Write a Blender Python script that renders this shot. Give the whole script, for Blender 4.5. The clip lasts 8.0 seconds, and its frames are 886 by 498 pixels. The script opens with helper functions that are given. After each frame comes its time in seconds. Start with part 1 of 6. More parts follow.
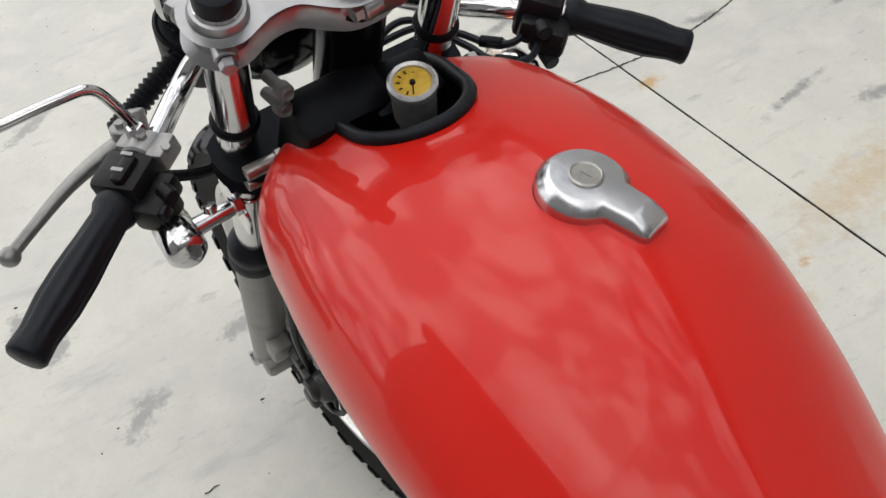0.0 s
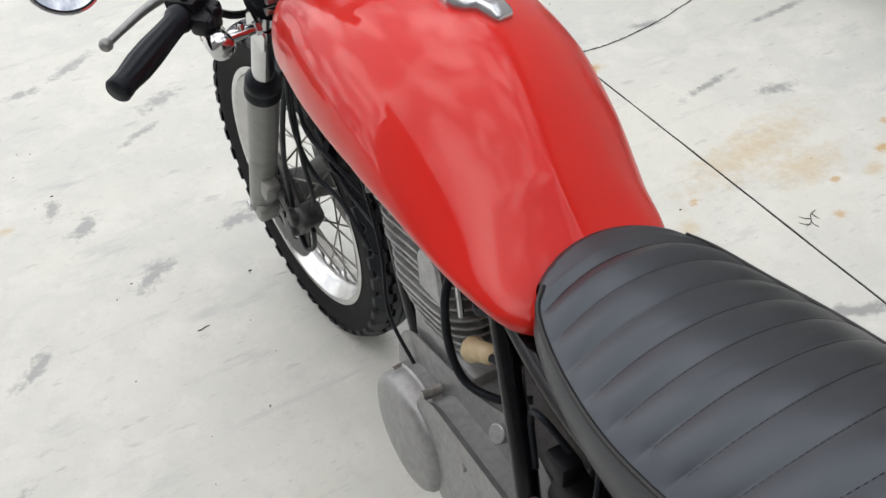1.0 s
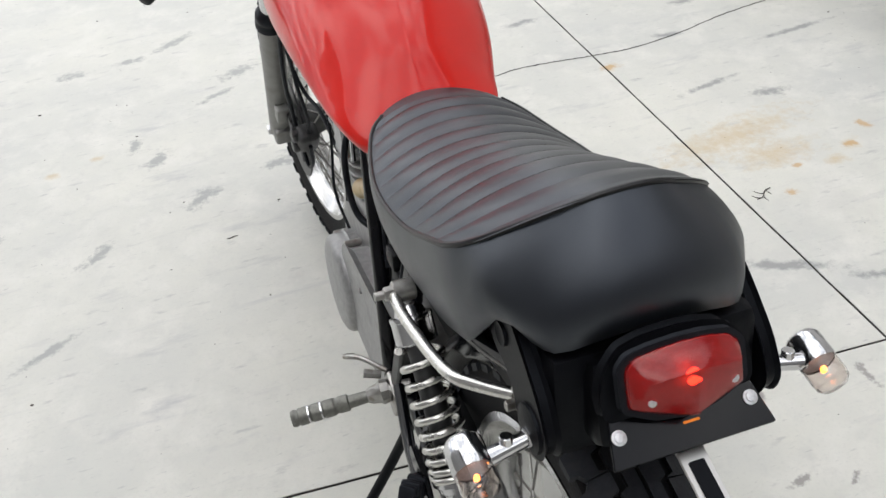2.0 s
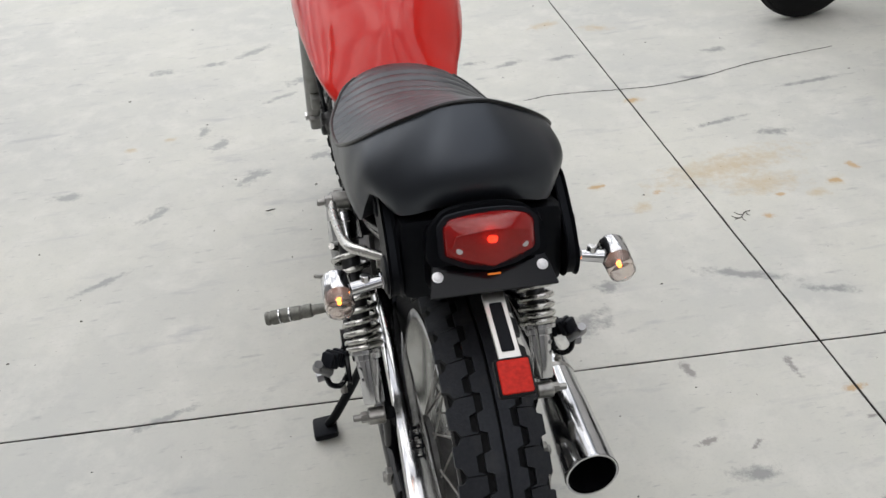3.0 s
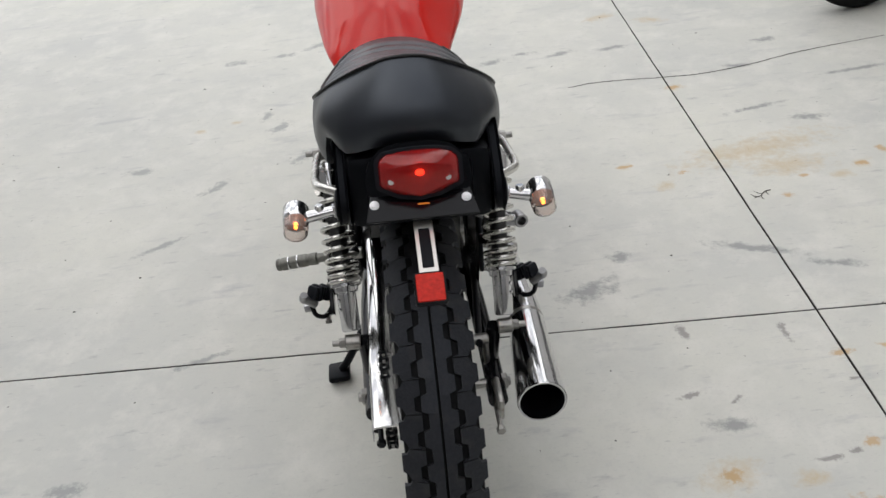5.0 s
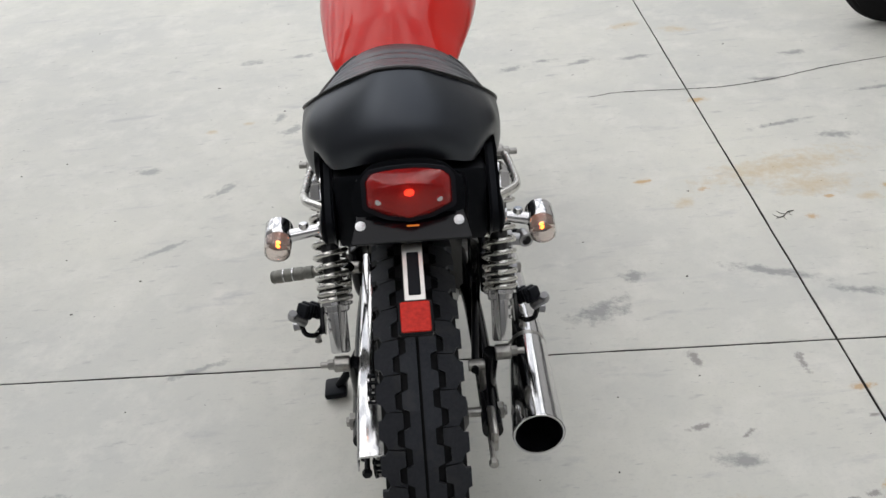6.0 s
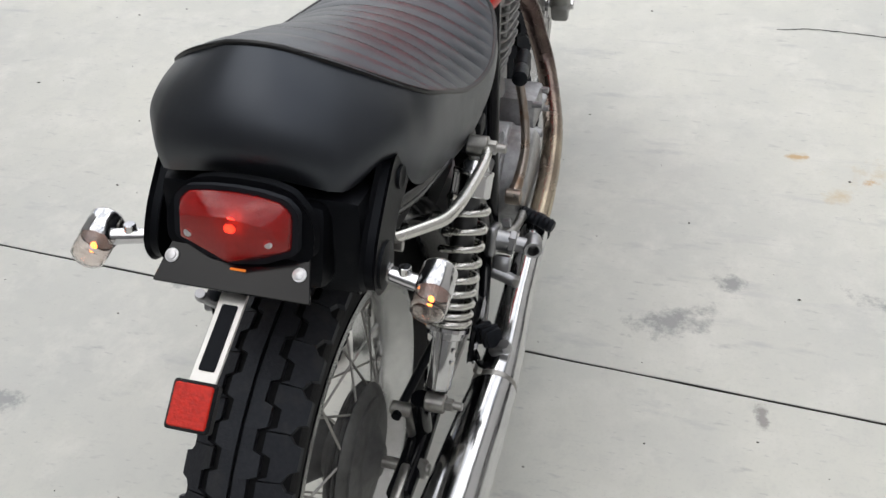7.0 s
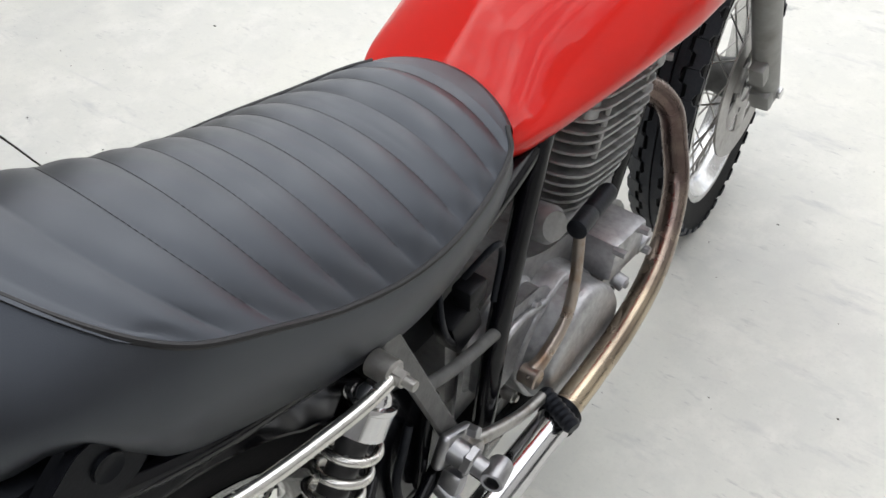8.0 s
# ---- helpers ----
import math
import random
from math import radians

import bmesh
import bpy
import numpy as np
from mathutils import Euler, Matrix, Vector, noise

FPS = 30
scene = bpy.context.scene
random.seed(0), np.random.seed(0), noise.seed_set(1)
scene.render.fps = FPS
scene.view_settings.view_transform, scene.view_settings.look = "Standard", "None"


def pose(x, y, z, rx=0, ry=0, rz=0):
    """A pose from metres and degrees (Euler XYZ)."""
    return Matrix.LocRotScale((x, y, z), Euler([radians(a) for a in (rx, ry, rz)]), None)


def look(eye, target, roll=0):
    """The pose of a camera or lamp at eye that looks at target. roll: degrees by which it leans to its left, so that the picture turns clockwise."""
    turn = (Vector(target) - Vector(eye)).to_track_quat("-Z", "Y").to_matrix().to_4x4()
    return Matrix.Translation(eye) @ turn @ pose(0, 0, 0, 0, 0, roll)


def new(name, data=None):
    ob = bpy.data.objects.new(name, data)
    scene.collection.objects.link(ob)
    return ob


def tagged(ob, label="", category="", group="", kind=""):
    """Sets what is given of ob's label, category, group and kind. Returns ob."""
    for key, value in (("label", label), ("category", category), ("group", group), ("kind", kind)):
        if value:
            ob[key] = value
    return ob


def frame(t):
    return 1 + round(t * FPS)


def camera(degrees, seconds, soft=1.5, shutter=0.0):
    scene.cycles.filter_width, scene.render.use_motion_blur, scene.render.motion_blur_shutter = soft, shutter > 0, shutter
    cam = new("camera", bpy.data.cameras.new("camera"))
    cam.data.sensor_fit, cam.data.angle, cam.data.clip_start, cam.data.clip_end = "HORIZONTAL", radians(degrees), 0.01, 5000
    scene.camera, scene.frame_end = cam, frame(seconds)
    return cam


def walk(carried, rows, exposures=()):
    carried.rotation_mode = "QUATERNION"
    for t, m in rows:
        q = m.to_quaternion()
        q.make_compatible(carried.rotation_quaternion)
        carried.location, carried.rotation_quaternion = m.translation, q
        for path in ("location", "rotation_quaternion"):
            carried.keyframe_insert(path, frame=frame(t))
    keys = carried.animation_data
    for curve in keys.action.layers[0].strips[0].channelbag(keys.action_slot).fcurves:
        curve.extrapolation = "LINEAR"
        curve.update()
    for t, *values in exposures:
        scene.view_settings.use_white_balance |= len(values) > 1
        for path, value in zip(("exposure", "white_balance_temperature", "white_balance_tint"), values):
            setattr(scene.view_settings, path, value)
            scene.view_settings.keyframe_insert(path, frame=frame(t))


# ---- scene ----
cam = camera(50.6, 8.0)
PATH = [
    (0, (-0.2241, 0.4114, 1.3517), (0.3652, 1.7417, -0.0204), -11.24),
    (0.2, (-0.2891, 0.3328, 1.3566), (0.3208, 1.6481, -0.0212), -9.12),
    (0.5, (-0.3833, 0.1673, 1.3696), (0.3129, 1.4511, 0.0032), -5.21),
    (1, (-0.4231, -0.0849, 1.4094), (0.2335, 1.2934, 0.1174), -5.18),
    (1.5, (-0.3482, -0.3846, 1.3994), (0.1257, 1.0728, 0.1143), -5.53),
    (2, (-0.3152, -0.6470, 1.4039), (0.1359, 0.8983, 0.2169), -5.67),
    (2.2, (-0.2959, -0.7419, 1.3826), (0.1512, 0.8413, 0.2453), -4.35),
    (3.3, (-0.1305, -1.1598, 1.4284), (0.0821, 0.5107, 0.3492), -4.11),
    (3.5, (-0.0882, -1.2053, 1.4269), (0.0731, 0.4664, 0.3408), -4.49),
    (4, (-0.0334, -1.2662, 1.4215), (0.0658, 0.4060, 0.3288), -5.26),
    (5.5, (0.0107, -1.3129, 1.4162), (0.0807, 0.3927, 0.3739), -6.49),
    (6, (0.0495, -1.2263, 1.3993), (0.0718, 0.4761, 0.3499), -5.47),
    (6.5, (0.1836, -0.9964, 1.3760), (0.0643, 0.6224, 0.2074), -4.29),
    (7, (0.3989, -0.7627, 1.3525), (-0.0352, 0.7168, 0.0785), -3.64),
    (7.5, (0.5192, -0.5441, 1.3480), (-0.3318, 0.7102, 0.0431), -2.58),
    (8, (0.5425, -0.1923, 1.3283), (-0.3616, 0.9763, -0.0196), -1.70),
]
walk(cam, [(t, look(eye, target, roll)) for t, eye, target, roll in PATH],
     [(0.0, -0.20, 6750, 10), (0.5, -0.03, 6600, 10), (1.0, 0.03, 6560, 10), (1.5, 0.05, 6500, 10), (2.2, 0.0, 6500, 10), (3.3, -0.28, 6570, 10), (5.5, -0.31, 6570, 10), (6.5, -0.25, 6560, 10), (7.0, -0.08, 6540, 10), (7.5, 0.13, 6470, 10), (8.0, 0.30, 6500, 10)])

# ---- light: bright overcast sky ----
world = bpy.data.worlds.new("overcast_sky")
scene.world = world
world.use_nodes = True
wn = world.node_tree
sky = wn.nodes.new("ShaderNodeTexSky")
sky.sky_type, sky.sun_disc = "NISHITA", False
SUN_UP, SUN_TURN = radians(60), radians(200)
sky.sun_elevation, sky.sun_rotation = SUN_UP, SUN_TURN
sky.air_density, sky.dust_density, sky.ozone_density = 1.0, 6.0, 1.0
clouds = wn.nodes.new("ShaderNodeTexNoise")
clouds.inputs["Scale"].default_value, clouds.inputs["Detail"].default_value = 4.2, 8.0
clouds.inputs["Roughness"].default_value = 0.6
ramp = wn.nodes.new("ShaderNodeValToRGB")
ramp.color_ramp.elements[0].position, ramp.color_ramp.elements[0].color = 0.44, (4.0, 4.5, 5.6, 1)
ramp.color_ramp.elements[1].position, ramp.color_ramp.elements[1].color = 0.60, (27.0, 27.0, 26.8, 1)
coord = wn.nodes.new("ShaderNodeTexCoord")
blend = wn.nodes.new("ShaderNodeMix")
blend.data_type = "RGBA"
blend.inputs["Factor"].default_value = 0.9
back = wn.nodes["Background"]
back.inputs["Strength"].default_value = 0.12
wn.links.new(coord.outputs["Generated"], clouds.inputs["Vector"])
wn.links.new(clouds.outputs["Fac"], ramp.inputs["Fac"])
wn.links.new(sky.outputs["Color"], blend.inputs["A"])
wn.links.new(ramp.outputs["Color"], blend.inputs["B"])
wn.links.new(blend.outputs["Result"], back.inputs["Color"])
sun = new("sun", bpy.data.lights.new("sun", "SUN"))
sun.data.energy, sun.data.angle, sun.data.color = 1.2, radians(90), (1.0, 0.97, 0.93)
sun.matrix_world = look((0, 0, 30), (5.0, -7.0, 14.0))


# ---- materials ----
def material(name, color, rough=0.5, metal=0.0, grain=0.0, grain_scale=200.0, spots=None, bump=0.0, bump_scale=300.0, coat=0.0, rough_vary=0.0, gloss=0.5, cool=False):
    """A procedural surface: base colour, broad stains and fine grain, uneven gloss and relief."""
    m = bpy.data.materials.new(name)
    m.use_nodes = True
    nt = m.node_tree
    p = nt.nodes["Principled BSDF"]
    p.inputs["Base Color"].default_value = (*color, 1)
    p.inputs["Roughness"].default_value, p.inputs["Metallic"].default_value = rough, metal
    p.inputs["Coat Weight"].default_value, p.inputs["Coat Roughness"].default_value = coat, 0.03
    p.inputs["Specular IOR Level"].default_value = gloss
    if cool:
        p.inputs["Specular Tint"].default_value = (0.80, 0.88, 1.0, 1)
    tc = nt.nodes.new("ShaderNodeTexCoord")

    def tex(scale, detail):
        n = nt.nodes.new("ShaderNodeTexNoise")
        n.inputs["Scale"].default_value, n.inputs["Detail"].default_value = scale, detail
        nt.links.new(tc.outputs["Object"], n.inputs["Vector"])
        return n

    def mix(a, fac, color2, lo, hi):
        r = nt.nodes.new("ShaderNodeMapRange")
        r.inputs["From Min"].default_value, r.inputs["From Max"].default_value = lo, hi
        nt.links.new(fac, r.inputs["Value"])
        x = nt.nodes.new("ShaderNodeMix")
        x.data_type = "RGBA"
        nt.links.new(r.outputs["Result"], x.inputs["Factor"])
        if a is None:
            x.inputs["A"].default_value = (*color, 1)
        else:
            nt.links.new(a, x.inputs["A"])
        x.inputs["B"].default_value = (*color2, 1)
        return x.outputs["Result"]

    out = None
    if grain:
        g = tex(grain_scale, 4)
        out = mix(out, g.outputs["Fac"], tuple(c * (1 - grain) for c in color), 0.35, 0.75)
    if spots:
        for color2, scale, lo, hi in spots:
            out = mix(out, tex(scale, 5).outputs["Fac"], color2, lo, hi)
    if out is not None:
        nt.links.new(out, p.inputs["Base Color"])
    if rough_vary:
        g = tex(35.0, 4)
        r = nt.nodes.new("ShaderNodeMapRange")
        r.inputs["To Min"].default_value, r.inputs["To Max"].default_value = max(0.02, rough - rough_vary), min(1, rough + rough_vary)
        nt.links.new(g.outputs["Fac"], r.inputs["Value"])
        nt.links.new(r.outputs["Result"], p.inputs["Roughness"])
    if bump:
        g = tex(bump_scale, 3)
        b = nt.nodes.new("ShaderNodeBump")
        b.inputs["Strength"].default_value, b.inputs["Distance"].default_value = bump, 0.002
        nt.links.new(g.outputs["Fac"], b.inputs["Height"])
        nt.links.new(b.outputs["Normal"], p.inputs["Normal"])
    return m


RED = material("red_paint", (0.56, 0.013, 0.008), 0.35, gloss=0.14, coat=0.55, grain=0.05, grain_scale=9.0)
LEATHER = material("black_vinyl", (0.0052, 0.0055, 0.0072), 0.39, bump=0.07, bump_scale=900.0, rough_vary=0.05, spots=[((0.0095, 0.0097, 0.0118), 14.0, 0.5, 0.8)], gloss=0.78, cool=True)
PIPING = material("black_piping", (0.007, 0.007, 0.008), 0.4, gloss=0.35, grain=0.2)
RUBBER = material("tyre_rubber", (0.006, 0.006, 0.007), 0.7, grain=0.3, spots=[((0.022, 0.0215, 0.020), 18.0, 0.6, 0.85)], bump=0.3, gloss=0.15)
GRIP = material("grip_rubber", (0.007, 0.0074, 0.0095), 0.45, bump=0.2, spots=[((0.013, 0.013, 0.016), 20.0, 0.5, 0.8)], gloss=0.22, cool=True)
CHROME = material("chrome", (0.64, 0.64, 0.65), 0.13, 1.0, grain=0.1, grain_scale=60.0, rough_vary=0.05)
WORN_CHROME = material("dulled_chrome", (0.55, 0.54, 0.52), 0.42, 1.0, spots=[((0.3, 0.25, 0.2), 40.0, 0.6, 0.8)], rough_vary=0.1)
RUST_CHROME = material("rust_speckled_chrome", (0.36, 0.31, 0.27), 0.3, 0.95, spots=[((0.2, 0.12, 0.07), 28.0, 0.5, 0.7)], rough_vary=0.1)
ALLOY = material("cast_alloy", (0.42, 0.42, 0.43), 0.42, 0.85, grain=0.25, grain_scale=120.0, spots=[((0.2, 0.2, 0.2), 25.0, 0.55, 0.8)], bump=0.25, rough_vary=0.12)
POLISHED = material("polished_alloy", (0.36, 0.36, 0.37), 0.33, 0.97, grain=0.15, grain_scale=80.0, rough_vary=0.1, bump=0.05)
CAP_METAL = material("brushed_cap", (0.6, 0.61, 0.63), 0.24, 1.0, grain=0.12, grain_scale=90.0, rough_vary=0.08, bump=0.03)
CASE = material("engine_case", (0.32, 0.32, 0.32), 0.45, 0.6, grain=0.25, grain_scale=90.0, spots=[((0.15, 0.15, 0.148), 18.0, 0.58, 0.82)], bump=0.12, rough_vary=0.1)
DRUM = material("dusty_drum", (0.13, 0.13, 0.128), 0.6, 0.4, grain=0.3, grain_scale=60.0, spots=[((0.06, 0.058, 0.055), 20.0, 0.5, 0.75)], bump=0.2)
FINS = material("finned_alloy", (0.33, 0.33, 0.325), 0.55, 0.4, grain=0.35, grain_scale=70.0, spots=[((0.09, 0.085, 0.08), 22.0, 0.5, 0.75)], bump=0.3)
FORK_GREY = material("fork_grey", (0.27, 0.27, 0.26), 0.45, 0.4, grain=0.15, grain_scale=60.0, spots=[((0.16, 0.15, 0.14), 16.0, 0.58, 0.8)], bump=0.1)
BLACK = material("gloss_black", (0.004, 0.0042, 0.0058), 0.15, grain=0.3, rough_vary=0.06, spots=[((0.012, 0.0115, 0.011), 30.0, 0.66, 0.85)], gloss=0.24)
SATIN = material("satin_black", (0.0035, 0.0036, 0.0046), 0.42, grain=0.3, bump=0.1, spots=[((0.012, 0.0115, 0.011), 25.0, 0.62, 0.85)], gloss=0.12, cool=True)
PLASTIC = material("black_plastic", (0.006, 0.0062, 0.0078), 0.42, bump=0.15, bump_scale=500.0, gloss=0.18, grain=0.2)
PIPE = material("browned_header", (0.22, 0.175, 0.15), 0.26, 1.0, spots=[((0.10, 0.07, 0.065), 12.0, 0.4, 0.65), ((0.34, 0.28, 0.22), 9.0, 0.55, 0.75)], rough_vary=0.1, bump=0.04)
def heat_tint():
    """Steel browned near the engine, straw-coloured towards its lower run."""
    m = PIPE.copy()
    m.name = "heat_tinted_header"
    nt = m.node_tree
    p = nt.nodes["Principled BSDF"]
    base = p.inputs["Base Color"].links[0].from_socket
    tc, sep, n, add_up, r, mx = (nt.nodes.new("ShaderNode" + k) for k in ("TexCoord", "SeparateXYZ", "TexNoise", "Math", "MapRange", "Mix"))
    n.inputs["Scale"].default_value = 14.0
    nt.links.new(tc.outputs["Object"], sep.inputs[0])
    nt.links.new(tc.outputs["Object"], n.inputs["Vector"])
    add_up.operation = "MULTIPLY_ADD"
    nt.links.new(n.outputs["Fac"], add_up.inputs[0])
    add_up.inputs[1].default_value = 0.06
    nt.links.new(sep.outputs["Z"], add_up.inputs[2])
    r.inputs["From Min"].default_value, r.inputs["From Max"].default_value = 0.445, 0.395
    nt.links.new(add_up.outputs[0], r.inputs["Value"])
    mx.data_type = "RGBA"
    nt.links.new(r.outputs["Result"], mx.inputs["Factor"])
    nt.links.new(base, mx.inputs["A"])
    mx.inputs["B"].default_value = (0.5, 0.42, 0.31, 1)
    nt.links.new(mx.outputs["Result"], p.inputs["Base Color"])
    return m


RAIL = material("satin_chrome", (0.66, 0.65, 0.62), 0.26, 1.0, grain=0.12, grain_scale=60.0, rough_vary=0.08)
HEADER = heat_tint()
STEEL = material("zinc_steel", (0.4, 0.39, 0.37), 0.35, 0.9, grain=0.3, grain_scale=90.0, spots=[((0.2, 0.15, 0.11), 45.0, 0.6, 0.8)])
RIM = material("rim_alloy", (0.62, 0.62, 0.615), 0.24, 0.95, grain=0.12, grain_scale=60.0, spots=[((0.5, 0.49, 0.47), 14.0, 0.55, 0.8)], rough_vary=0.08)
DISC = material("worn_disc_steel", (0.36, 0.35, 0.34), 0.38, 0.85, grain=0.2, grain_scale=90.0, spots=[((0.22, 0.2, 0.18), 30.0, 0.55, 0.8)], rough_vary=0.1)
BRAKE = material("dark_brake_metal", (0.075, 0.075, 0.077), 0.45, 0.7, grain=0.3, grain_scale=80.0, spots=[((0.035, 0.034, 0.033), 24.0, 0.55, 0.8)], rough_vary=0.1, bump=0.1)
# lighter than tyre_rubber: the groove floors' shade is put into the colour
TREAD = material("tread_rubber", (0.019, 0.0195, 0.0225), 0.55, grain=0.3, spots=[((0.034, 0.033, 0.031), 30.0, 0.55, 0.85)], bump=0.3, gloss=0.3, cool=True)
LEVER = material("brushed_lever", (0.3, 0.3, 0.295), 0.4, 0.8, grain=0.2, grain_scale=120.0)
YELLOW = material("gauge_yellow", (0.62, 0.4, 0.04), 0.4, spots=[((0.42, 0.24, 0.02), 120.0, 0.45, 0.75)])
CREAM = material("yellowed_plastic", (0.5, 0.4, 0.24), 0.4, spots=[((0.36, 0.25, 0.12), 40.0, 0.5, 0.8)])
GOLD = material("bronze_peg", (0.2, 0.2, 0.18), 0.45, 0.6, grain=0.3)


def clear(name, color, rough=0.03, ior=1.45, prisms=0.0, through_light=1.0):
    m = bpy.data.materials.new(name)
    m.use_nodes = True
    p = m.node_tree.nodes["Principled BSDF"]
    p.inputs["Base Color"].default_value = (*color, 1)
    p.inputs["Roughness"].default_value, p.inputs["IOR"].default_value = rough, ior
    p.inputs["Transmission Weight"].default_value = through_light
    if prisms:
        tc, v, b = (m.node_tree.nodes.new("ShaderNode" + k) for k in ("TexCoord", "TexVoronoi", "Bump"))
        v.inputs["Scale"].default_value = prisms
        b.inputs["Strength"].default_value, b.inputs["Distance"].default_value = 0.12, 0.0006
        m.node_tree.links.new(tc.outputs["Object"], v.inputs["Vector"])
        m.node_tree.links.new(v.outputs["Distance"], b.inputs["Height"])
        m.node_tree.links.new(b.outputs["Normal"], p.inputs["Normal"])
    return m


def glowing(name, color, strength):
    m = bpy.data.materials.new(name)
    m.use_nodes = True
    p = m.node_tree.nodes["Principled BSDF"]
    p.inputs["Base Color"].default_value = (*color, 1)
    p.inputs["Emission Color"].default_value, p.inputs["Emission Strength"].default_value = (*color, 1), strength
    return m


RED_LENS = clear("red_lens", (0.48, 0.008, 0.009), 0.10, prisms=620.0, through_light=0.62)
CLEAR_LENS = clear("smoky_clear_lens", (0.93, 0.88, 0.85), 0.06)
AMBER = glowing("amber_bulb", (1.0, 0.22, 0.03), 9.0)
SCREW = material("bright_screw", (0.72, 0.72, 0.73), 0.4, 0.7, grain=0.25, grain_scale=400.0)
RED_GLOW = glowing("lit_red_bulb", (1.0, 0.20, 0.07), 10.0)
YELLOW_GLOW = glowing("plate_glow", (1.0, 0.3, 0.03), 0.22)
REFLECTOR = material("red_reflector", (0.62, 0.024, 0.014), 0.18, bump=0.25, bump_scale=300.0, gloss=0.2, grain=0.35)
LAMP_BACK = material("lamp_backing", (0.34, 0.32, 0.31), 0.4, 0.3, bump=0.5, bump_scale=350.0, grain=0.3)
MIRROR = material("mirror_glass", (0.85, 0.86, 0.88), 0.01, 1.0)


# ---- mesh tools ----
def link(name, bm, mat, parent=None, label="", smooth=38):
    me = bpy.data.meshes.new(name)
    bmesh.ops.recalc_face_normals(bm, faces=bm.faces[:])
    bm.to_mesh(me)
    bm.free()
    for m in mat if isinstance(mat, (list, tuple)) else [mat]:
        me.materials.append(m)
    me.polygons.foreach_set("use_smooth", [True] * len(me.polygons))
    me.set_sharp_from_angle(angle=radians(smooth))
    ob = new(name, me)
    ob.parent = parent
    return tagged(ob, label)


def part(name, bm, mat, parent, label="", smooth=38):
    return link(name, bm, mat, parent, label, smooth)


def bridge(bm, rings, closed=True, caps=(False, False), mat=0):
    """Joins rings of points into a skin."""
    vs = [[bm.verts.new(p) for p in ring] for ring in rings]
    n = len(vs[0])
    for a, b in zip(vs, vs[1:]):
        for i in range(n if closed else n - 1):
            j = (i + 1) % n
            bm.faces.new((a[i], a[j], b[j], b[i])).material_index = mat
    if caps[0]:
        bm.faces.new(vs[0][::-1]).material_index = mat
    if caps[1]:
        bm.faces.new(vs[-1]).material_index = mat
    return vs


def frame_of(d):
    d = Vector(d).normalized()
    u = d.cross(Vector((0, 0, 1)) if abs(d.z) < 0.9 else Vector((1, 0, 0))).normalized()
    return u, d.cross(u)


def lathe(bm, origin, axis, profile, seg=24, caps=(True, True), mat=0):
    """Turns (distance along the axis, radius) round the axis."""
    o, d = Vector(origin), Vector(axis).normalized()
    u, v = frame_of(d)
    rings = [[o + d * h + (u * math.cos(2 * math.pi * k / seg) + v * math.sin(2 * math.pi * k / seg)) * max(r, 1e-5) for k in range(seg)] for h, r in profile]
    bridge(bm, rings, True, caps, mat)


def rod(bm, a, b, r, r2=None, seg=14, edge=0.12, mat=0):
    a, b = Vector(a), Vector(b)
    r2 = r if r2 is None else r2
    ln = (b - a).length
    e = min(edge * r, ln * 0.3)
    e2 = min(edge * r2, ln * 0.3)
    lathe(bm, a, b - a, [(0, r - e), (e, r), (ln - e2, r2), (ln, r2 - e2)], seg, mat=mat)


def smooth_path(points, steps=8):
    """Catmull-Rom through the points."""
    p = [Vector(q) for q in points]
    p = [2 * p[0] - p[1]] + p + [2 * p[-1] - p[-2]]
    out = []
    for i in range(1, len(p) - 2):
        for k in range(steps):
            t = k / steps
            out.append(0.5 * ((2 * p[i]) + (p[i + 1] - p[i - 1]) * t + (2 * p[i - 1] - 5 * p[i] + 4 * p[i + 1] - p[i + 2]) * t * t + (3 * p[i] - p[i - 1] - 3 * p[i + 1] + p[i + 2]) * t ** 3))
    return out + [p[-2]]


def hose(bm, points, r, seg=10, steps=8, mat=0, smooth=True, closed_ends=True):
    """A round bar or cable through the points; r may be a list, one per point."""
    path = smooth_path(points, steps) if smooth else [Vector(q) for q in points]
    n = len(path)
    rs = [r] * n if not isinstance(r, (list, tuple)) else [float(np.interp(i / (n - 1) * (len(r) - 1), range(len(r)), r)) for i in range(n)]
    rings, u = [], None
    for i, p in enumerate(path):
        d = (path[min(i + 1, n - 1)] - path[max(i - 1, 0)]).normalized()
        if u is None:
            u, _ = frame_of(d)
        u = (u - d * u.dot(d)).normalized()
        v = d.cross(u)
        rings.append([p + (u * math.cos(2 * math.pi * k / seg) + v * math.sin(2 * math.pi * k / seg)) * rs[i] for k in range(seg)])
    bridge(bm, rings, True, (closed_ends, closed_ends), mat)


def block(bm, centre, size, turn=None, bevel=0.003, segments=2, mat=0):
    """A box with rounded edges."""
    t = bmesh.new()
    bmesh.ops.create_cube(t, size=1)
    for q in t.verts:
        q.co = Vector(q.co[i] * size[i] for i in range(3))
    if bevel:
        bmesh.ops.bevel(t, geom=t.edges[:] + t.verts[:], offset=min(bevel, min(size) * 0.45), segments=segments, affect="EDGES", profile=0.5)
    m = Matrix.Translation(centre) @ (turn.to_4x4() if turn else Matrix())
    add(bm, t, m, mat)


def add(bm, other, m=Matrix(), mat=0):
    new_verts = {q: bm.verts.new(m @ q.co) for q in other.verts}
    for f in other.faces:
        try:
            bm.faces.new([new_verts[q] for q in f.verts]).material_index = mat
        except ValueError:
            pass
    other.free()


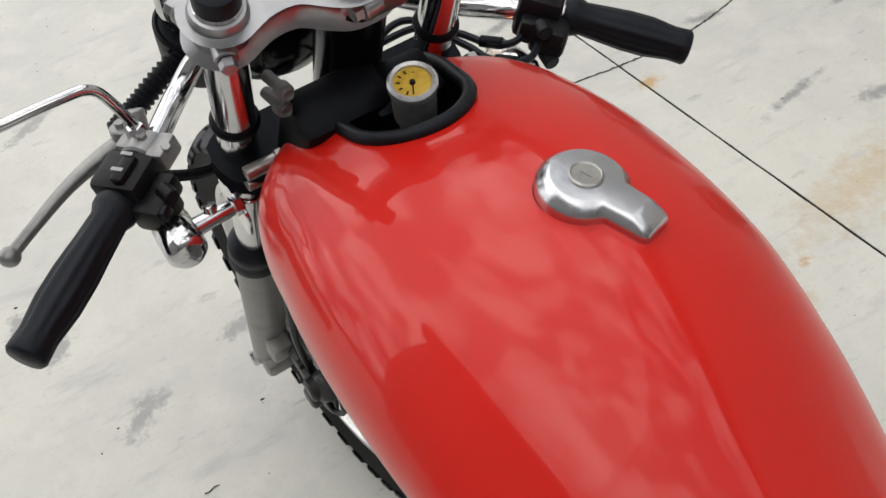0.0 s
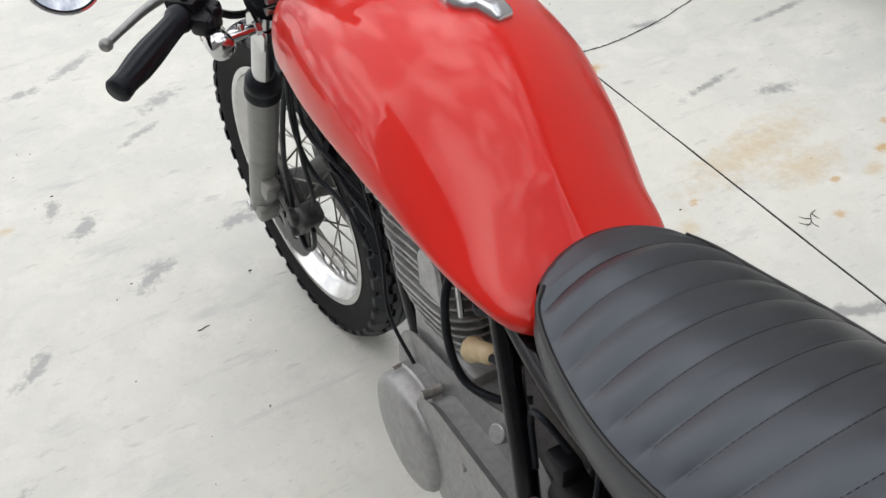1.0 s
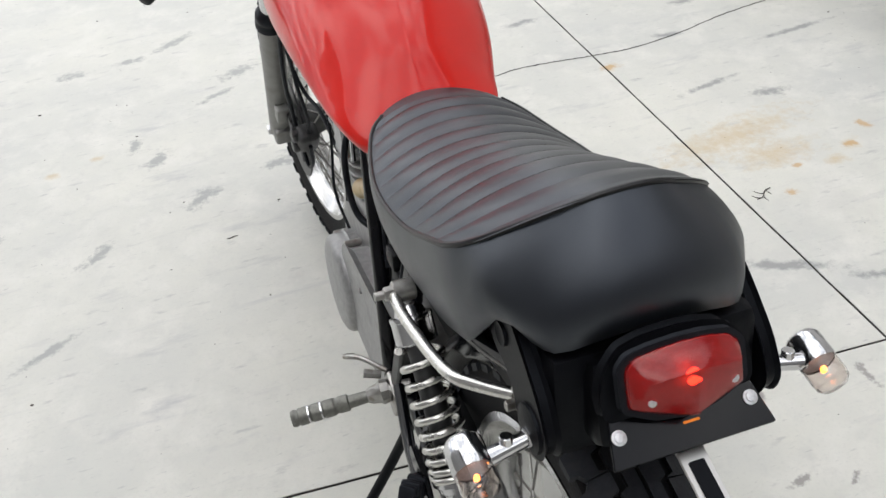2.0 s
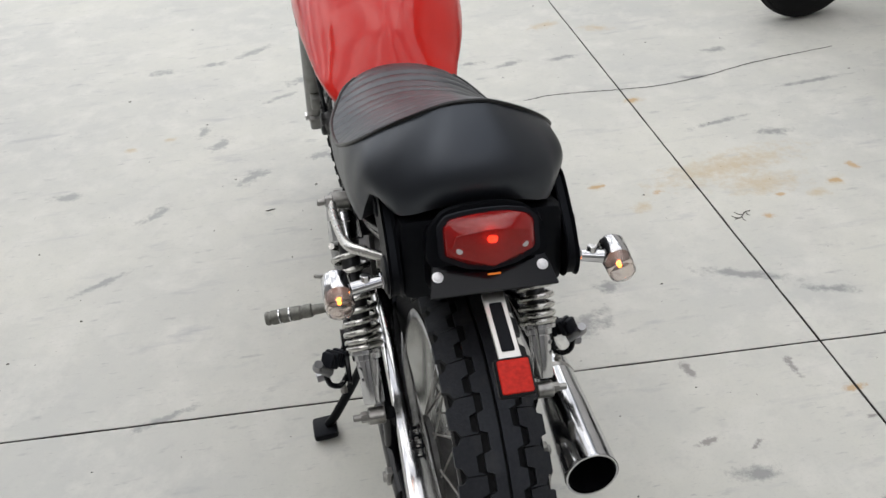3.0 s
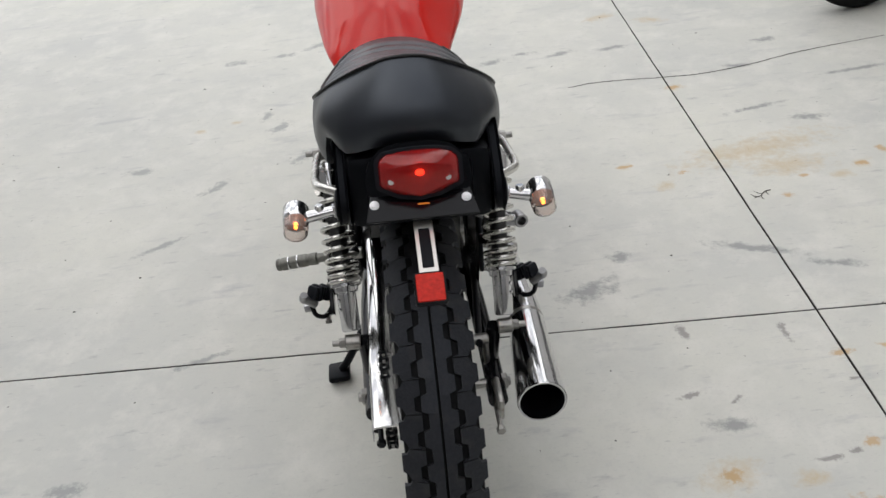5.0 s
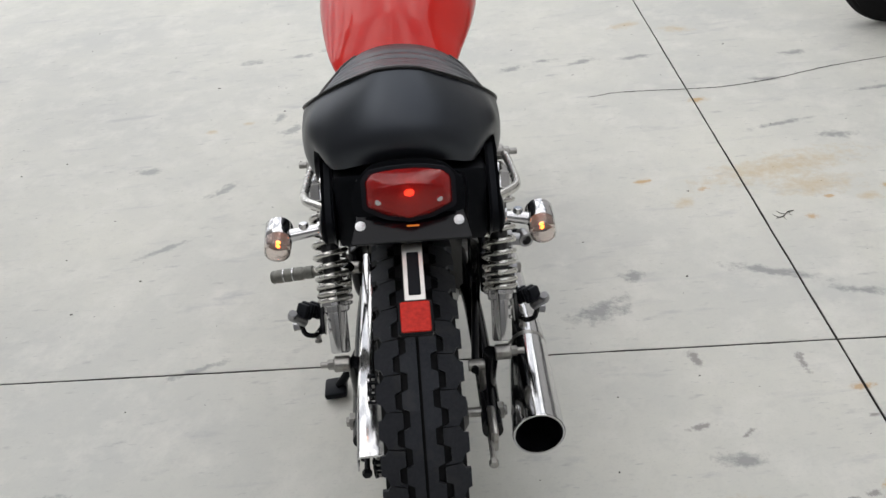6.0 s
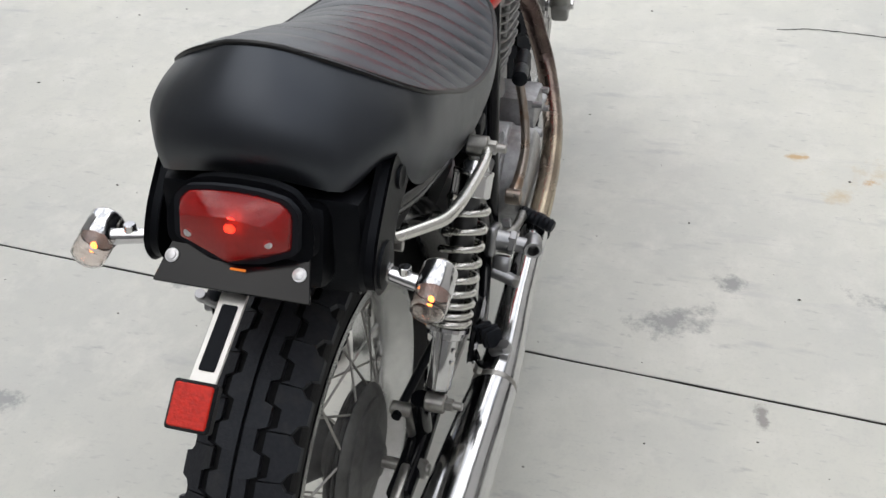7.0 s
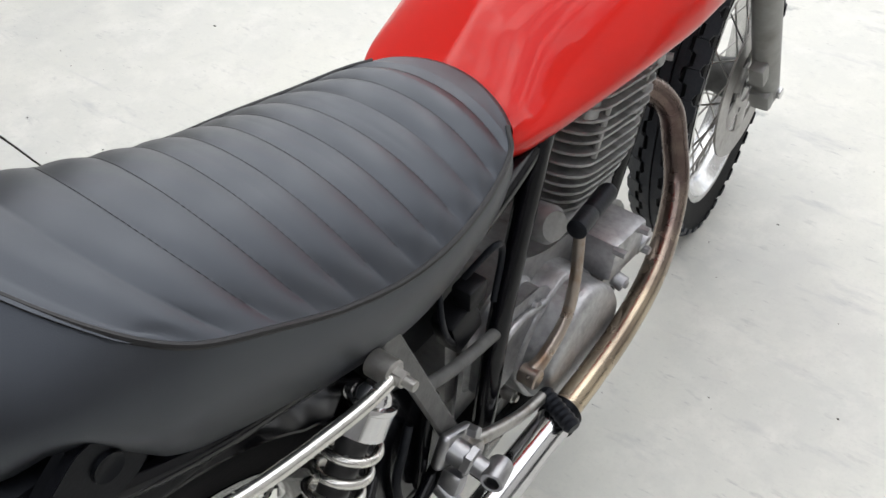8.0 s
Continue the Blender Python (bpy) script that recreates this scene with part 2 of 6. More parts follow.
def plate(bm, outline, depth, m=Matrix(), bevel=0.0015, mat=0):
    """A flat outline (x, y) made thick along z, with rounded rims, then placed by m."""
    n = len(outline)
    c = Vector((sum(p[0] for p in outline) / n, sum(p[1] for p in outline) / n))
    def ring(shrink, z):
        out = []
        for i in range(n):
            p = Vector(outline[i])
            a, b = Vector(outline[i - 1]), Vector(outline[(i + 1) % n])
            t = (b - a)
            nrm = Vector((t.y, -t.x)).normalized() if t.length else Vector((0, 0))
            if nrm.dot(p - c) < 0 and n < 9:
                nrm = -nrm
            q = p - nrm * shrink
            out.append(m @ Vector((q.x, q.y, z)))
        return out
    h = depth / 2
    bridge(bm, [ring(bevel, -h), ring(0, -h + bevel), ring(0, h - bevel), ring(bevel, h)], True, (True, True), mat)


def rounded(points, radius, steps=4):
    """Rounds the corners of an outline."""
    out, n = [], len(points)
    for i in range(n):
        p, a, b = Vector(points[i]), Vector(points[i - 1]), Vector(points[(i + 1) % n])
        r = min(radius, (a - p).length * 0.45, (b - p).length * 0.45)
        s, e = p + (a - p).normalized() * r, p + (b - p).normalized() * r
        for k in range(steps + 1):
            t = k / steps
            out.append(tuple((1 - t) ** 2 * s + 2 * t * (1 - t) * p + t * t * e))
    return out


def axes(x, y, origin):
    """A pose from two directions: x, and y squared to it."""
    x = Vector(x).normalized()
    z = x.cross(Vector(y)).normalized()
    y = z.cross(x)
    return Matrix.Translation(origin) @ Matrix((x, y, z)).transposed().to_4x4()


def screw(bm, p, d, r, h=0.004, six=True, mat=0):
    d = Vector(d).normalized()
    lathe(bm, Vector(p) - d * 0.002, d, [(0, r), (h, r), (h + 0.001, r * 0.85)], 6 if six else 12, mat=mat)


# ---- ground: power-floated concrete in large slabs ----
# stains: colour, strength, then places as (x, y, half length, half width, turn)
TAN = [(1.15, 1.33, 0.20, 0.06, 12), (1.2, 1.2, 0.10, 0.05, 0), (1.33, 1.10, 0.03, 0.02, 0), (1.42, 1.15, 0.03, 0.02, 30), (1.06, 1.89, 0.03, 0.02, 10), (0.72, 1.32, 0.02, 0.015, 0), (0.81, 1.17, 0.03, 0.02, 40),
       (0.575, -0.02, 0.05, 0.03, 20), (0.725, -0.056, 0.03, 0.02, 0), (0.99, 2.76, 0.06, 0.03, 20), (1.19, 2.65, 0.05, 0.03, -20), (-0.724, 2.04, 0.02, 0.015, 0), (-0.588, 2.087, 0.02, 0.012, 0)]
SCUFF = [(0.452, 0.671, 0.07, 0.035, 20), (0.92, 0.77, 0.11, 0.016, -25), (1.104, 0.648, 0.06, 0.014, -20), (0.57, 0.81, 0.035, 0.02, 0), (0.443, 2.374, 0.05, 0.02, 20), (0.58, 2.43, 0.04, 0.016, 0), (0.73, 2.374, 0.05, 0.018, 15),
         (0.94, 2.37, 0.06, 0.02, 10), (1.26, 1.63, 0.09, 0.012, 12), (1.41, 1.51, 0.045, 0.025, 0), (1.55, 2.25, 0.05, 0.02, 8), (1.75, 1.85, 0.12, 0.012, 6), (1.35, 2.02, 0.05, 0.016, -10), (1.25, 0.35, 0.06, 0.02, 30), (0.62, 0.12, 0.04, 0.02, 0)]
SCUFF_LEFT = [(-0.084, 2.49, 0.07, 0.03, 30), (-0.27, 2.87, 0.09, 0.025, 35), (-0.44, 2.78, 0.05, 0.025, 0), (-0.318, 1.711, 0.055, 0.03, 40), (-0.415, 1.99, 0.05, 0.03, 60), (-0.067, 1.80, 0.06, 0.03, 10), (-0.475, 2.11, 0.04, 0.02, 70),
              (-0.183, 2.34, 0.08, 0.014, 30), (-0.64, 2.76, 0.05, 0.03, 0), (-0.62, 1.55, 0.06, 0.02, 45), (-0.75, 1.2, 0.08, 0.014, 30), (-0.9, 1.75, 0.05, 0.025, 0), (-0.55, 0.6, 0.07, 0.012, 20), (-0.8, 0.2, 0.05, 0.02, 0)]
RUSTY = [(1.06, 1.89, 0.022, 0.013, 10), (1.42, 1.15, 0.026, 0.014, 10), (1.52, 1.22, 0.016, 0.022, 0), (0.72, 1.32, 0.022, 0.010, 0), (0.88, 1.23, 0.016, 0.012, 40), (1.22, 1.12, 0.020, 0.010, 20), (1.13, 1.02, 0.018, 0.014, 0), (0.575, -0.02, 0.020, 0.018, 20),
         (0.86, -0.16, 0.062, 0.020, -28), (1.11, -0.12, 0.018, 0.030, 10), (1.24, -0.07, 0.05, 0.013, -22), (0.95, 0.30, 0.022, 0.010, 0), (1.06, 0.30, 0.026, 0.008, -35), (0.88, 0.02, 0.014, 0.012, 0), (1.25, 0.45, 0.014, 0.028, 20), (1.36, 0.33, 0.04, 0.010, -40)]
DARK = [(0.78, -0.01, 0.026, 0.008, 0), (0.84, 0.0, 0.014, 0.010, 0), (1.05, 0.10, 0.040, 0.007, -30), (0.94, 0.21, 0.018, 0.006, 0), (0.58, 0.23, 0.030, 0.010, 12), (0.66, 0.19, 0.026, 0.007, 35), (0.63, 0.45, 0.014, 0.034, 12), (0.86, 0.40, 0.012, 0.030, 0), (1.30, 0.62, 0.020, 0.006, -10)]
STAINS = [((0.48, 0.39, 0.25), 0.75, 0.0, 1.4, TAN), ((0.45, 0.29, 0.13), 0.8, 0.2, 1.0, RUSTY), ((0.20, 0.202, 0.205), 0.75, 0.1, 1.1, SCUFF), ((0.21, 0.215, 0.22), 0.66, 0.3, 1.05, SCUFF_LEFT), ((0.13, 0.11, 0.11), 0.65, 0.4, 1.0, DARK)]


def concrete():
    m = bpy.data.materials.new("concrete")
    m.use_nodes = True
    nt = m.node_tree
    p = nt.nodes["Principled BSDF"]
    tc = nt.nodes.new("ShaderNodeTexCoord")
    info = nt.nodes.new("ShaderNodeNewGeometry")

    def tex(scale, detail, stretch=None, rough=0.55, off=0.0):
        n = nt.nodes.new("ShaderNodeTexNoise")
        n.inputs["Scale"].default_value, n.inputs["Detail"].default_value, n.inputs["Roughness"].default_value = scale, detail, rough
        mp = nt.nodes.new("ShaderNodeMapping")
        mp.inputs["Scale"].default_value = stretch or (1, 1, 1)
        mp.inputs["Location"].default_value = (off, off * 0.7, 0)
        mp.inputs["Rotation"].default_value = (0, 0, off)
        nt.links.new(info.outputs["Position"], mp.inputs["Vector"])
        nt.links.new(mp.outputs["Vector"], n.inputs["Vector"])
        return n.outputs["Fac"]

    def layer(base, fac, color, lo, hi, most=1.0):
        r = nt.nodes.new("ShaderNodeMapRange")
        r.inputs["From Min"].default_value, r.inputs["From Max"].default_value, r.inputs["To Max"].default_value = lo, hi, most
        nt.links.new(fac, r.inputs["Value"])
        x = nt.nodes.new("ShaderNodeMix")
        x.data_type = "RGBA"
        nt.links.new(r.outputs["Result"], x.inputs["Factor"])
        if isinstance(base, tuple):
            x.inputs["A"].default_value = (*base, 1)
        else:
            nt.links.new(base, x.inputs["A"])
        x.inputs["B"].default_value = (*color, 1)
        return x.outputs["Result"]

    c = layer((0.575, 0.57, 0.515), tex(1.1, 6, None, 0.65), (0.475, 0.48, 0.455), 0.35, 0.65)
    c = layer(c, tex(6, 7, None, 0.68, 2.0), (0.61, 0.60, 0.555), 0.48, 0.68, 0.8)
    c = layer(c, tex(17, 6, None, 0.7, 5.0), (0.44, 0.44, 0.42), 0.54, 0.72, 0.45)
    c = layer(c, tex(140, 3), (0.45, 0.45, 0.43), 0.55, 0.8, 0.5)
    c = layer(c, tex(3.2, 6, (1.0, 3.2, 1), 0.62, 0.5), (0.36, 0.365, 0.37), 0.605, 0.74, 0.75)
    c = layer(c, tex(11, 5, (1.0, 3.0, 1), 0.6, 0.9), (0.3, 0.3, 0.305), 0.62, 0.74, 0.6)
    # long trowel streaks, old scuffs and single stains
    c = layer(c, tex(2.2, 7, (1.0, 9.0, 1), 0.65, 0.62), (0.41, 0.41, 0.41), 0.60, 0.72, 0.55)
    c = layer(c, tex(26, 5, (1.0, 4.5, 1), 0.62, 1.25), (0.33, 0.332, 0.332), 0.625, 0.715, 0.6)
    c = layer(c, tex(1.7, 8, None, 0.7, 4.1), (0.42, 0.415, 0.40), 0.58, 0.75, 0.45)
    c = layer(c, tex(330, 2, None, 0.5, 3.3), (0.30, 0.295, 0.28), 0.70, 0.78, 0.5)
    wob = nt.nodes.new("ShaderNodeTexNoise")
    wob.inputs["Scale"].default_value, wob.inputs["Detail"].default_value, wob.inputs["Roughness"].default_value = 24.0, 8.0, 0.75
    nt.links.new(info.outputs["Position"], wob.inputs["Vector"])
    for color, most, lo, hi, marks in STAINS:
        total = None
        for x, y, rx, ry, turn in marks:
            mp = nt.nodes.new("ShaderNodeMapping")
            mp.vector_type = "TEXTURE"
            mp.inputs["Location"].default_value, mp.inputs["Rotation"].default_value, mp.inputs["Scale"].default_value = (x, y, 0), (0, 0, radians(turn)), (rx, ry, 1)
            nt.links.new(info.outputs["Position"], mp.inputs["Vector"])
            ln = nt.nodes.new("ShaderNodeVectorMath")
            ln.operation = "LENGTH"
            nt.links.new(mp.outputs["Vector"], ln.inputs[0])
            if total is None:
                total = ln.outputs["Value"]
            else:
                low = nt.nodes.new("ShaderNodeMath")
                low.operation = "MINIMUM"
                nt.links.new(total, low.inputs[0])
                nt.links.new(ln.outputs["Value"], low.inputs[1])
                total = low.outputs["Value"]
        mad = nt.nodes.new("ShaderNodeMath")
        mad.operation = "MULTIPLY_ADD"
        nt.links.new(wob.outputs["Fac"], mad.inputs[0])
        mad.inputs[1].default_value = 5.0
        nt.links.new(total, mad.inputs[2])
        flip = nt.nodes.new("ShaderNodeMath")
        flip.operation = "SUBTRACT"
        flip.inputs[0].default_value = 4.0
        nt.links.new(mad.outputs["Value"], flip.inputs[1])
        c = layer(c, flip.outputs["Value"], color, lo, hi, most)
    nt.links.new(c, p.inputs["Base Color"])
    p.inputs["Roughness"].default_value = 0.6
    b = nt.nodes.new("ShaderNodeBump")
    b.inputs["Strength"].default_value, b.inputs["Distance"].default_value = 0.12, 0.002
    nt.links.new(tex(90, 5), b.inputs["Height"])
    nt.links.new(b.outputs["Normal"], p.inputs["Normal"])
    return m


CONCRETE = concrete()
JOINT_DIRT = material("joint_dirt", (0.04, 0.039, 0.035), 0.9, grain=0.4, grain_scale=50.0)
ACROSS, ALONG, CROSS = Vector((0.9969, -0.0785, 0)), Vector((0.0549, 0.9985, 0)), Vector((0.967, 0.467, 0.0))
bm = bmesh.new()
S = 400
bridge(bm, [[(-S, -S, -0.012), (S, -S, -0.012), (S, S, -0.012), (-S, S, -0.012)]], caps=(True, False))
ground = tagged(link("ground", bm, JOINT_DIRT), "pale grey concrete yard floor in large slabs", "ground", kind="structure")


def slab(i, j, size=4.2, gap=0.0052):
    """One concrete slab with slightly ragged, rounded edges along its joints."""
    bm = bmesh.new()
    rnd = random.Random(i * 31 + j)
    n = 60
    x0, y0, x1, y1 = i * size + gap / 2, j * size + gap / 2, (i + 1) * size - gap / 2, (j + 1) * size - gap / 2
    edge = []
    for a, b in (((x0, y0), (x1, y0)), ((x1, y0), (x1, y1)), ((x1, y1), (x0, y1)), ((x0, y1), (x0, y0))):
        for k in range(n):
            t = k / n
            edge.append(Vector((a[0] + (b[0] - a[0]) * t + rnd.uniform(-1, 1) * 0.0008, a[1] + (b[1] - a[1]) * t + rnd.uniform(-1, 1) * 0.0008, 0)))
    c = Vector(((x0 + x1) / 2, (y0 + y1) / 2, 0))
    def ring(inset, z):
        return [CROSS + ACROSS * (p.x + (c.x - p.x) / size * 2 * inset) + ALONG * (p.y + (c.y - p.y) / size * 2 * inset) + Vector((0, 0, z)) for p in edge]
    bridge(bm, [ring(0, -0.011), ring(0, -0.0015)], True, mat=1)
    bridge(bm, [ring(0, -0.0015), ring(0.001, 0.0)], True, (False, True))
    return part("slab", bm, [CONCRETE, JOINT_DIRT], ground)


for i in range(-4, 4):
    for j in range(-4, 4):
        slab(i, j)

# ---- unseen plain walls on both sides, set to shape reflections and skylight ----
def yard_wall(name, x, out, height, color, eave, y0, y1):
    """An unseen wall along the yard with a projecting eave."""
    bm = bmesh.new()
    block(bm, (x + out * 0.15, (y0 + y1) / 2, height / 2 - 0.006), (0.3, y1 - y0, height - 0.012), None, 0.02)
    w = link(name, bm, material(name + "_render", color, 0.85, grain=0.15, grain_scale=6.0, spots=[(tuple(c * 0.8 for c in color), 0.8, 0.45, 0.7)], bump=0.2, bump_scale=60.0))
    bm = bmesh.new()
    block(bm, (x - out * eave / 2, (y0 + y1) / 2, height - 0.05), (eave, y1 - y0 + 0.4, 0.30), None, 0.02)
    part("eave", bm, material(name + "_eave", (0.05, 0.05, 0.052), 0.6, grain=0.2, grain_scale=8.0), w, "dark projecting eave")
    return tagged(w, "unseen plain wall under a dark eave, set for reflections and skylight", "wall", kind="structure")


yard_wall("wall_west", -3.7, -1, 5.0, (0.36, 0.355, 0.35), 0.5, -12.0, 2.6)
yard_wall("wall_east", 5.2, 1, 6.2, (0.52, 0.505, 0.49), 0.5, -12.0, 14.0)

# unseen wall at the back, added to dim what plate, chrome and hump mirror
bm = bmesh.new()
block(bm, (0.3, -6.2, 2.494), (9.4, 0.3, 4.988), None, 0.02)
tagged(link("wall_south", bm, material("wall_south_render", (0.26, 0.258, 0.255), 0.85, grain=0.2, grain_scale=6.0, bump=0.2, bump_scale=60.0)), "unseen plain grey wall added to dim reflections from behind", "wall", kind="structure")

# hairline crack across one slab
bm = bmesh.new()
rnd = random.Random(5)
spine = smooth_path([(0.686, 2.01, 0), (0.811, 2.027, 0), (1.034, 1.998, 0), (1.195, 1.984, 0), (1.381, 2.011, 0), (1.633, 2.079, 0), (1.995, 2.133, 0)], 24)
left_row, right_row = [], []
for k, p in enumerate(spine):
    w = 0.0020 + 0.0022 * rnd.random() * min(1.0, k / 10, (len(spine) - k) / 25)
    j = rnd.uniform(-1, 1) * 0.0022
    left_row.append(p + Vector((0, j + w, 0.0007)))
    right_row.append(p + Vector((0, j - w, 0.0007)))
bridge(bm, [left_row, right_row], closed=False)
part("crack", bm, JOINT_DIRT, ground, "dark hairline crack in the concrete")

# grit, and twig shapes that stand for small line marks on the slabs
GRIT = material("grit", (0.06, 0.055, 0.045), 0.9, grain=0.4, grain_scale=300.0)
bm = bmesh.new()
rnd = random.Random(11)
for k in range(420):
    x, y, r = rnd.uniform(-2.2, 2.4), rnd.uniform(-1.2, 3.8), 0.0009 + 0.0022 * rnd.random() ** 3
    n = rnd.randint(4, 6)
    a0, st = rnd.random() * 6, rnd.uniform(0.6, 2.2)
    low = [Vector((x + r * st * math.cos(a0 + 2 * math.pi * i / n), y + r * math.sin(a0 + 2 * math.pi * i / n), 0)) for i in range(n)]
    top = [Vector((x + (p.x - x) * 0.6, y + (p.y - y) * 0.6, r * 0.8)) for p in low]
    bridge(bm, [low, top], True, (False, True))
tagged(link("grit", bm, GRIT), "scattered dark specks of grit on concrete", "grit", kind="stuff")


def twig(x, y, turn, size, shoots=True):
    """A twig shape, with side shoots if wanted, standing for a dark line mark."""
    bm = bmesh.new()
    rnd = random.Random(int(x * 100))
    h = 0.0016
    stem = [Vector((size * t, size * 0.12 * math.sin(5 * t), h)) for t in (-0.5, -0.2, 0.15, 0.5)]
    hose(bm, stem, [0.0012, 0.0014, 0.0012, 0.0007], seg=6, steps=4)
    for t, s in ((-0.3, 1), (0.0, -1), (0.12, 1), (0.3, -1)) if shoots else ():
        a = Vector((size * t, size * 0.12 * math.sin(5 * t), h))
        hose(bm, [a, a + Vector((0.10, 0.16 * s, 0)) * size, a + Vector((0.14, 0.34 * s, 0.01)) * size], [0.0011, 0.0009, 0.0005], seg=6, steps=3)
    ob = link("twig", bm, GRIT)
    ob.matrix_world = pose(x, y, 0, 0, 0, turn)
    return tagged(ob, "small dark line mark on concrete, modelled as a twig", "twig", group="twigs on the ground")


# the first stands for a scribble, the second for a short stroke
twig(1.06, 1.04, 200, 0.07)
twig(-0.270, 1.473, -6, 0.028, False)


def parked_wheel(x, y, turn):
    """Wheel of a neighbouring motorcycle: grooved tyre, rim and hub; it rolls along x."""
    R, hw, rim_r = 0.31, 0.062, 0.215
    thing = tagged(new("parked_motorcycle"), "neighbouring parked motorcycle of which the black tyre shows", "motorcycle", group="neighbouring motorcycles")
    thing.matrix_world = pose(x, y, 0, 0, 0, turn)
    o, ax = (0, 0, R), (0, 1, 0)
    bm = bmesh.new()
    prof = [(-0.045, rim_r)]
    for k in range(25):
        a = math.pi * k / 24
        u = -math.cos(a)
        groove = 0.006 if k in (8, 12, 16) else 0.0
        prof.append((hw * u, rim_r + 0.012 + (R - rim_r - 0.012) * math.sin(a) ** 0.7 - groove))
    prof.append((0.045, rim_r))
    lathe(bm, o, ax, prof + [prof[0]], 80, (False, False))
    part("tyre", bm, RUBBER, thing, "dusty black grooved tyre", 30)
    bm = bmesh.new()
    lathe(bm, o, ax, [(-0.046, rim_r + 0.006), (-0.044, rim_r - 0.012), (-0.02, rim_r - 0.022), (0.02, rim_r - 0.022), (0.044, rim_r - 0.012), (0.046, rim_r + 0.006), (-0.046, rim_r + 0.006)], 64, (False, False))
    part("rim", bm, SATIN, thing, "dark wheel rim")
    bm = bmesh.new()
    lathe(bm, o, ax, [(-0.06, 0.012), (-0.06, 0.03), (-0.03, 0.045), (0.03, 0.045), (0.06, 0.03), (0.06, 0.012)], 32)
    hub = part("hub", bm, CASE, thing, "grey wheel hub")
    for k in range(6):
        a = 2 * math.pi * k / 6
        bm = bmesh.new()
        hose(bm, [(0.04 * math.cos(a), 0, R + 0.04 * math.sin(a)), (0.12 * math.cos(a), 0, R + 0.12 * math.sin(a)), (0.198 * math.cos(a), 0, R + 0.198 * math.sin(a))], [0.016, 0.011, 0.015], seg=10, steps=3)
        part("spoke", bm, SATIN, thing)
    # the rest of it, unseen farther along x, added to shade the ground
    for w in (-0.09, 0.09):
        bm = bmesh.new()
        rod(bm, (0.0, w, R), (0.26, w, 0.86), 0.02, seg=14)
        part("fork_leg", bm, SATIN, thing, "black fork leg")
    bm = bmesh.new()
    hose(bm, [(0.24, -0.34, 0.98), (0.22, -0.18, 0.99), (0.27, 0, 0.93), (0.22, 0.18, 0.99), (0.24, 0.34, 0.98)], 0.012, seg=10)
    part("handlebar", bm, SATIN, thing, "black handlebar")
    bm = bmesh.new()
    block(bm, (0.66, 0, 0.42), (0.46, 0.28, 0.40), None, 0.06, 3)
    part("engine", bm, CASE, thing, "dull grey engine block")
    bm = bmesh.new()
    block(bm, (0.56, 0, 0.80), (0.48, 0.26, 0.20), Matrix.Rotation(radians(6), 3, "Y"), 0.08, 4)
    part("fuel_tank", bm, BLACK, thing, "black fuel tank")
    bm = bmesh.new()
    block(bm, (1.06, 0, 0.78), (0.62, 0.24, 0.09), Matrix.Rotation(radians(-4), 3, "Y"), 0.04, 3)
    part("seat", bm, LEATHER, thing, "black seat")
    bm = bmesh.new()
    lathe(bm, (1.38, 0, R), ax, prof + [prof[0]], 80, (False, False))
    part("rear_tyre", bm, RUBBER, thing, "black rear tyre", 30)
    bm = bmesh.new()
    lathe(bm, (1.38, 0, R), ax, [(-0.04, 0.01), (-0.04, rim_r), (0.04, rim_r), (0.04, 0.01)], 48)
    part("rear_rim", bm, SATIN, thing, "dark rear wheel disc")
    for w in (-0.08, 0.08):
        bm = bmesh.new()
        rod(bm, (0.86, w, 0.36), (1.40, w, R), 0.02, seg=12)
        part("swing_arm", bm, SATIN, thing, "black swinging arm")


parked_wheel(2.20, 1.66, 8)
parked_wheel(2.07, 2.50, 14)

# ---- the motorcycle ----
LEAN_RIGHT = 2.0
bike = tagged(new("motorcycle"), "red and black single-cylinder roadster parked upright on concrete", "motorcycle")
bike.empty_display_size = 0.2
bike.matrix_world = pose(0, 0, 0, 0, LEAN_RIGHT, 0)

# fuel tank: stations along y of half width, top, widest height, bottom, fullness
TANK = [
    (1.112, 0.033, 0.865, 0.840, 0.815, 2.0), (1.104, 0.066, 0.884, 0.835, 0.795, 2.0), (1.08, 0.105, 0.902, 0.828, 0.780, 2.1), (1.03, 0.146, 0.920, 0.822, 0.766, 2.5),
    (0.95, 0.163, 0.932, 0.822, 0.764, 2.4), (0.86, 0.169, 0.935, 0.816, 0.757, 2.3), (0.75, 0.166, 0.922, 0.807, 0.750, 2.05),
    (0.66, 0.154, 0.894, 0.796, 0.740, 1.7), (0.57, 0.134, 0.847, 0.775, 0.724, 1.45), (0.52, 0.121, 0.810, 0.765, 0.714, 1.4), (0.485, 0.104, 0.783, 0.752, 0.710, 1.5), (0.468, 0.087, 0.770, 0.745, 0.714, 1.7),
]


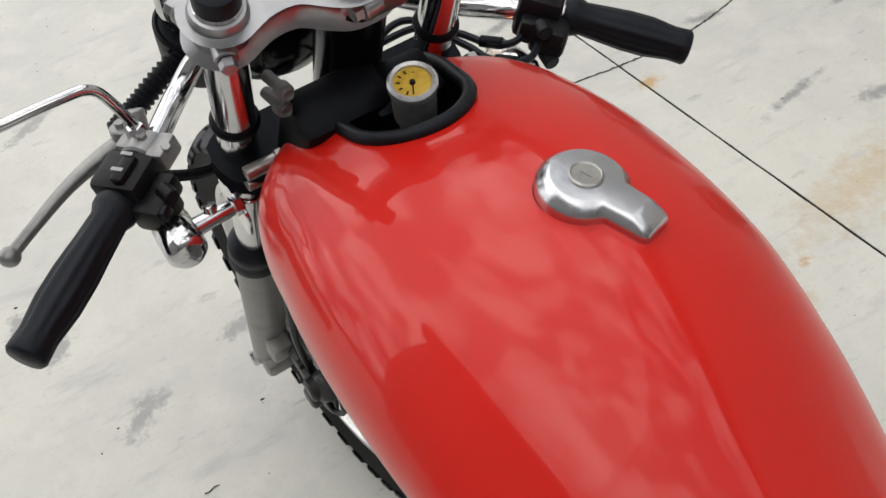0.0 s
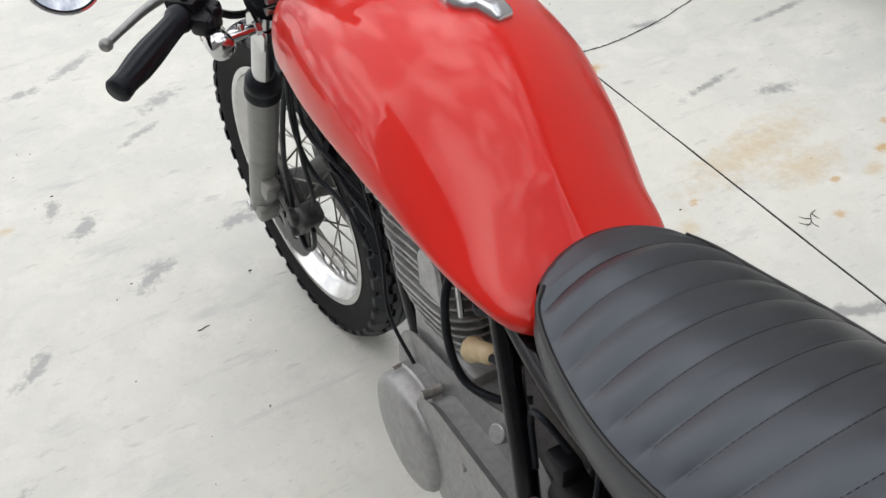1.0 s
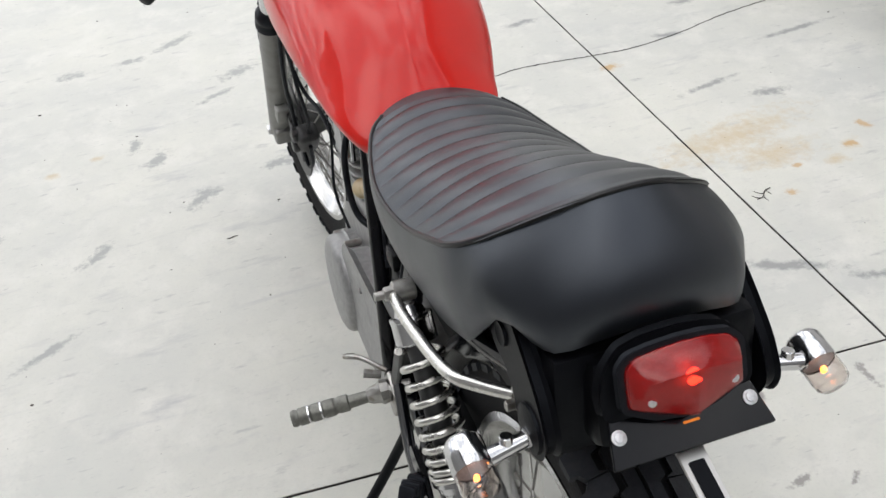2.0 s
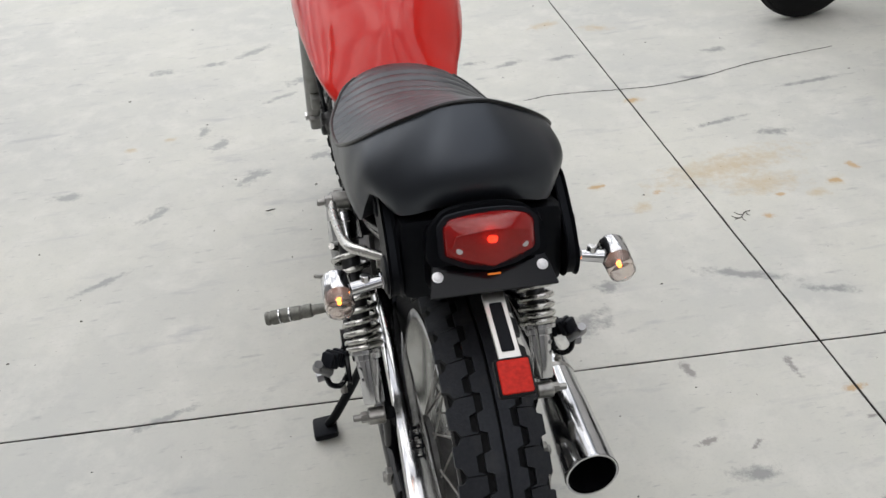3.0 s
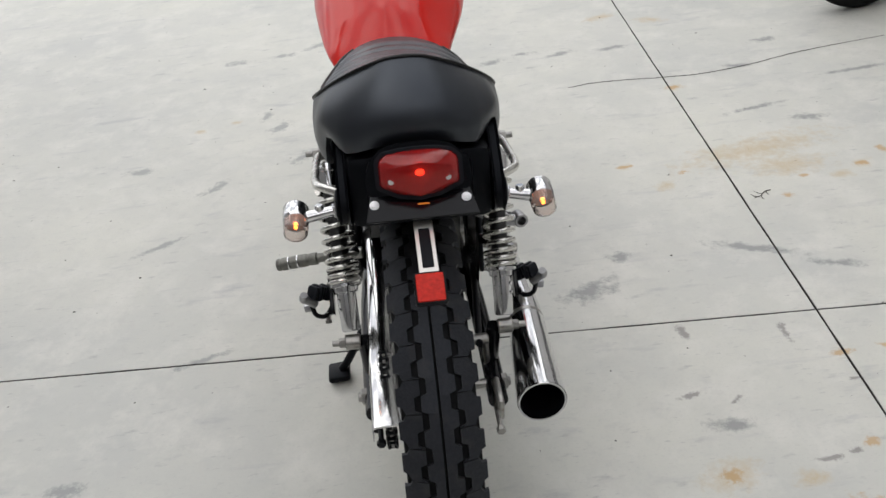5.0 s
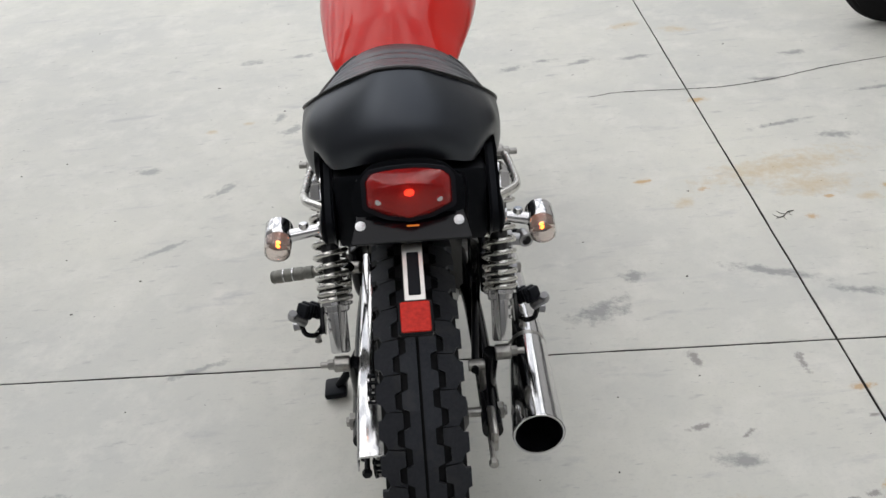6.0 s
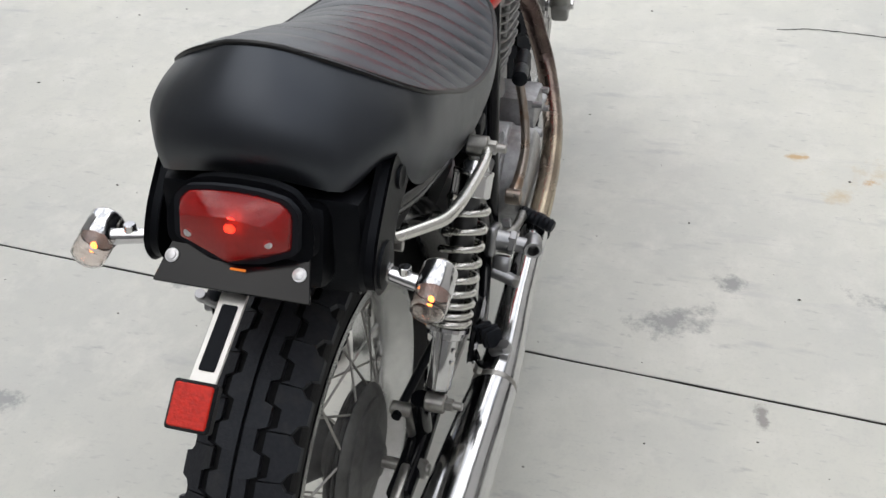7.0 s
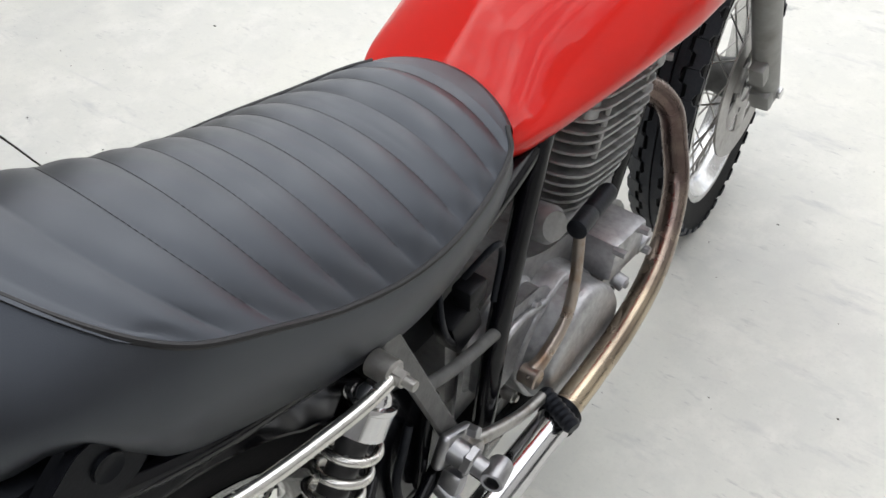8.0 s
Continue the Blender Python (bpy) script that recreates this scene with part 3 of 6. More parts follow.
def tank_at(y):
    """Eased values of the tank's stations."""
    i = max(0, min(len(TANK) - 2, sum(1 for s in TANK if s[0] > y) - 1))
    a, b = TANK[max(i - 1, 0)], TANK[min(i + 2, len(TANK) - 1)]
    p, q = TANK[i], TANK[i + 1]
    t = (p[0] - y) / (p[0] - q[0])
    h00, h10, h01, h11 = 2 * t ** 3 - 3 * t * t + 1, t ** 3 - 2 * t * t + t, -2 * t ** 3 + 3 * t * t, t ** 3 - t * t
    out = []
    for k in range(1, 6):
        d = p[0] - q[0]
        m0 = (q[k] - a[k]) / (a[0] - q[0]) * d if i else (q[k] - p[k])
        m1 = (b[k] - p[k]) / (p[0] - b[0]) * d if i + 2 < len(TANK) else (q[k] - p[k])
        out.append(h00 * p[k] + h10 * m0 + h01 * q[k] + h11 * m1)
    return out


def tank_x(y):
    """Middle of the tank, which sits a touch askew on the frame."""
    return float(np.interp(y, [0.47, 0.57, 0.66, 0.75, 0.95, 1.1], [-0.016, -0.012, -0.003, 0.003, 0.005, 0.002]))


def tank_top(x, y):
    w, zt, zm, zb, n = tank_at(y)
    x = x - tank_x(y)
    return zm + (zt - zm) * max(0.0, 1 - min(1, abs(x / w)) ** n) ** (1 / n)


HOLE_X, HOLE_Y, HOLE_R = -0.010, 0.985, 0.052


def in_hole(x, y):
    x -= HOLE_X
    return (x * x + (y - HOLE_Y) ** 2 < HOLE_R ** 2) or (y > HOLE_Y and abs(x) < HOLE_R + 0.12 * (y - HOLE_Y))


def tank_ring(y, seg=144):
    w, zt, zm, zb, n = tank_at(y)
    ring = []
    for k in range(seg):
        a = 2 * math.pi * (k + 0.5) / seg
        c, s = math.cos(a), math.sin(a)
        if s >= 0:
            e = 2 / n
            ring.append(Vector((tank_x(y) + w * math.copysign(abs(c) ** e, c), y, zm + (zt - zm) * s ** e)))
        else:
            ring.append(Vector((tank_x(y) + w * (0.55 * c + 0.45 * math.copysign(abs(c) ** 0.55, c)) * (1 - 0.12 * s * s), y, zm + (zm - zb) * math.copysign(abs(s) ** 0.9, s))))
    drop = 0.018 * max(0.0, min(1.0, (0.80 - y) / 0.24))
    for p in ring:
        if p.x > 0:
            p.z -= drop * min(1.0, p.x / 0.09) ** 2 * max(0.0, min(1.0, (zt - p.z) / (zt - zb)))
    return ring


bm = bmesh.new()
ys = [1.112, 1.109] + [1.104 - 0.0035 * k for k in range(182)]
ys = [y for y in ys if y > 0.468] + [0.468]
rows = [tank_ring(y) for y in ys]
verts = [[bm.verts.new(p) for p in r] for r in rows]
for a, b in zip(verts, verts[1:]):
    for k in range(len(a)):
        q = (a[k], a[(k + 1) % len(a)], b[(k + 1) % len(a)], b[k])
        m = (q[0].co + q[2].co) / 2
        if m.z > tank_at(min(m.y, 1.11))[2] and in_hole(m.x, m.y):
            continue
        bm.faces.new(q)
for r, y, z, s in ((verts[-1], 0.462, 0.76, 0.7), (verts[0], 1.115, 0.838, 0.4)):
    c = sum((q.co for q in r), Vector()) / len(r)
    inner = [bm.verts.new(Vector((c.x + (q.co.x - c.x) * s, y, c.z + (q.co.z - c.z) * s))) for q in r]
    for k in range(len(r)):
        if y < 1 or inner[k].co.z < 0.84:
            bm.faces.new((r[k], r[(k + 1) % len(r)], inner[(k + 1) % len(r)], inner[k]))
    if y < 1:
        bm.faces.new(inner)
tank = part("fuel_tank", bm, RED, bike, "glossy red teardrop fuel tank", 60)

# seat: pleated top inside a piped edge, smooth skirt and tail hump
SEAT_EDGE = [(0.088, 0.482, 0.792), (0.109, 0.455, 0.783), (0.128, 0.39, 0.777), (0.142, 0.31, 0.780), (0.145, 0.24, 0.789), (0.144, 0.17, 0.810), (0.142, 0.12, 0.833), (0.141, 0.07, 0.860), (0.137, 0.014, 0.886)]


def seat_rear(u):
    """The piping over the hump."""
    u = abs(u)
    return Vector((0.137 * u, -0.058 + 0.072 * u ** 2.25, 0.9635 - 0.0775 * u ** 2.05))


SEAT_REAR = [tuple(seat_rear(u)) for u in (0.93, 0.86, 0.78, 0.70, 0.60, 0.50, 0.40, 0.30, 0.20, 0.10, 0.0)]
SEAT_LOW = [(0.088, 0.482, 0.72), (0.10, 0.46, 0.715), (0.118, 0.39, 0.71), (0.128, 0.31, 0.70), (0.130, 0.24, 0.70), (0.127, 0.17, 0.71), (0.126, 0.11, 0.725), (0.128, 0.05, 0.755), (0.128, -0.005, 0.79),
            (0.120, -0.055, 0.853), (0.100, -0.095, 0.846), (0.085, -0.112, 0.848), (0.04, -0.119, 0.858), (0.0, -0.121, 0.861)]
SEAT_BULGE = [(0.095, 0.485, 0.756), (0.116, 0.46, 0.753), (0.14, 0.39, 0.75), (0.152, 0.31, 0.75), (0.154, 0.24, 0.752), (0.153, 0.17, 0.765), (0.153, 0.105, 0.785), (0.153, 0.04, 0.813), (0.152, -0.015, 0.842),
              (0.141, -0.058, 0.882), (0.121, -0.092, 0.892), (0.100, -0.114, 0.898), (0.055, -0.137, 0.908), (0.0, -0.143, 0.91)]
SEAT_MID = [(0.510, 0.806), (0.45, 0.818), (0.35, 0.825), (0.27, 0.842), (0.18, 0.872), (0.10, 0.905), (0.04, 0.928), (-0.02, 0.951), (-0.058, 0.9635)]
SEAM_FIRST, SEAM_STEP, SEAMS = 0.452, 0.0386, 12


def seat_edge_at(v):
    p = smooth_path(SEAT_EDGE, 10)
    i = v * (len(p) - 1)
    k = min(int(i), len(p) - 2)
    return p[k].lerp(p[k + 1], i - k)


def seat_top(u, v):
    """u across from -1 to 1, v from the tank (0) to the hump (1)."""
    e = seat_edge_at(v)
    bow = 0.028 * (1 - v) ** 5 - 0.072 * v ** 2.3
    yc = e.y + bow
    zc = float(np.interp(-yc, [-q[0] for q in SEAT_MID], [q[1] for q in SEAT_MID]))
    f = abs(u) ** (2.3 - 0.25 * v)
    y = yc - bow * abs(u) ** (2 + 0.25 * v)
    z = zc - (zc - e.z) * f
    k = (SEAM_FIRST - e.y) / SEAM_STEP
    s = abs(math.sin(math.pi * k)) ** 0.85 if k > 0 else min(1.0, -k * 3)
    fade = min(1.0, (1 - abs(u)) / 0.13)
    return Vector((e.x * u, y, z + (s - 0.75) * (0.0024 + 0.0026 * abs(u) ** 2) * fade * min(1, (1 - v) * 14)))


upper = smooth_path(SEAT_EDGE, 6) + [Vector(q) for q in SEAT_REAR]
CORNER = upper[48].copy()
for turn in range(14):
    upper = upper[:1] + [(a + b * 2 + c) / 4 if 36 < k < 57 else b for k, (a, b, c) in enumerate(zip(upper, upper[1:], upper[2:]), 1)] + upper[-1:]
EASE = upper[48] - CORNER


def seat_skin(u, v):
    """The seat's top with its rear corners rounded off."""
    p = seat_top(u, v)
    k = math.exp(-((Vector((abs(p.x), p.y, p.z)) - CORNER).length / 0.02) ** 2)
    return p + Vector((EASE.x if p.x > 0 else -EASE.x, EASE.y, EASE.z)) * k


def seat_set(bm):
    """The seat sits a little askew, its tail towards the left."""
    for v in bm.verts:
        t = max(0.0, min(1.0, v.co.y / 0.48))
        v.co += Vector((-0.007 + 0.010 * t, -0.013 * t ** 3, 0.003 * t - 0.007 * t ** 4 - 0.06 * v.co.x * min(1.0, 2 * t)))
    return bm



bm = bmesh.new()
NV, NU = 300, 60
grid = [[bm.verts.new(seat_skin(-1 + 2 * i / NU, j / NV)) for i in range(NU + 1)] for j in range(NV + 1)]
for a, b in zip(grid, grid[1:]):
    for i in range(NU):
        bm.faces.new((a[i], a[i + 1], b[i + 1], b[i]))
nose = []
for dy, dz in ((0, 0), (0.005, -0.0015), (0.009, -0.006), (0.011, -0.014), (0.009, -0.03), (0.0, -0.075)):
    nose.append([seat_top(-1 + 2 * i / NU, 0) + Vector((0, dy, dz)) for i in range(NU + 1)])
bridge(bm, nose, closed=False)


def spread(pts, count, split, at):
    """Points along a line, with its corner at index split of the control points moved to place at."""
    line = smooth_path(pts, 8)
    idx = [k / at * split * 8 if k <= at else split * 8 + (k - at) / (count - 1 - at) * (len(line) - 1 - split * 8) for k in range(count)]
    return [line[min(int(i), len(line) - 2)].lerp(line[min(int(i), len(line) - 2) + 1], i - min(int(i), len(line) - 2)) for i in idx]


lower, bulge = (spread(q, len(upper), 8, 48) for q in (SEAT_LOW, SEAT_BULGE))
ring = lambda pts: pts + [Vector((-p.x, p.y, p.z)) for p in pts[-2::-1]]
lev = []
NS = 14
for k in range(NS + 1):
    t = k / NS
    lev.append(ring([a * (1 - t) ** 2 + c * 2 * t * (1 - t) + b * t * t for a, b, c in zip(upper, lower, bulge)]))
bridge(bm, lev, closed=False)
under = ring([Vector((p.x * 0.8, p.y * 0.96 + 0.01, p.z + 0.004)) for p in lower])
bridge(bm, [lev[-1], under], closed=False)
seat = part("seat", seat_set(bm), LEATHER, bike, "black vinyl seat with cross-pleated top and rear hump", 50)

bm = bmesh.new()
loop = ring(upper)
hose(bm, loop, 0.0031, seg=8, smooth=False)
part("piping", seat_set(bm), PIPING, seat, "raised black piping along the seat edge")

bm = bmesh.new()
edge_y = [seat_edge_at(k / 400).y for k in range(401)]
for j in range(SEAMS - 2):
    v = next(k for k in range(401) if edge_y[k] <= SEAM_FIRST - SEAM_STEP * j) / 400
    n = 46
    for i in range(n):
        u0 = -0.86 + 1.72 * i / n
        a, b = seat_top(u0, v), seat_top(u0 + 1.72 / n * 0.62, v)
        up = Vector((0, 0, 0.0003))
        rod(bm, a + up, b + up, 0.00036, seg=5)
tagged(part("stitching", seat_set(bm), PIPING, seat, "rows of black thread between the pleats"), kind="stuff")


# ---- wheels ----
def wheel(name, centre, turn, R, width, rim_r, label, tread, hub_r, hub_w):
    """A wire wheel: rim, tyre with cut tread, hub and laced spokes; the axle runs along x."""
    M = Matrix.Translation(centre) @ turn
    bm = bmesh.new()
    w = width * 0.40
    prof = [(-w, rim_r + 0.012), (-w, rim_r), (-w * 0.82, rim_r - 0.004), (-w * 0.55, rim_r - 0.016), (-w * 0.2, rim_r - 0.024), (w * 0.2, rim_r - 0.024), (w * 0.55, rim_r - 0.016), (w * 0.82, rim_r - 0.004), (w, rim_r), (w, rim_r + 0.012),
            (w * 0.8, rim_r + 0.008), (-w * 0.8, rim_r + 0.008)]
    lathe(bm, (0, 0, 0), (1, 0, 0), prof + [prof[0]], 72, (False, False))
    bm.transform(M)
    rim = part(name, bm, RIM, bike, label)
    w = width * 0.35
    bm = bmesh.new()
    h = R - rim_r
    hw = width / 2
    carc = [(-w, rim_r + 0.002), (-w * 1.1, rim_r + 0.014), (-hw * 0.88, rim_r + h * 0.45), (-hw * 0.93, rim_r + h * 0.58), (-hw * 0.91, rim_r + h * 0.76), (-hw * 0.62, rim_r + h * 0.875), (-hw * 0.25, rim_r + h * 0.925), (0, rim_r + h * 0.93)]
    carc = carc + [(-a, b) for a, b in carc[-2::-1]]
    lathe(bm, (0, 0, 0), (1, 0, 0), carc + [carc[0]], 96, (False, False))
    bm.transform(M)
    tyre = part("tyre", bm, RUBBER, rim, "dusty black road tyre with zigzag block tread")

    def crown(x):
        """Radius of the tread surface at x."""
        t = min(1.0, abs(x) / hw)
        return R - (R - (rim_r + h * 0.80)) * t ** 2.4

    bm = bmesh.new()
    N = tread
    for k in range(N):
        a0 = 2 * math.pi * k / N
        st = 2 * math.pi / N
        for side in (-1, 1):
            sh = 0.5 * st if side > 0 else 0
            # stepped rib beside the centre groove, then shoulder blocks with the same steps
            for pts in ([(0.035, 0.0), (0.27, 0.0), (0.27, 0.42), (0.42, 0.50), (0.42, 0.92), (0.27, 1.0), (0.035, 1.0)],
                        [(0.43, 0.02), (0.80, 0.0), (0.88, 0.16), (1.0, 0.20), (1.0, 0.72), (0.88, 0.78), (0.80, 0.98), (0.43, 0.98), (0.58, 0.90), (0.58, 0.52), (0.43, 0.44)]):
                top, low = [], []
                for u, t in pts:
                    x = side * u * hw
                    a = a0 + sh + t * st
                    r = crown(x)
                    top.append(Vector((x, r * math.cos(a), r * math.sin(a))))
                    low.append(Vector((x, (r - 0.010) * math.cos(a), (r - 0.010) * math.sin(a))))
                if side < 0:
                    top.reverse(), low.reverse()
                tv, lv = [bm.verts.new(p) for p in top], [bm.verts.new(p) for p in low]
                bm.faces.new(tv)
                for i in range(len(tv)):
                    j = (i + 1) % len(tv)
                    bm.faces.new((tv[i], lv[i], lv[j], tv[j]))
    bm.transform(M)
    part("tread", bm, TREAD, rim, "worn black tread blocks", 25)
    bm = bmesh.new()
    lathe(bm, (-hub_w, 0, 0), (1, 0, 0), [(0, 0.02), (0, hub_r * 0.75), (0.004, hub_r), (0.012, hub_r), (0.02, hub_r * 0.7), (hub_w, 0.034), (2 * hub_w - 0.02, hub_r * 0.7), (2 * hub_w - 0.012, hub_r), (2 * hub_w - 0.004, hub_r), (2 * hub_w, hub_r * 0.75), (2 * hub_w, 0.02)], 40)
    bm.transform(M)
    hub = part("hub", bm, DRUM, rim, "dull grey alloy wheel hub")
    first = None
    for k in range(36):
        side = -1 if k % 2 else 1
        lean = 1 if (k // 2) % 2 else -1
        a = 2 * math.pi * k / 36
        b = a + lean * radians(38)
        p = Vector((side * (hub_w - 0.008), hub_r * 0.93 * math.cos(b), hub_r * 0.93 * math.sin(b)))
        q = Vector((-side * w * 0.1, (rim_r - 0.02) * math.cos(a), (rim_r - 0.02) * math.sin(a)))
        ln = (q - p).length
        if first is None:
            t = bmesh.new()
            rod(t, (0, 0, 0), (0, 0, 1), 0.0019, seg=6)
            rod(t, (0, 0, 0.9), (0, 0, 1.02), 0.0034, seg=6)
            first = t
            me = bpy.data.meshes.new("spoke")
            t.to_mesh(me)
            t.free()
            me.materials.append(STEEL)
        o = new("spoke", me)
        o.parent = rim
        d = (q - p).normalized()
        u, v = frame_of(d)
        o.matrix_local = M @ Matrix.Translation(p) @ Matrix((u, v, d)).transposed().to_4x4() @ Matrix.Diagonal((1, 1, ln, 1))
    return rim


REAR = Vector((0, -0.030, 0.010))
RAKE, AXLE_F, TRAIL, STEER = radians(27.5), Vector((-0.004, 1.392, 0.330)), 0.05, 2.0
FORK = Matrix.Translation(AXLE_F - Vector((0, math.cos(RAKE), math.sin(RAKE))) * TRAIL) @ Matrix.Rotation(-RAKE, 4, "X").inverted() @ Matrix.Rotation(radians(STEER), 4, "Z") @ Matrix.Translation((0, TRAIL, 0))
front_wheel = wheel("front_wheel", FORK @ Vector((0, 0, 0)), FORK.to_3x3().to_4x4() @ Matrix.Rotation(radians(4.5), 4, "Z"), 0.334, 0.100, 0.241, "wire-spoked front wheel with polished alloy rim", 40, 0.06, 0.055)
rear_wheel = wheel("rear_wheel", (-0.006, -0.030, 0.338), Matrix(), 0.338, 0.121, 0.240, "wire-spoked rear wheel with alloy rim", 42, 0.085, 0.06)

# ---- tank fittings ----
rim_path = [Vector((HOLE_X - HOLE_R - 0.12 * (y - HOLE_Y), y, 0)) for y in (1.10, 1.07, 1.03, 1.0)]
rim_path += [Vector((HOLE_X - HOLE_R * math.cos(a), HOLE_Y - HOLE_R * math.sin(a), 0)) for a in np.linspace(0.05, math.pi - 0.05, 20)]
rim_path += [Vector((HOLE_X + HOLE_R + 0.12 * (y - HOLE_Y), y, 0)) for y in (1.0, 1.03, 1.07, 1.10)]
for p in rim_path:
    p.z = tank_top(p.x, min(p.y, 1.108))
bm = bmesh.new()
hose(bm, [p + Vector((0, 0, 0.002)) for p in rim_path], 0.0062, seg=10, steps=4)
part("rubber_trim", bm, GRIP, tank, "black rubber edging round the gauge recess")
# black bowl added so that the open recess looks dark inside
bm = bmesh.new()
bridge(bm, [rim_path, [p + Vector((0, 0, -0.03)) for p in rim_path], [Vector((HOLE_X + (p.x - HOLE_X) * 0.9, p.y, 0.845)) for p in rim_path]], closed=False)
bm.faces.new([bm.verts.new((HOLE_X + (p.x - HOLE_X) * 0.9, p.y, 0.846)) for p in rim_path])
part("recess_bowl", bm, SATIN, tank, "black bowl added to keep the open gauge recess dark")

CAP = Vector((0.030, 0.808, 0))
CAP.z = tank_top(CAP.x, CAP.y)
e = 0.01
slope_x, slope_y = (tank_top(CAP.x + e, CAP.y) - tank_top(CAP.x - e, CAP.y)) / (2 * e), (tank_top(CAP.x, CAP.y + e) - tank_top(CAP.x, CAP.y - e)) / (2 * e)
tail = Vector((0.30, -0.95, 0))
tail.z = tail.x * slope_x + tail.y * slope_y - 0.05
CAPM = axes(tail, Vector((0.95, 0.30, 0.95 * slope_x + 0.3 * slope_y)), CAP + Vector((0, 0, 0.0025)))


def teardrop(r, length, half_end):
    a0 = math.acos(0.62)
    pts = [(r * math.cos(a), r * math.sin(a)) for a in np.linspace(a0, 2 * math.pi - a0, 34)]
    pts += [(r * 0.62 + 0.008, -half_end * 1.12), (length - 0.004, -half_end), (length, -half_end + 0.003), (length, half_end - 0.003), (length - 0.004, half_end), (r * 0.62 + 0.008, half_end * 1.12)]
    return pts


bm = bmesh.new()
out = teardrop(0.0335, 0.060, 0.0150)
flip = Matrix.Identity(4) if (CAPM.to_3x3() @ Vector((0, 0, 1))).z > 0 else Matrix.Diagonal((1, 1, -1, 1))
def cap_ring(s, z):
    return [CAPM @ flip @ Vector((x * s, y * s, z)) for x, y in out]
bridge(bm, [cap_ring(0.98, -0.012), cap_ring(1.0, -0.004), cap_ring(1.0, 0.002), cap_ring(0.97, 0.0055), cap_ring(0.80, 0.0112), cap_ring(0.78, 0.0116), cap_ring(0.72, 0.0118)], True, (False, True))
cap = part("filler_cap", bm, CAP_METAL, tank, "brushed alloy keyhole-shaped filler cap with lock", 40)
# black ring put in as the shadowed gap round the cap base
bm = bmesh.new()
bridge(bm, [cap_ring(1.0, -0.014), cap_ring(1.02, -0.012), cap_ring(1.02, -0.006), cap_ring(0.99, -0.004)], True)
part("cap_gap_ring", bm, GRIP, cap, "black ring in place of the shadowed gap under the cap")
bm = bmesh.new()
lathe(bm, CAPM @ flip @ Vector((0, 0, 0.010)), (CAPM @ flip).to_3x3() @ Vector((0, 0, 1)), [(0, 0.0125), (0.003, 0.0125), (0.004, 0.011), (0.0032, 0.010), (0.0032, 0.0)], 24)
block(bm, CAPM @ flip @ Vector((0, 0, 0.0135)), (0.009, 0.0016, 0.0012), CAPM.to_3x3(), 0.0002)
part("lock", bm, STEEL, cap, "round steel key lock")

# oil gauge standing in the recess
GA = Vector((-0.10, -0.30, 0.95)).normalized()
GO = Vector((-0.004, 0.978, 0.950))
bm = bmesh.new()
lathe(bm, GO - GA * 0.075, GA, [(0, 0.014), (0.03, 0.014), (0.034, 0.018), (0.062, 0.0185), (0.066, 0.017)], 28)
gauge = part("oil_gauge", bm, CASE, bike, "small round oil temperature gauge with yellow dial")
bm = bmesh.new()
lathe(bm, GO - GA * 0.010, GA, [(0, 0.0185), (0.005, 0.0205), (0.009, 0.0203), (0.0114, 0.0180), (0.0098, 0.0156), (0.006, 0.0152)], 32, (False, False))
part("bezel", bm, SCREW, gauge, "chrome bezel ring")
bm = bmesh.new()
lathe(bm, GO - GA * 0.005, GA, [(0, 0.0155), (0.002, 0.0155)], 32)
dial = part("dial", bm, YELLOW, gauge, "yellow gauge face")
bm = bmesh.new()
gu, gv = Vector((1, 0, 0)), GA.cross(Vector((1, 0, 0))).normalized()
for k in range(9):
    a = radians(-40 + 32.5 * k)
    d = gu * math.cos(a) + gv * math.sin(a)
    block(bm, GO + d * 0.0115 - GA * 0.0026, (0.0032, 0.0014, 0.0004), axes(d, GA.cross(d), (0, 0, 0)).to_3x3(), 0)
rod(bm, GO - GA * 0.002 + (gu * 0.1 + gv * 0.1) * 0.004, GO - GA * 0.002 - (gu * 0.45 + gv * 0.9) * 0.012, 0.0006, seg=6)
lathe(bm, GO - GA * 0.003, GA, [(0, 0.0025), (0.002, 0.0022)], 12)
part("needle", bm, PLASTIC, gauge, "black needle and scale marks")

# ---- steering head, forks and bars ----
FX = Matrix.Translation((0, 0, 0.318)) @ Matrix.Rotation(radians(-1.4), 4, "Y") @ Matrix.Translation((0, 0, -0.318)) @ FORK


def F(x, f, s):
    return FX @ Vector((x, f, s))


def fork_part(name, bm, mat, parent=bike, label="", smooth=38):
    bm.transform(FX)
    return part(name, bm, mat, parent, label, smooth)


HALF = 0.102
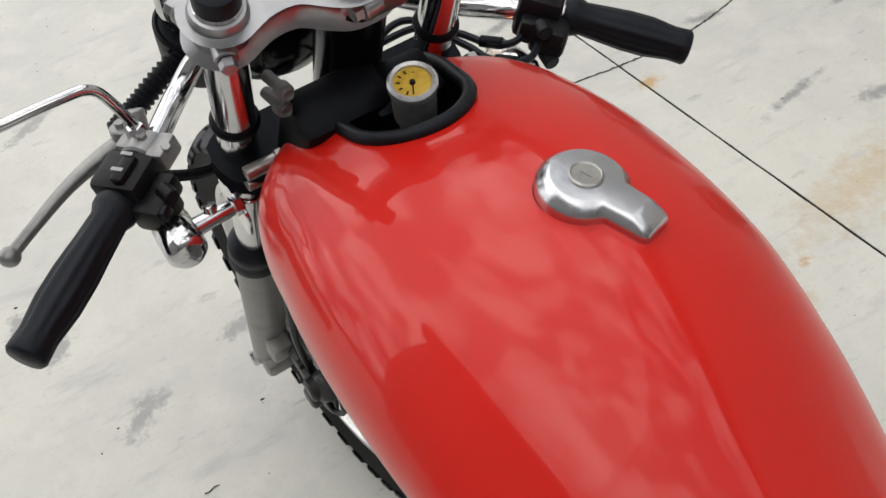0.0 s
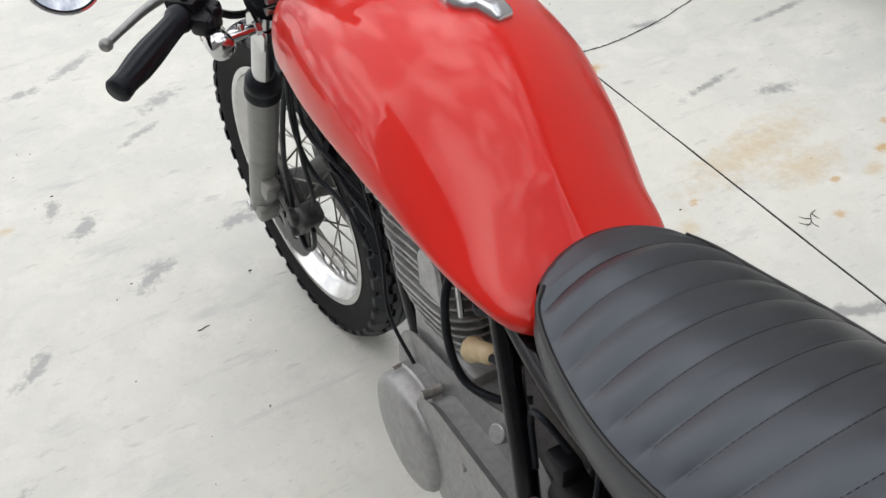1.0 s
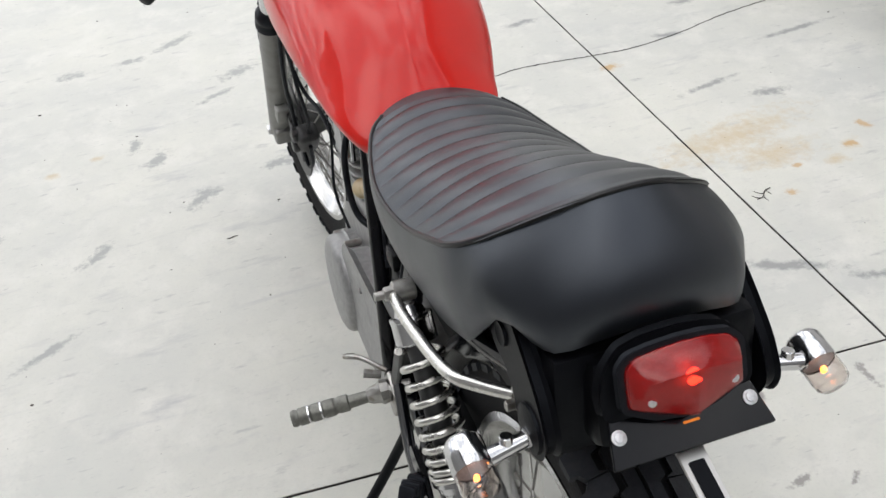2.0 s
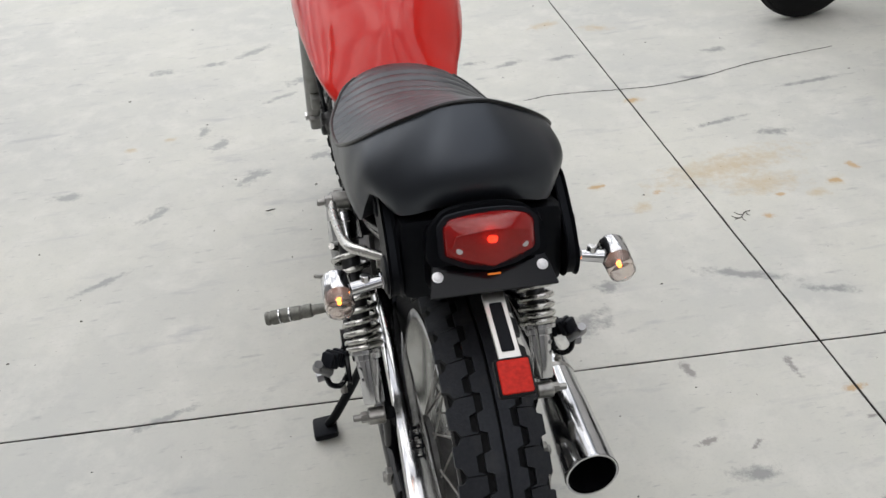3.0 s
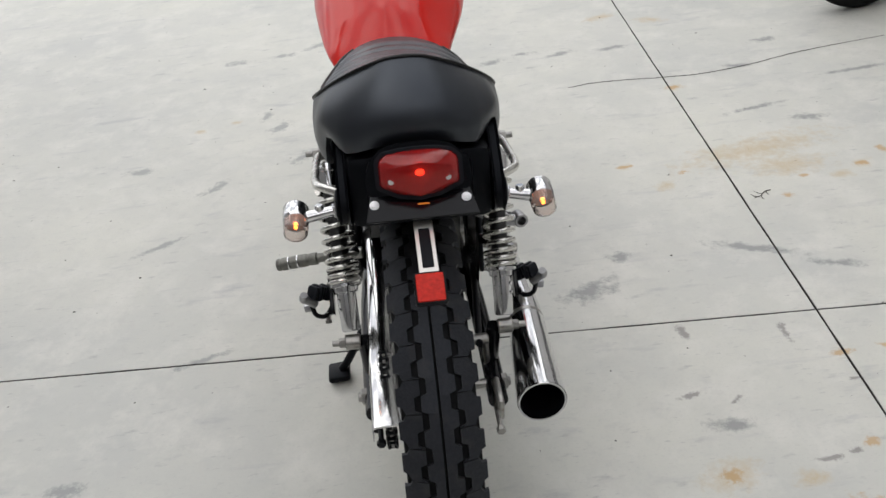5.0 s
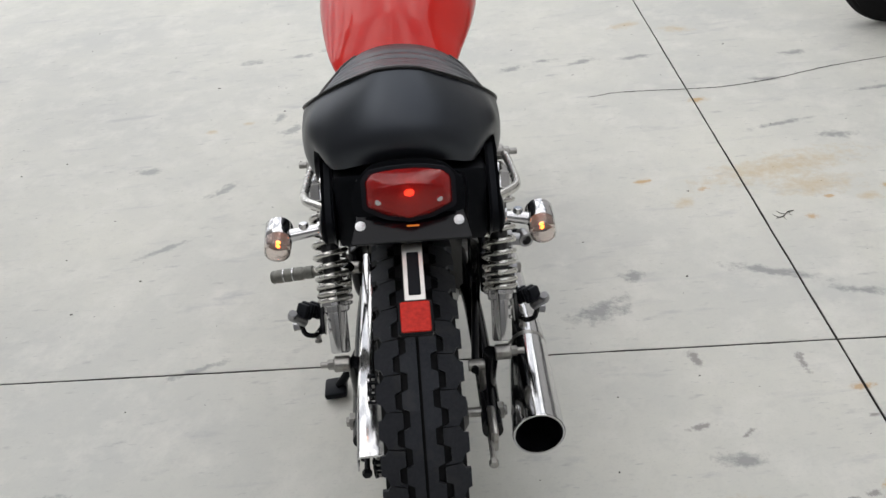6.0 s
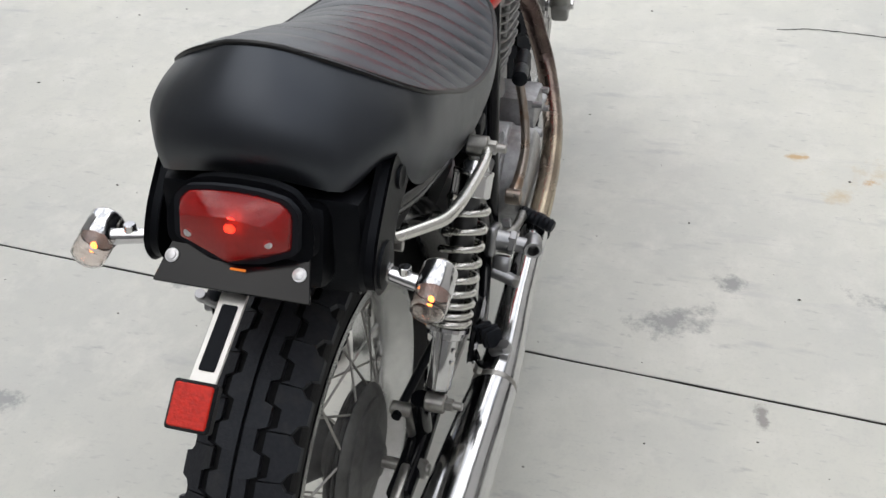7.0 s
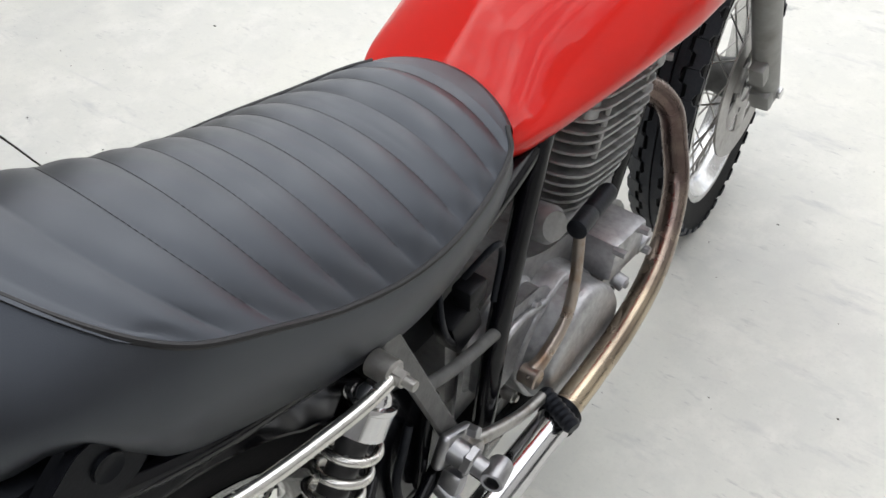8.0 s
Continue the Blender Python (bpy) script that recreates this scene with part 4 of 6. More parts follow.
for side in (-1, 1):
    bm = bmesh.new()
    rod(bm, (side * HALF, 0, 0.36), (side * HALF, 0, 0.815), 0.0178, seg=24)
    tube = fork_part("fork_tube", bm, CHROME, label="chrome upper fork tube")
    bm = bmesh.new()
    lathe(bm, (side * HALF, 0, -0.03), (0, 0, 1), [(0, 0.012), (0.004, 0.02), (0.03, 0.0255), (0.10, 0.0255), (0.36, 0.0262), (0.40, 0.0265), (0.405, 0.025)], 28)
    block(bm, (side * HALF, -0.02, 0.0), (0.042, 0.03, 0.05), None, 0.008)
    block(bm, (side * HALF, -0.032, 0.10), (0.03, 0.03, 0.05), None, 0.006)
    slider = fork_part("fork_slider", bm, FORK_GREY, label="grey alloy lower fork leg")
    bm = bmesh.new()
    lathe(bm, (side * HALF, 0, 0.362), (0, 0, 1), [(0, 0.027), (0.004, 0.0305), (0.016, 0.0305), (0.02, 0.0285), (0.026, 0.0285), (0.030, 0.0295), (0.040, 0.0285), (0.048, 0.022), (0.050, 0.0182)], 28)
    fork_part("dust_seal", bm, GRIP, label="black rubber fork dust seal")
    bm = bmesh.new()
    lathe(bm, (side * HALF, 0, 0.655), (0, 0, 1), [(0, 0.019), (0.003, 0.0215), (0.006, 0.0215), (0.009, 0.019)], 24)
    fork_part("tube_ring", bm, SATIN, label="black rubber ring on the fork tube")
    bm = bmesh.new()
    lathe(bm, (side * HALF, 0, 0.806), (0, 0, 1), [(0, 0.016), (0.010, 0.016), (0.010, 0.0172), (0.022, 0.0174), (0.026, 0.0165), (0.0275, 0.0135), (0.0275, 0.0)], 28)
    fork_part("fork_cap", bm, GRIP if side < 0 else STEEL, label="black rubber cap on the fork top" if side < 0 else "steel fork top cap")

STEM = 0.012
bm = bmesh.new()
outline = [(-HALF - 0.022, 0.0), (-HALF - 0.016, 0.016), (-HALF, 0.023), (-HALF + 0.026, 0.019), (-0.05, 0.017), (0, 0.018), (0.05, 0.017), (HALF - 0.026, 0.019), (HALF, 0.023), (HALF + 0.016, 0.016), (HALF + 0.022, 0.0),
           (HALF + 0.016, -0.016), (HALF, -0.023), (HALF - 0.03, -0.010), (0.046, -0.010), (0.026, -0.026), (0.012, -0.034), (-0.012, -0.034), (-0.026, -0.026), (-0.046, -0.010), (-HALF + 0.03, -0.010), (-HALF, -0.023), (-HALF - 0.016, -0.016)]
plate(bm, rounded(outline, 0.012, 3), 0.028, Matrix.Translation((0, 0, 0.790)), 0.009)
for x in (-HALF, HALF):
    lathe(bm, (x, 0, 0.778), (0, 0, 1), [(0, 0.020), (0.004, 0.0222), (0.029, 0.0222), (0.033, 0.020), (0.034, 0.0165)], 30, (True, False))
block(bm, (0.016, -STEM - 0.022, 0.790), (0.036, 0.018, 0.024), None, 0.006)
lathe(bm, (0, -STEM, 0.773), (0, 0, 1), [(0, 0.023), (0.003, 0.0265), (0.036, 0.0265), (0.040, 0.024), (0.040, 0.0185), (0.035, 0.0185)], 30)
top_clamp = fork_part("top_clamp", bm, POLISHED, label="brushed alloy upper fork clamp", smooth=45)
bm = bmesh.new()
lathe(bm, (0, -STEM, 0.807), (0, 0, 1), [(0, 0.0185), (0.006, 0.019), (0.009, 0.0168), (0.005, 0.015), (0.003, 0.0)], 28)
fork_part("stem_nut", bm, SATIN, top_clamp, "dark steering stem nut")
for x, f, dx, df in ((-HALF - 0.019, 0.020, -0.4, 0.9), (-HALF - 0.010, -0.027, -0.25, -1), (HALF + 0.019, 0.020, 0.4, 0.9), (HALF + 0.010, -0.027, 0.25, -1), (0.034, -STEM - 0.022, 1, 0.1), (-0.004, -STEM - 0.026, -1, -0.1)):
    bm = bmesh.new()
    d = Vector((dx, df, 0)).normalized()
    rod(bm, Vector((x, f, 0.792)) - d * 0.012, Vector((x, f, 0.792)) + d * 0.004, 0.009, seg=16)
    rod(bm, Vector((x, f, 0.792)) + d * 0.004, Vector((x, f, 0.792)) + d * 0.012, 0.0068, seg=6)
    fork_part("clamp_bolt", bm, POLISHED, top_clamp, "alloy pinch bolt")

bm = bmesh.new()
plate(bm, rounded([(-HALF - 0.021, 0.018), (HALF + 0.021, 0.018), (HALF + 0.021, -0.022), (0.04, -0.070), (-0.04, -0.070), (-HALF - 0.021, -0.022)], 0.018, 4), 0.024, Matrix.Translation((0, 0, 0.600)), 0.006)
lower_clamp = fork_part("lower_clamp", bm, SATIN, label="black lower fork clamp")
for x in (-HALF, HALF):
    bm = bmesh.new()
    for ds in (0, 0.022):
        rod(bm, (x - 0.012, -0.034, 0.606 + ds), (x + 0.022, -0.034, 0.606 + ds), 0.0062, seg=12)
        rod(bm, (x + 0.018, -0.034, 0.606 + ds), (x + 0.027, -0.034, 0.606 + ds), 0.0085, seg=6)
    fork_part("clamp_bolt", bm, STEEL, lower_clamp, "steel pinch bolts")
bm = bmesh.new()
rod(bm, (0, -STEM, 0.545), (0, -STEM, 0.785), 0.029, seg=24)
fork_part("steering_head", bm, BLACK, label="black steering head tube")
bm = bmesh.new()
rod(bm, (-0.128, 0, 0.0), (0.128, 0, 0.0), 0.0085, seg=16)
for sd in (-1, 1):
    rod(bm, (sd * 0.122, 0, 0), (sd * 0.134, 0, 0), 0.0125, seg=6)
fork_part("front_axle", bm, CHROME, label="chrome front axle with hexagon ends")

# black blocks added to darken the see-through gap behind the clamp
bm = bmesh.new()
block(bm, (-0.035, -0.045, 0.65), (0.085, 0.05, 0.14), Matrix.Rotation(radians(8), 3, "X"), 0.012)
block(bm, (0.02, -0.06, 0.66), (0.07, 0.05, 0.10), None, 0.01)
behind_head = fork_part("head_fill", bm, SATIN, label="black blocks filling in for steering head parts and cables")
for x, sx in ((-0.080, 0.722), (-0.078, 0.744)):
    bm = bmesh.new()
    lathe(bm, (x, -0.040, sx), (0.1, -1, 0.35), [(-0.02, 0.005), (0, 0.005), (0, 0.0072), (0.008, 0.0072), (0.009, 0.0052), (0.012, 0.0048), (0.010, 0.0028)], 12)
    fork_part("union_nut", bm, DRUM, behind_head, "small steel union nut")
# headlamp shell ahead of the forks
bm = bmesh.new()
lathe(bm, (0.0, 0.075, 0.63), (0, 0.92, -0.38), [(0, 0.012), (0.004, 0.035), (0.02, 0.06), (0.045, 0.078), (0.08, 0.086), (0.11, 0.088)], 40)
headlamp = fork_part("headlamp", bm, BLACK, label="black round headlamp shell")
bm = bmesh.new()
lathe(bm, Vector((0.0, 0.075, 0.63)) + Vector((0, 0.92, -0.38)).normalized() * 0.108, (0, 0.92, -0.38), [(0, 0.089), (0.004, 0.092), (0.012, 0.092), (0.016, 0.086), (0.02, 0.06), (0.024, 0.0)], 40)
fork_part("lamp_rim", bm, CHROME, headlamp, "chrome headlamp rim")
# instrument cup ahead of the clamp
bm = bmesh.new()
lathe(bm, (-0.086, 1.305, 0.845), (0, -0.4, 0.92), [(0, 0.02), (0.004, 0.034), (0.016, 0.041), (0.06, 0.043), (0.07, 0.043), (0.073, 0.040), (0.070, 0.037), (0.070, 0.0)], 40)
part("instrument_cup", bm, SATIN, bike, "dark round instrument housing")

# low clubman bars, grips, levers, switches
CX = -0.017


def bar_pt(side, p):
    """Left-hand places; the other side is their mirror image about the steering stem."""
    x, y, z = p
    t = max(0.0, min(1.0, (-x - 0.1) / 0.1))
    return Vector((x - 0.004 * t, y + 0.02 * t, z - 0.006 * t)) if side < 0 else Vector((2 * CX - x - 0.004, y + 0.02 + 0.045 * (1 - min(1, (-x - 0.05) / 0.3)), z + 0.004))


bm = bmesh.new()
left = [(-0.05, 1.195, 0.935), (-0.10, 1.222, 0.905), (-0.135, 1.212, 0.878), (-0.17, 1.172, 0.866), (-0.205, 1.13, 0.857), (-0.24, 1.098, 0.85), (-0.29, 1.058, 0.838), (-0.345, 1.016, 0.822)]
whole = [bar_pt(-1, p) for p in left[::-1]] + [Vector((CX, 1.185, 0.945))] + [bar_pt(1, p) for p in left[:4]] + [Vector((0.178, 1.142, 0.876)), Vector((0.212, 1.116, 0.871)), Vector((0.234, 1.100, 0.865)), Vector((0.318, 1.024, 0.829))]
hose(bm, whole, 0.0111, seg=16, steps=6)
bars = part("handlebar", bm, CHROME, bike, "chrome low clubman handlebar")
for side in (-1, 1):
    a, b = bar_pt(side, (-0.228, 1.110, 0.853) if side < 0 else (-0.248, 1.096, 0.848)), bar_pt(side, (-0.349, 1.012, 0.820) if side < 0 else (-0.356, 1.012, 0.822))
    if side > 0:
        a, b = Vector((0.232, 1.102, 0.866)), Vector((0.324, 1.019, 0.826))
    d = (b - a).normalized()
    L = (b - a).length
    bm = bmesh.new()
    prof = [(0, 0.019), (0.004, 0.0205), (0.012, 0.0200), (0.02, 0.0165), (L * 0.3, 0.0175), (L * 0.5, 0.0195), (L * 0.68, 0.0195), (L * 0.86, 0.0165), (L * 0.92, 0.0172), (L * 0.98, 0.0178), (L, 0.0155), (L + 0.001, 0.0)]
    o, (u, v) = a, frame_of(d)
    rings = []
    for h, r in prof:
        rings.append([o + d * h + (u * math.cos(t) + v * math.sin(t)) * max(1e-5, r * (1 + (0.03 * math.cos(12 * t) if 0.02 < h < L * 0.9 else 0))) for t in np.linspace(0, 2 * math.pi, 72, endpoint=False)])
    bridge(bm, rings, True, (True, False))
    part("grip", bm, GRIP, bars, "black ribbed barrel-shaped rubber grip", 60)
    # lever
    bm = bmesh.new()
    lp = [bar_pt(side, p) for p in ((-0.192, 1.190, 0.862), (-0.218, 1.185, 0.858), (-0.262, 1.172, 0.848), (-0.305, 1.153, 0.834), (-0.331, 1.141, 0.825))]
    hose(bm, lp, [0.008, 0.0085, 0.0068, 0.0058, 0.006], seg=12, steps=6)
    bmesh.ops.create_uvsphere(bm, u_segments=16, v_segments=12, radius=0.0098, matrix=Matrix.Translation(lp[-1]))
    part("lever", bm, LEVER, bars, "dull alloy ball-ended hand lever")
    # lever bracket
    bm = bmesh.new()
    pc = bar_pt(side, (-0.186, 1.155, 0.864))
    turn = axes(d, (0, 0, 1), (0, 0, 0)).to_3x3()
    rod(bm, pc - d * 0.013, pc + d * 0.013, 0.0185, seg=20)
    fw = bar_pt(side, (-0.195, 1.188, 0.866))
    block(bm, (pc + fw) / 2, (0.03, 0.024, 0.022), turn, 0.005)
    rod(bm, fw + Vector((0, 0, -0.012)), fw + Vector((0, 0, 0.012)), 0.012, seg=16)
    rod(bm, fw + Vector((0, 0, 0.010)), fw + Vector((0, 0, 0.017)), 0.006, seg=6)
    block(bm, pc + Vector((side * -0.012, -0.018, 0.004)), (0.03, 0.022, 0.018), turn, 0.004)
    screw(bm, pc + Vector((side * -0.014, -0.026, 0.012)), (0, -0.4, 1), 0.005)
    screw(bm, pc + Vector((0, -0.004, 0.018)), (0, -0.1, 1), 0.005)
    rod(bm, pc + Vector((0, 0.012, 0.008)), pc + Vector((side * -0.004, 0.022, 0.032)), 0.011, seg=14)
    part("lever_bracket", bm, CASE, bars, "pale alloy lever bracket with clamp screws")
    # switch box
    bm = bmesh.new()
    sc = bar_pt(side, (-0.212, 1.123, 0.857)) if side < 0 else Vector((0.212, 1.116, 0.872))
    block(bm, sc, (0.044, 0.046, 0.05), turn, 0.007)
    block(bm, sc + Vector((side * -0.01, -0.030, -0.012)), (0.036, 0.03, 0.034), turn, 0.006)
    rod(bm, sc + Vector((0, 0.02, 0)), sc + Vector((0, 0.045, 0.004)), 0.009, seg=12)
    part("switch_box", bm, PLASTIC, bars, "black plastic switch housing")
    bm = bmesh.new()
    block(bm, sc + turn @ Vector((-0.004, 0.0, 0.0)) + Vector((side * 0.004, -0.012, 0.020)), (0.030, 0.016, 0.014), turn, 0.004)
    part("rocker_switch", bm, PLASTIC, bars)
    bm = bmesh.new()
    block(bm, sc + Vector((side * -0.022, -0.016, -0.004)), (0.022, 0.024, 0.03), turn, 0.005)
    part("switch_pod", bm, PLASTIC, bars)
    bm = bmesh.new()
    rod(bm, sc + Vector((side * -0.02, -0.03, 0.004)), sc + Vector((side * -0.024, -0.046, 0.002)), 0.0075, seg=14)
    part("push_button", bm, PLASTIC, bars)
    bm = bmesh.new()
    for k in range(2):
        block(bm, sc + turn @ Vector((-0.010 + 0.018 * k, 0.004, 0.0)) + Vector((0, -0.006, 0.026)), (0.004, 0.0012, 0.012), turn, 0.0003)
    part("switch_marks", bm, LEVER, bars, "pale switch markings")
    bm = bmesh.new()
    block(bm, sc + Vector((side * -0.012, -0.046, -0.008)), (0.014, 0.014, 0.012), turn, 0.003)
    rod(bm, sc + Vector((side * -0.016, -0.030, -0.028)), sc + Vector((side * -0.018, -0.046, -0.034)), 0.008, seg=14)
    part("switch_button", bm, GRIP, bars, "black rocker switch and button")
    # wound cable sleeve near the bracket
    bm = bmesh.new()
    hp = [bar_pt(side, p) for p in ((-0.200, 1.20, 0.866), (-0.17, 1.225, 0.872), (-0.13, 1.25, 0.885), (-0.09, 1.262, 0.90))]
    path = smooth_path(hp, 14)
    hose(bm, path, [0.0088 + 0.0032 * (i % 2) for i in range(len(path))], seg=12, smooth=False)
    part("lever_boot", bm, GRIP, bars, "black corrugated rubber cable boot")

# round bar mirror on a bent chrome stem
bm = bmesh.new()
hose(bm, [(-0.186, 1.178, 0.872), (-0.200, 1.176, 0.912), (-0.214, 1.176, 0.934), (-0.245, 1.172, 0.938), (-0.31, 1.172, 0.934), (-0.343, 1.194, 0.930)], 0.0052, seg=12, steps=7)
rod(bm, (-0.186, 1.178, 0.868), (-0.191, 1.177, 0.886), 0.0085, seg=6)
mirror_stem = part("mirror", bm, CHROME, bike, "round bar mirror on a bent chrome stem")
MC, MN = Vector((-0.364, 1.180, 0.915)), Vector((0.12, -0.72, 0.68)).normalized()
bm = bmesh.new()
lathe(bm, MC, MN, [(-0.022, 0.0), (-0.02, 0.022), (-0.012, 0.042), (-0.002, 0.0515), (0.001, 0.0518), (0.0024, 0.0495)], 48, (False, False))
part("mirror_shell", bm, CHROME, mirror_stem, "chrome mirror shell with dark rim")
bm = bmesh.new()
lathe(bm, MC, MN, [(0.0014, 0.0462), (0.0018, 0.0)], 48, (False, False))
part("mirror_glass", bm, MIRROR, mirror_stem, "mirror glass")
bm = bmesh.new()
lathe(bm, MC, MN, [(0.0010, 0.0498), (0.0024, 0.0495), (0.0026, 0.0465), (0.0014, 0.0460)], 48, (False, False))
part("mirror_rim", bm, PLASTIC, mirror_stem, "dark inner rim round the glass")


def indicator(stem_from, centre, axis):
    """A small bullet turn signal: chrome cup, clear lens with amber bulb, stem with nut and grub screw."""
    c, d = Vector(centre), Vector(axis).normalized()
    bm = bmesh.new()
    lathe(bm, c, d, [(-0.030, 0.0), (-0.0295, 0.010), (-0.027, 0.0155), (-0.022, 0.0188), (0.004, 0.0190), (0.006, 0.0182)], 32, (False, False))
    sf = Vector(stem_from)
    sd = (c - sf).normalized()
    ob = part("turn_signal", bm, CHROME, bike, "small chrome bullet turn signal with clear lens")
    bm = bmesh.new()
    lathe(bm, c + d * 0.0005, d, [(0, 0.0), (0.0, 0.0100), (0.004, 0.0174)], 28, (False, False))
    part("bowl", bm, ALLOY, ob, "pale inner reflector bowl")
    bm = bmesh.new()
    rod(bm, sf, sf + sd * 0.010, 0.0105, seg=6)
    rod(bm, sf + sd * 0.009, c - sd * 0.012, 0.0078, 0.0092, seg=16)
    rod(bm, sf.lerp(c, 0.45), sf.lerp(c, 0.45) + Vector((0, 0.002, 0.014)), 0.0065, seg=10)
    part("stem", bm, CHROME, ob, "chrome stem with lock nut")
    bm = bmesh.new()
    lathe(bm, c, d, [(0.004, 0.0168), (0.004, 0.0182), (0.021, 0.0182), (0.028, 0.0172), (0.0315, 0.0135), (0.033, 0.006), (0.0333, 0.0), (0.0320, 0.0), (0.0316, 0.006), (0.0300, 0.0126), (0.0270, 0.0158), (0.021, 0.0168), (0.004, 0.0168)], 32, (False, False))
    lens = part("lens", bm, CLEAR_LENS, ob, "clear smoky lens")
    lens.visible_shadow = False
    bm = bmesh.new()
    bmesh.ops.create_uvsphere(bm, u_segments=12, v_segments=8, radius=0.0036, matrix=Matrix.Translation(c + d * 0.013) @ Matrix.Diagonal((0.8, 1, 1.25, 1)))
    part("bulb", bm, AMBER, ob, "lit amber bulb")
    return ob


for side in (-1, 1):
    indicator((side * 0.119, -0.116, 0.764), (side * 0.1785 - 0.0045, -0.125, 0.758), (0, -0.975, -0.22))
    indicator(F(side * 0.120, -0.030, 0.572), F(side * 0.184, -0.034, 0.576), (0.0, 1.0, 0.05))
    bm = bmesh.new()
    plate(bm, rounded([(-0.024, -0.03), (0.02, -0.03), (0.02, 0.03), (-0.024, 0.03)], 0.012), 0.004, axes((0, 0, 1), (0, 1, 0), (side * 0.122, -0.020, 0.556)), 0.001)
    lathe(bm, (side * HALF, 0, 0.520), (0, 0, 1), [(0, 0.018), (0.002, 0.021), (0.018, 0.021), (0.02, 0.018)], 24)
    fork_part("signal_bracket", bm, CHROME, label="chrome turn signal clamp on the fork")

# front discs, caliper, cables
for side in (-1, 1):
    bm = bmesh.new()
    X = side * 0.066
    for r0, r1 in ((0.036, 0.062), (0.096, 0.132 if side < 0 else 0.149)):
        lathe(bm, (X - 0.0022, 0, 0), (1, 0, 0), [(0, r0), (0, r1), (0.0044, r1), (0.0044, r0), (0, r0)], 60, (False, False))
    for k in range(6):
        a = 2 * math.pi * k / 6
        block(bm, (X, 0.079 * math.cos(a), 0.079 * math.sin(a)), (0.0044, 0.046, 0.048), Matrix.Rotation(a, 3, "X"), 0.001)
    for k in range(6):
        a = 2 * math.pi * (k + 0.5) / 6
        screw(bm, (X + side * 0.002, 0.052 * math.cos(a), 0.052 * math.sin(a)), (side, 0, 0), 0.006)
    fork_part("brake_disc", bm, BRAKE if side < 0 else DISC, front_wheel, "slotted front brake disc")
bm = bmesh.new()
block(bm, (-0.068, -0.112, 0.098), (0.052, 0.046, 0.082), Matrix.Rotation(radians(14), 3, "X"), 0.014, 3)
for ds in (0.078, 0.118):
    lathe(bm, (-0.090, -0.112, ds), (-1, 0, 0), [(0, 0.0175), (0.010, 0.0170), (0.013, 0.0135), (0.013, 0.0)], 18, (True, False))
block(bm, (-0.088, -0.060, 0.10), (0.016, 0.085, 0.028), None, 0.006)
for ds in (0.070, 0.128):
    rod(bm, (-0.098, -0.076, ds), (-0.078, -0.076, ds), 0.0075, seg=6)
fork_part("brake_caliper", bm, BRAKE, label="grey front brake caliper behind the fork leg")

# invented black disc and blocks that darken the space between fork and tank
bm = bmesh.new()
lathe(bm, (-0.04, 1.075, 0.60), (-0.35, 1, -0.1), [(-0.03, 0.012), (-0.028, 0.03), (-0.012, 0.034), (-0.008, 0.046), (0.004, 0.046), (0.008, 0.040), (0.010, 0.012)], 30)
part("fill_disc", bm, SATIN, bike, "black disc added to darken the space below the tank")
bm = bmesh.new()
block(bm, (-0.03, 1.0, 0.70), (0.075, 0.085, 0.07), Matrix.Rotation(radians(20), 3, "X"), 0.01)
block(bm, (-0.055, 1.02, 0.665), (0.03, 0.05, 0.04), None, 0.006)
part("fill_blocks", bm, SATIN, bike, "black blocks added to darken the space under the tank")
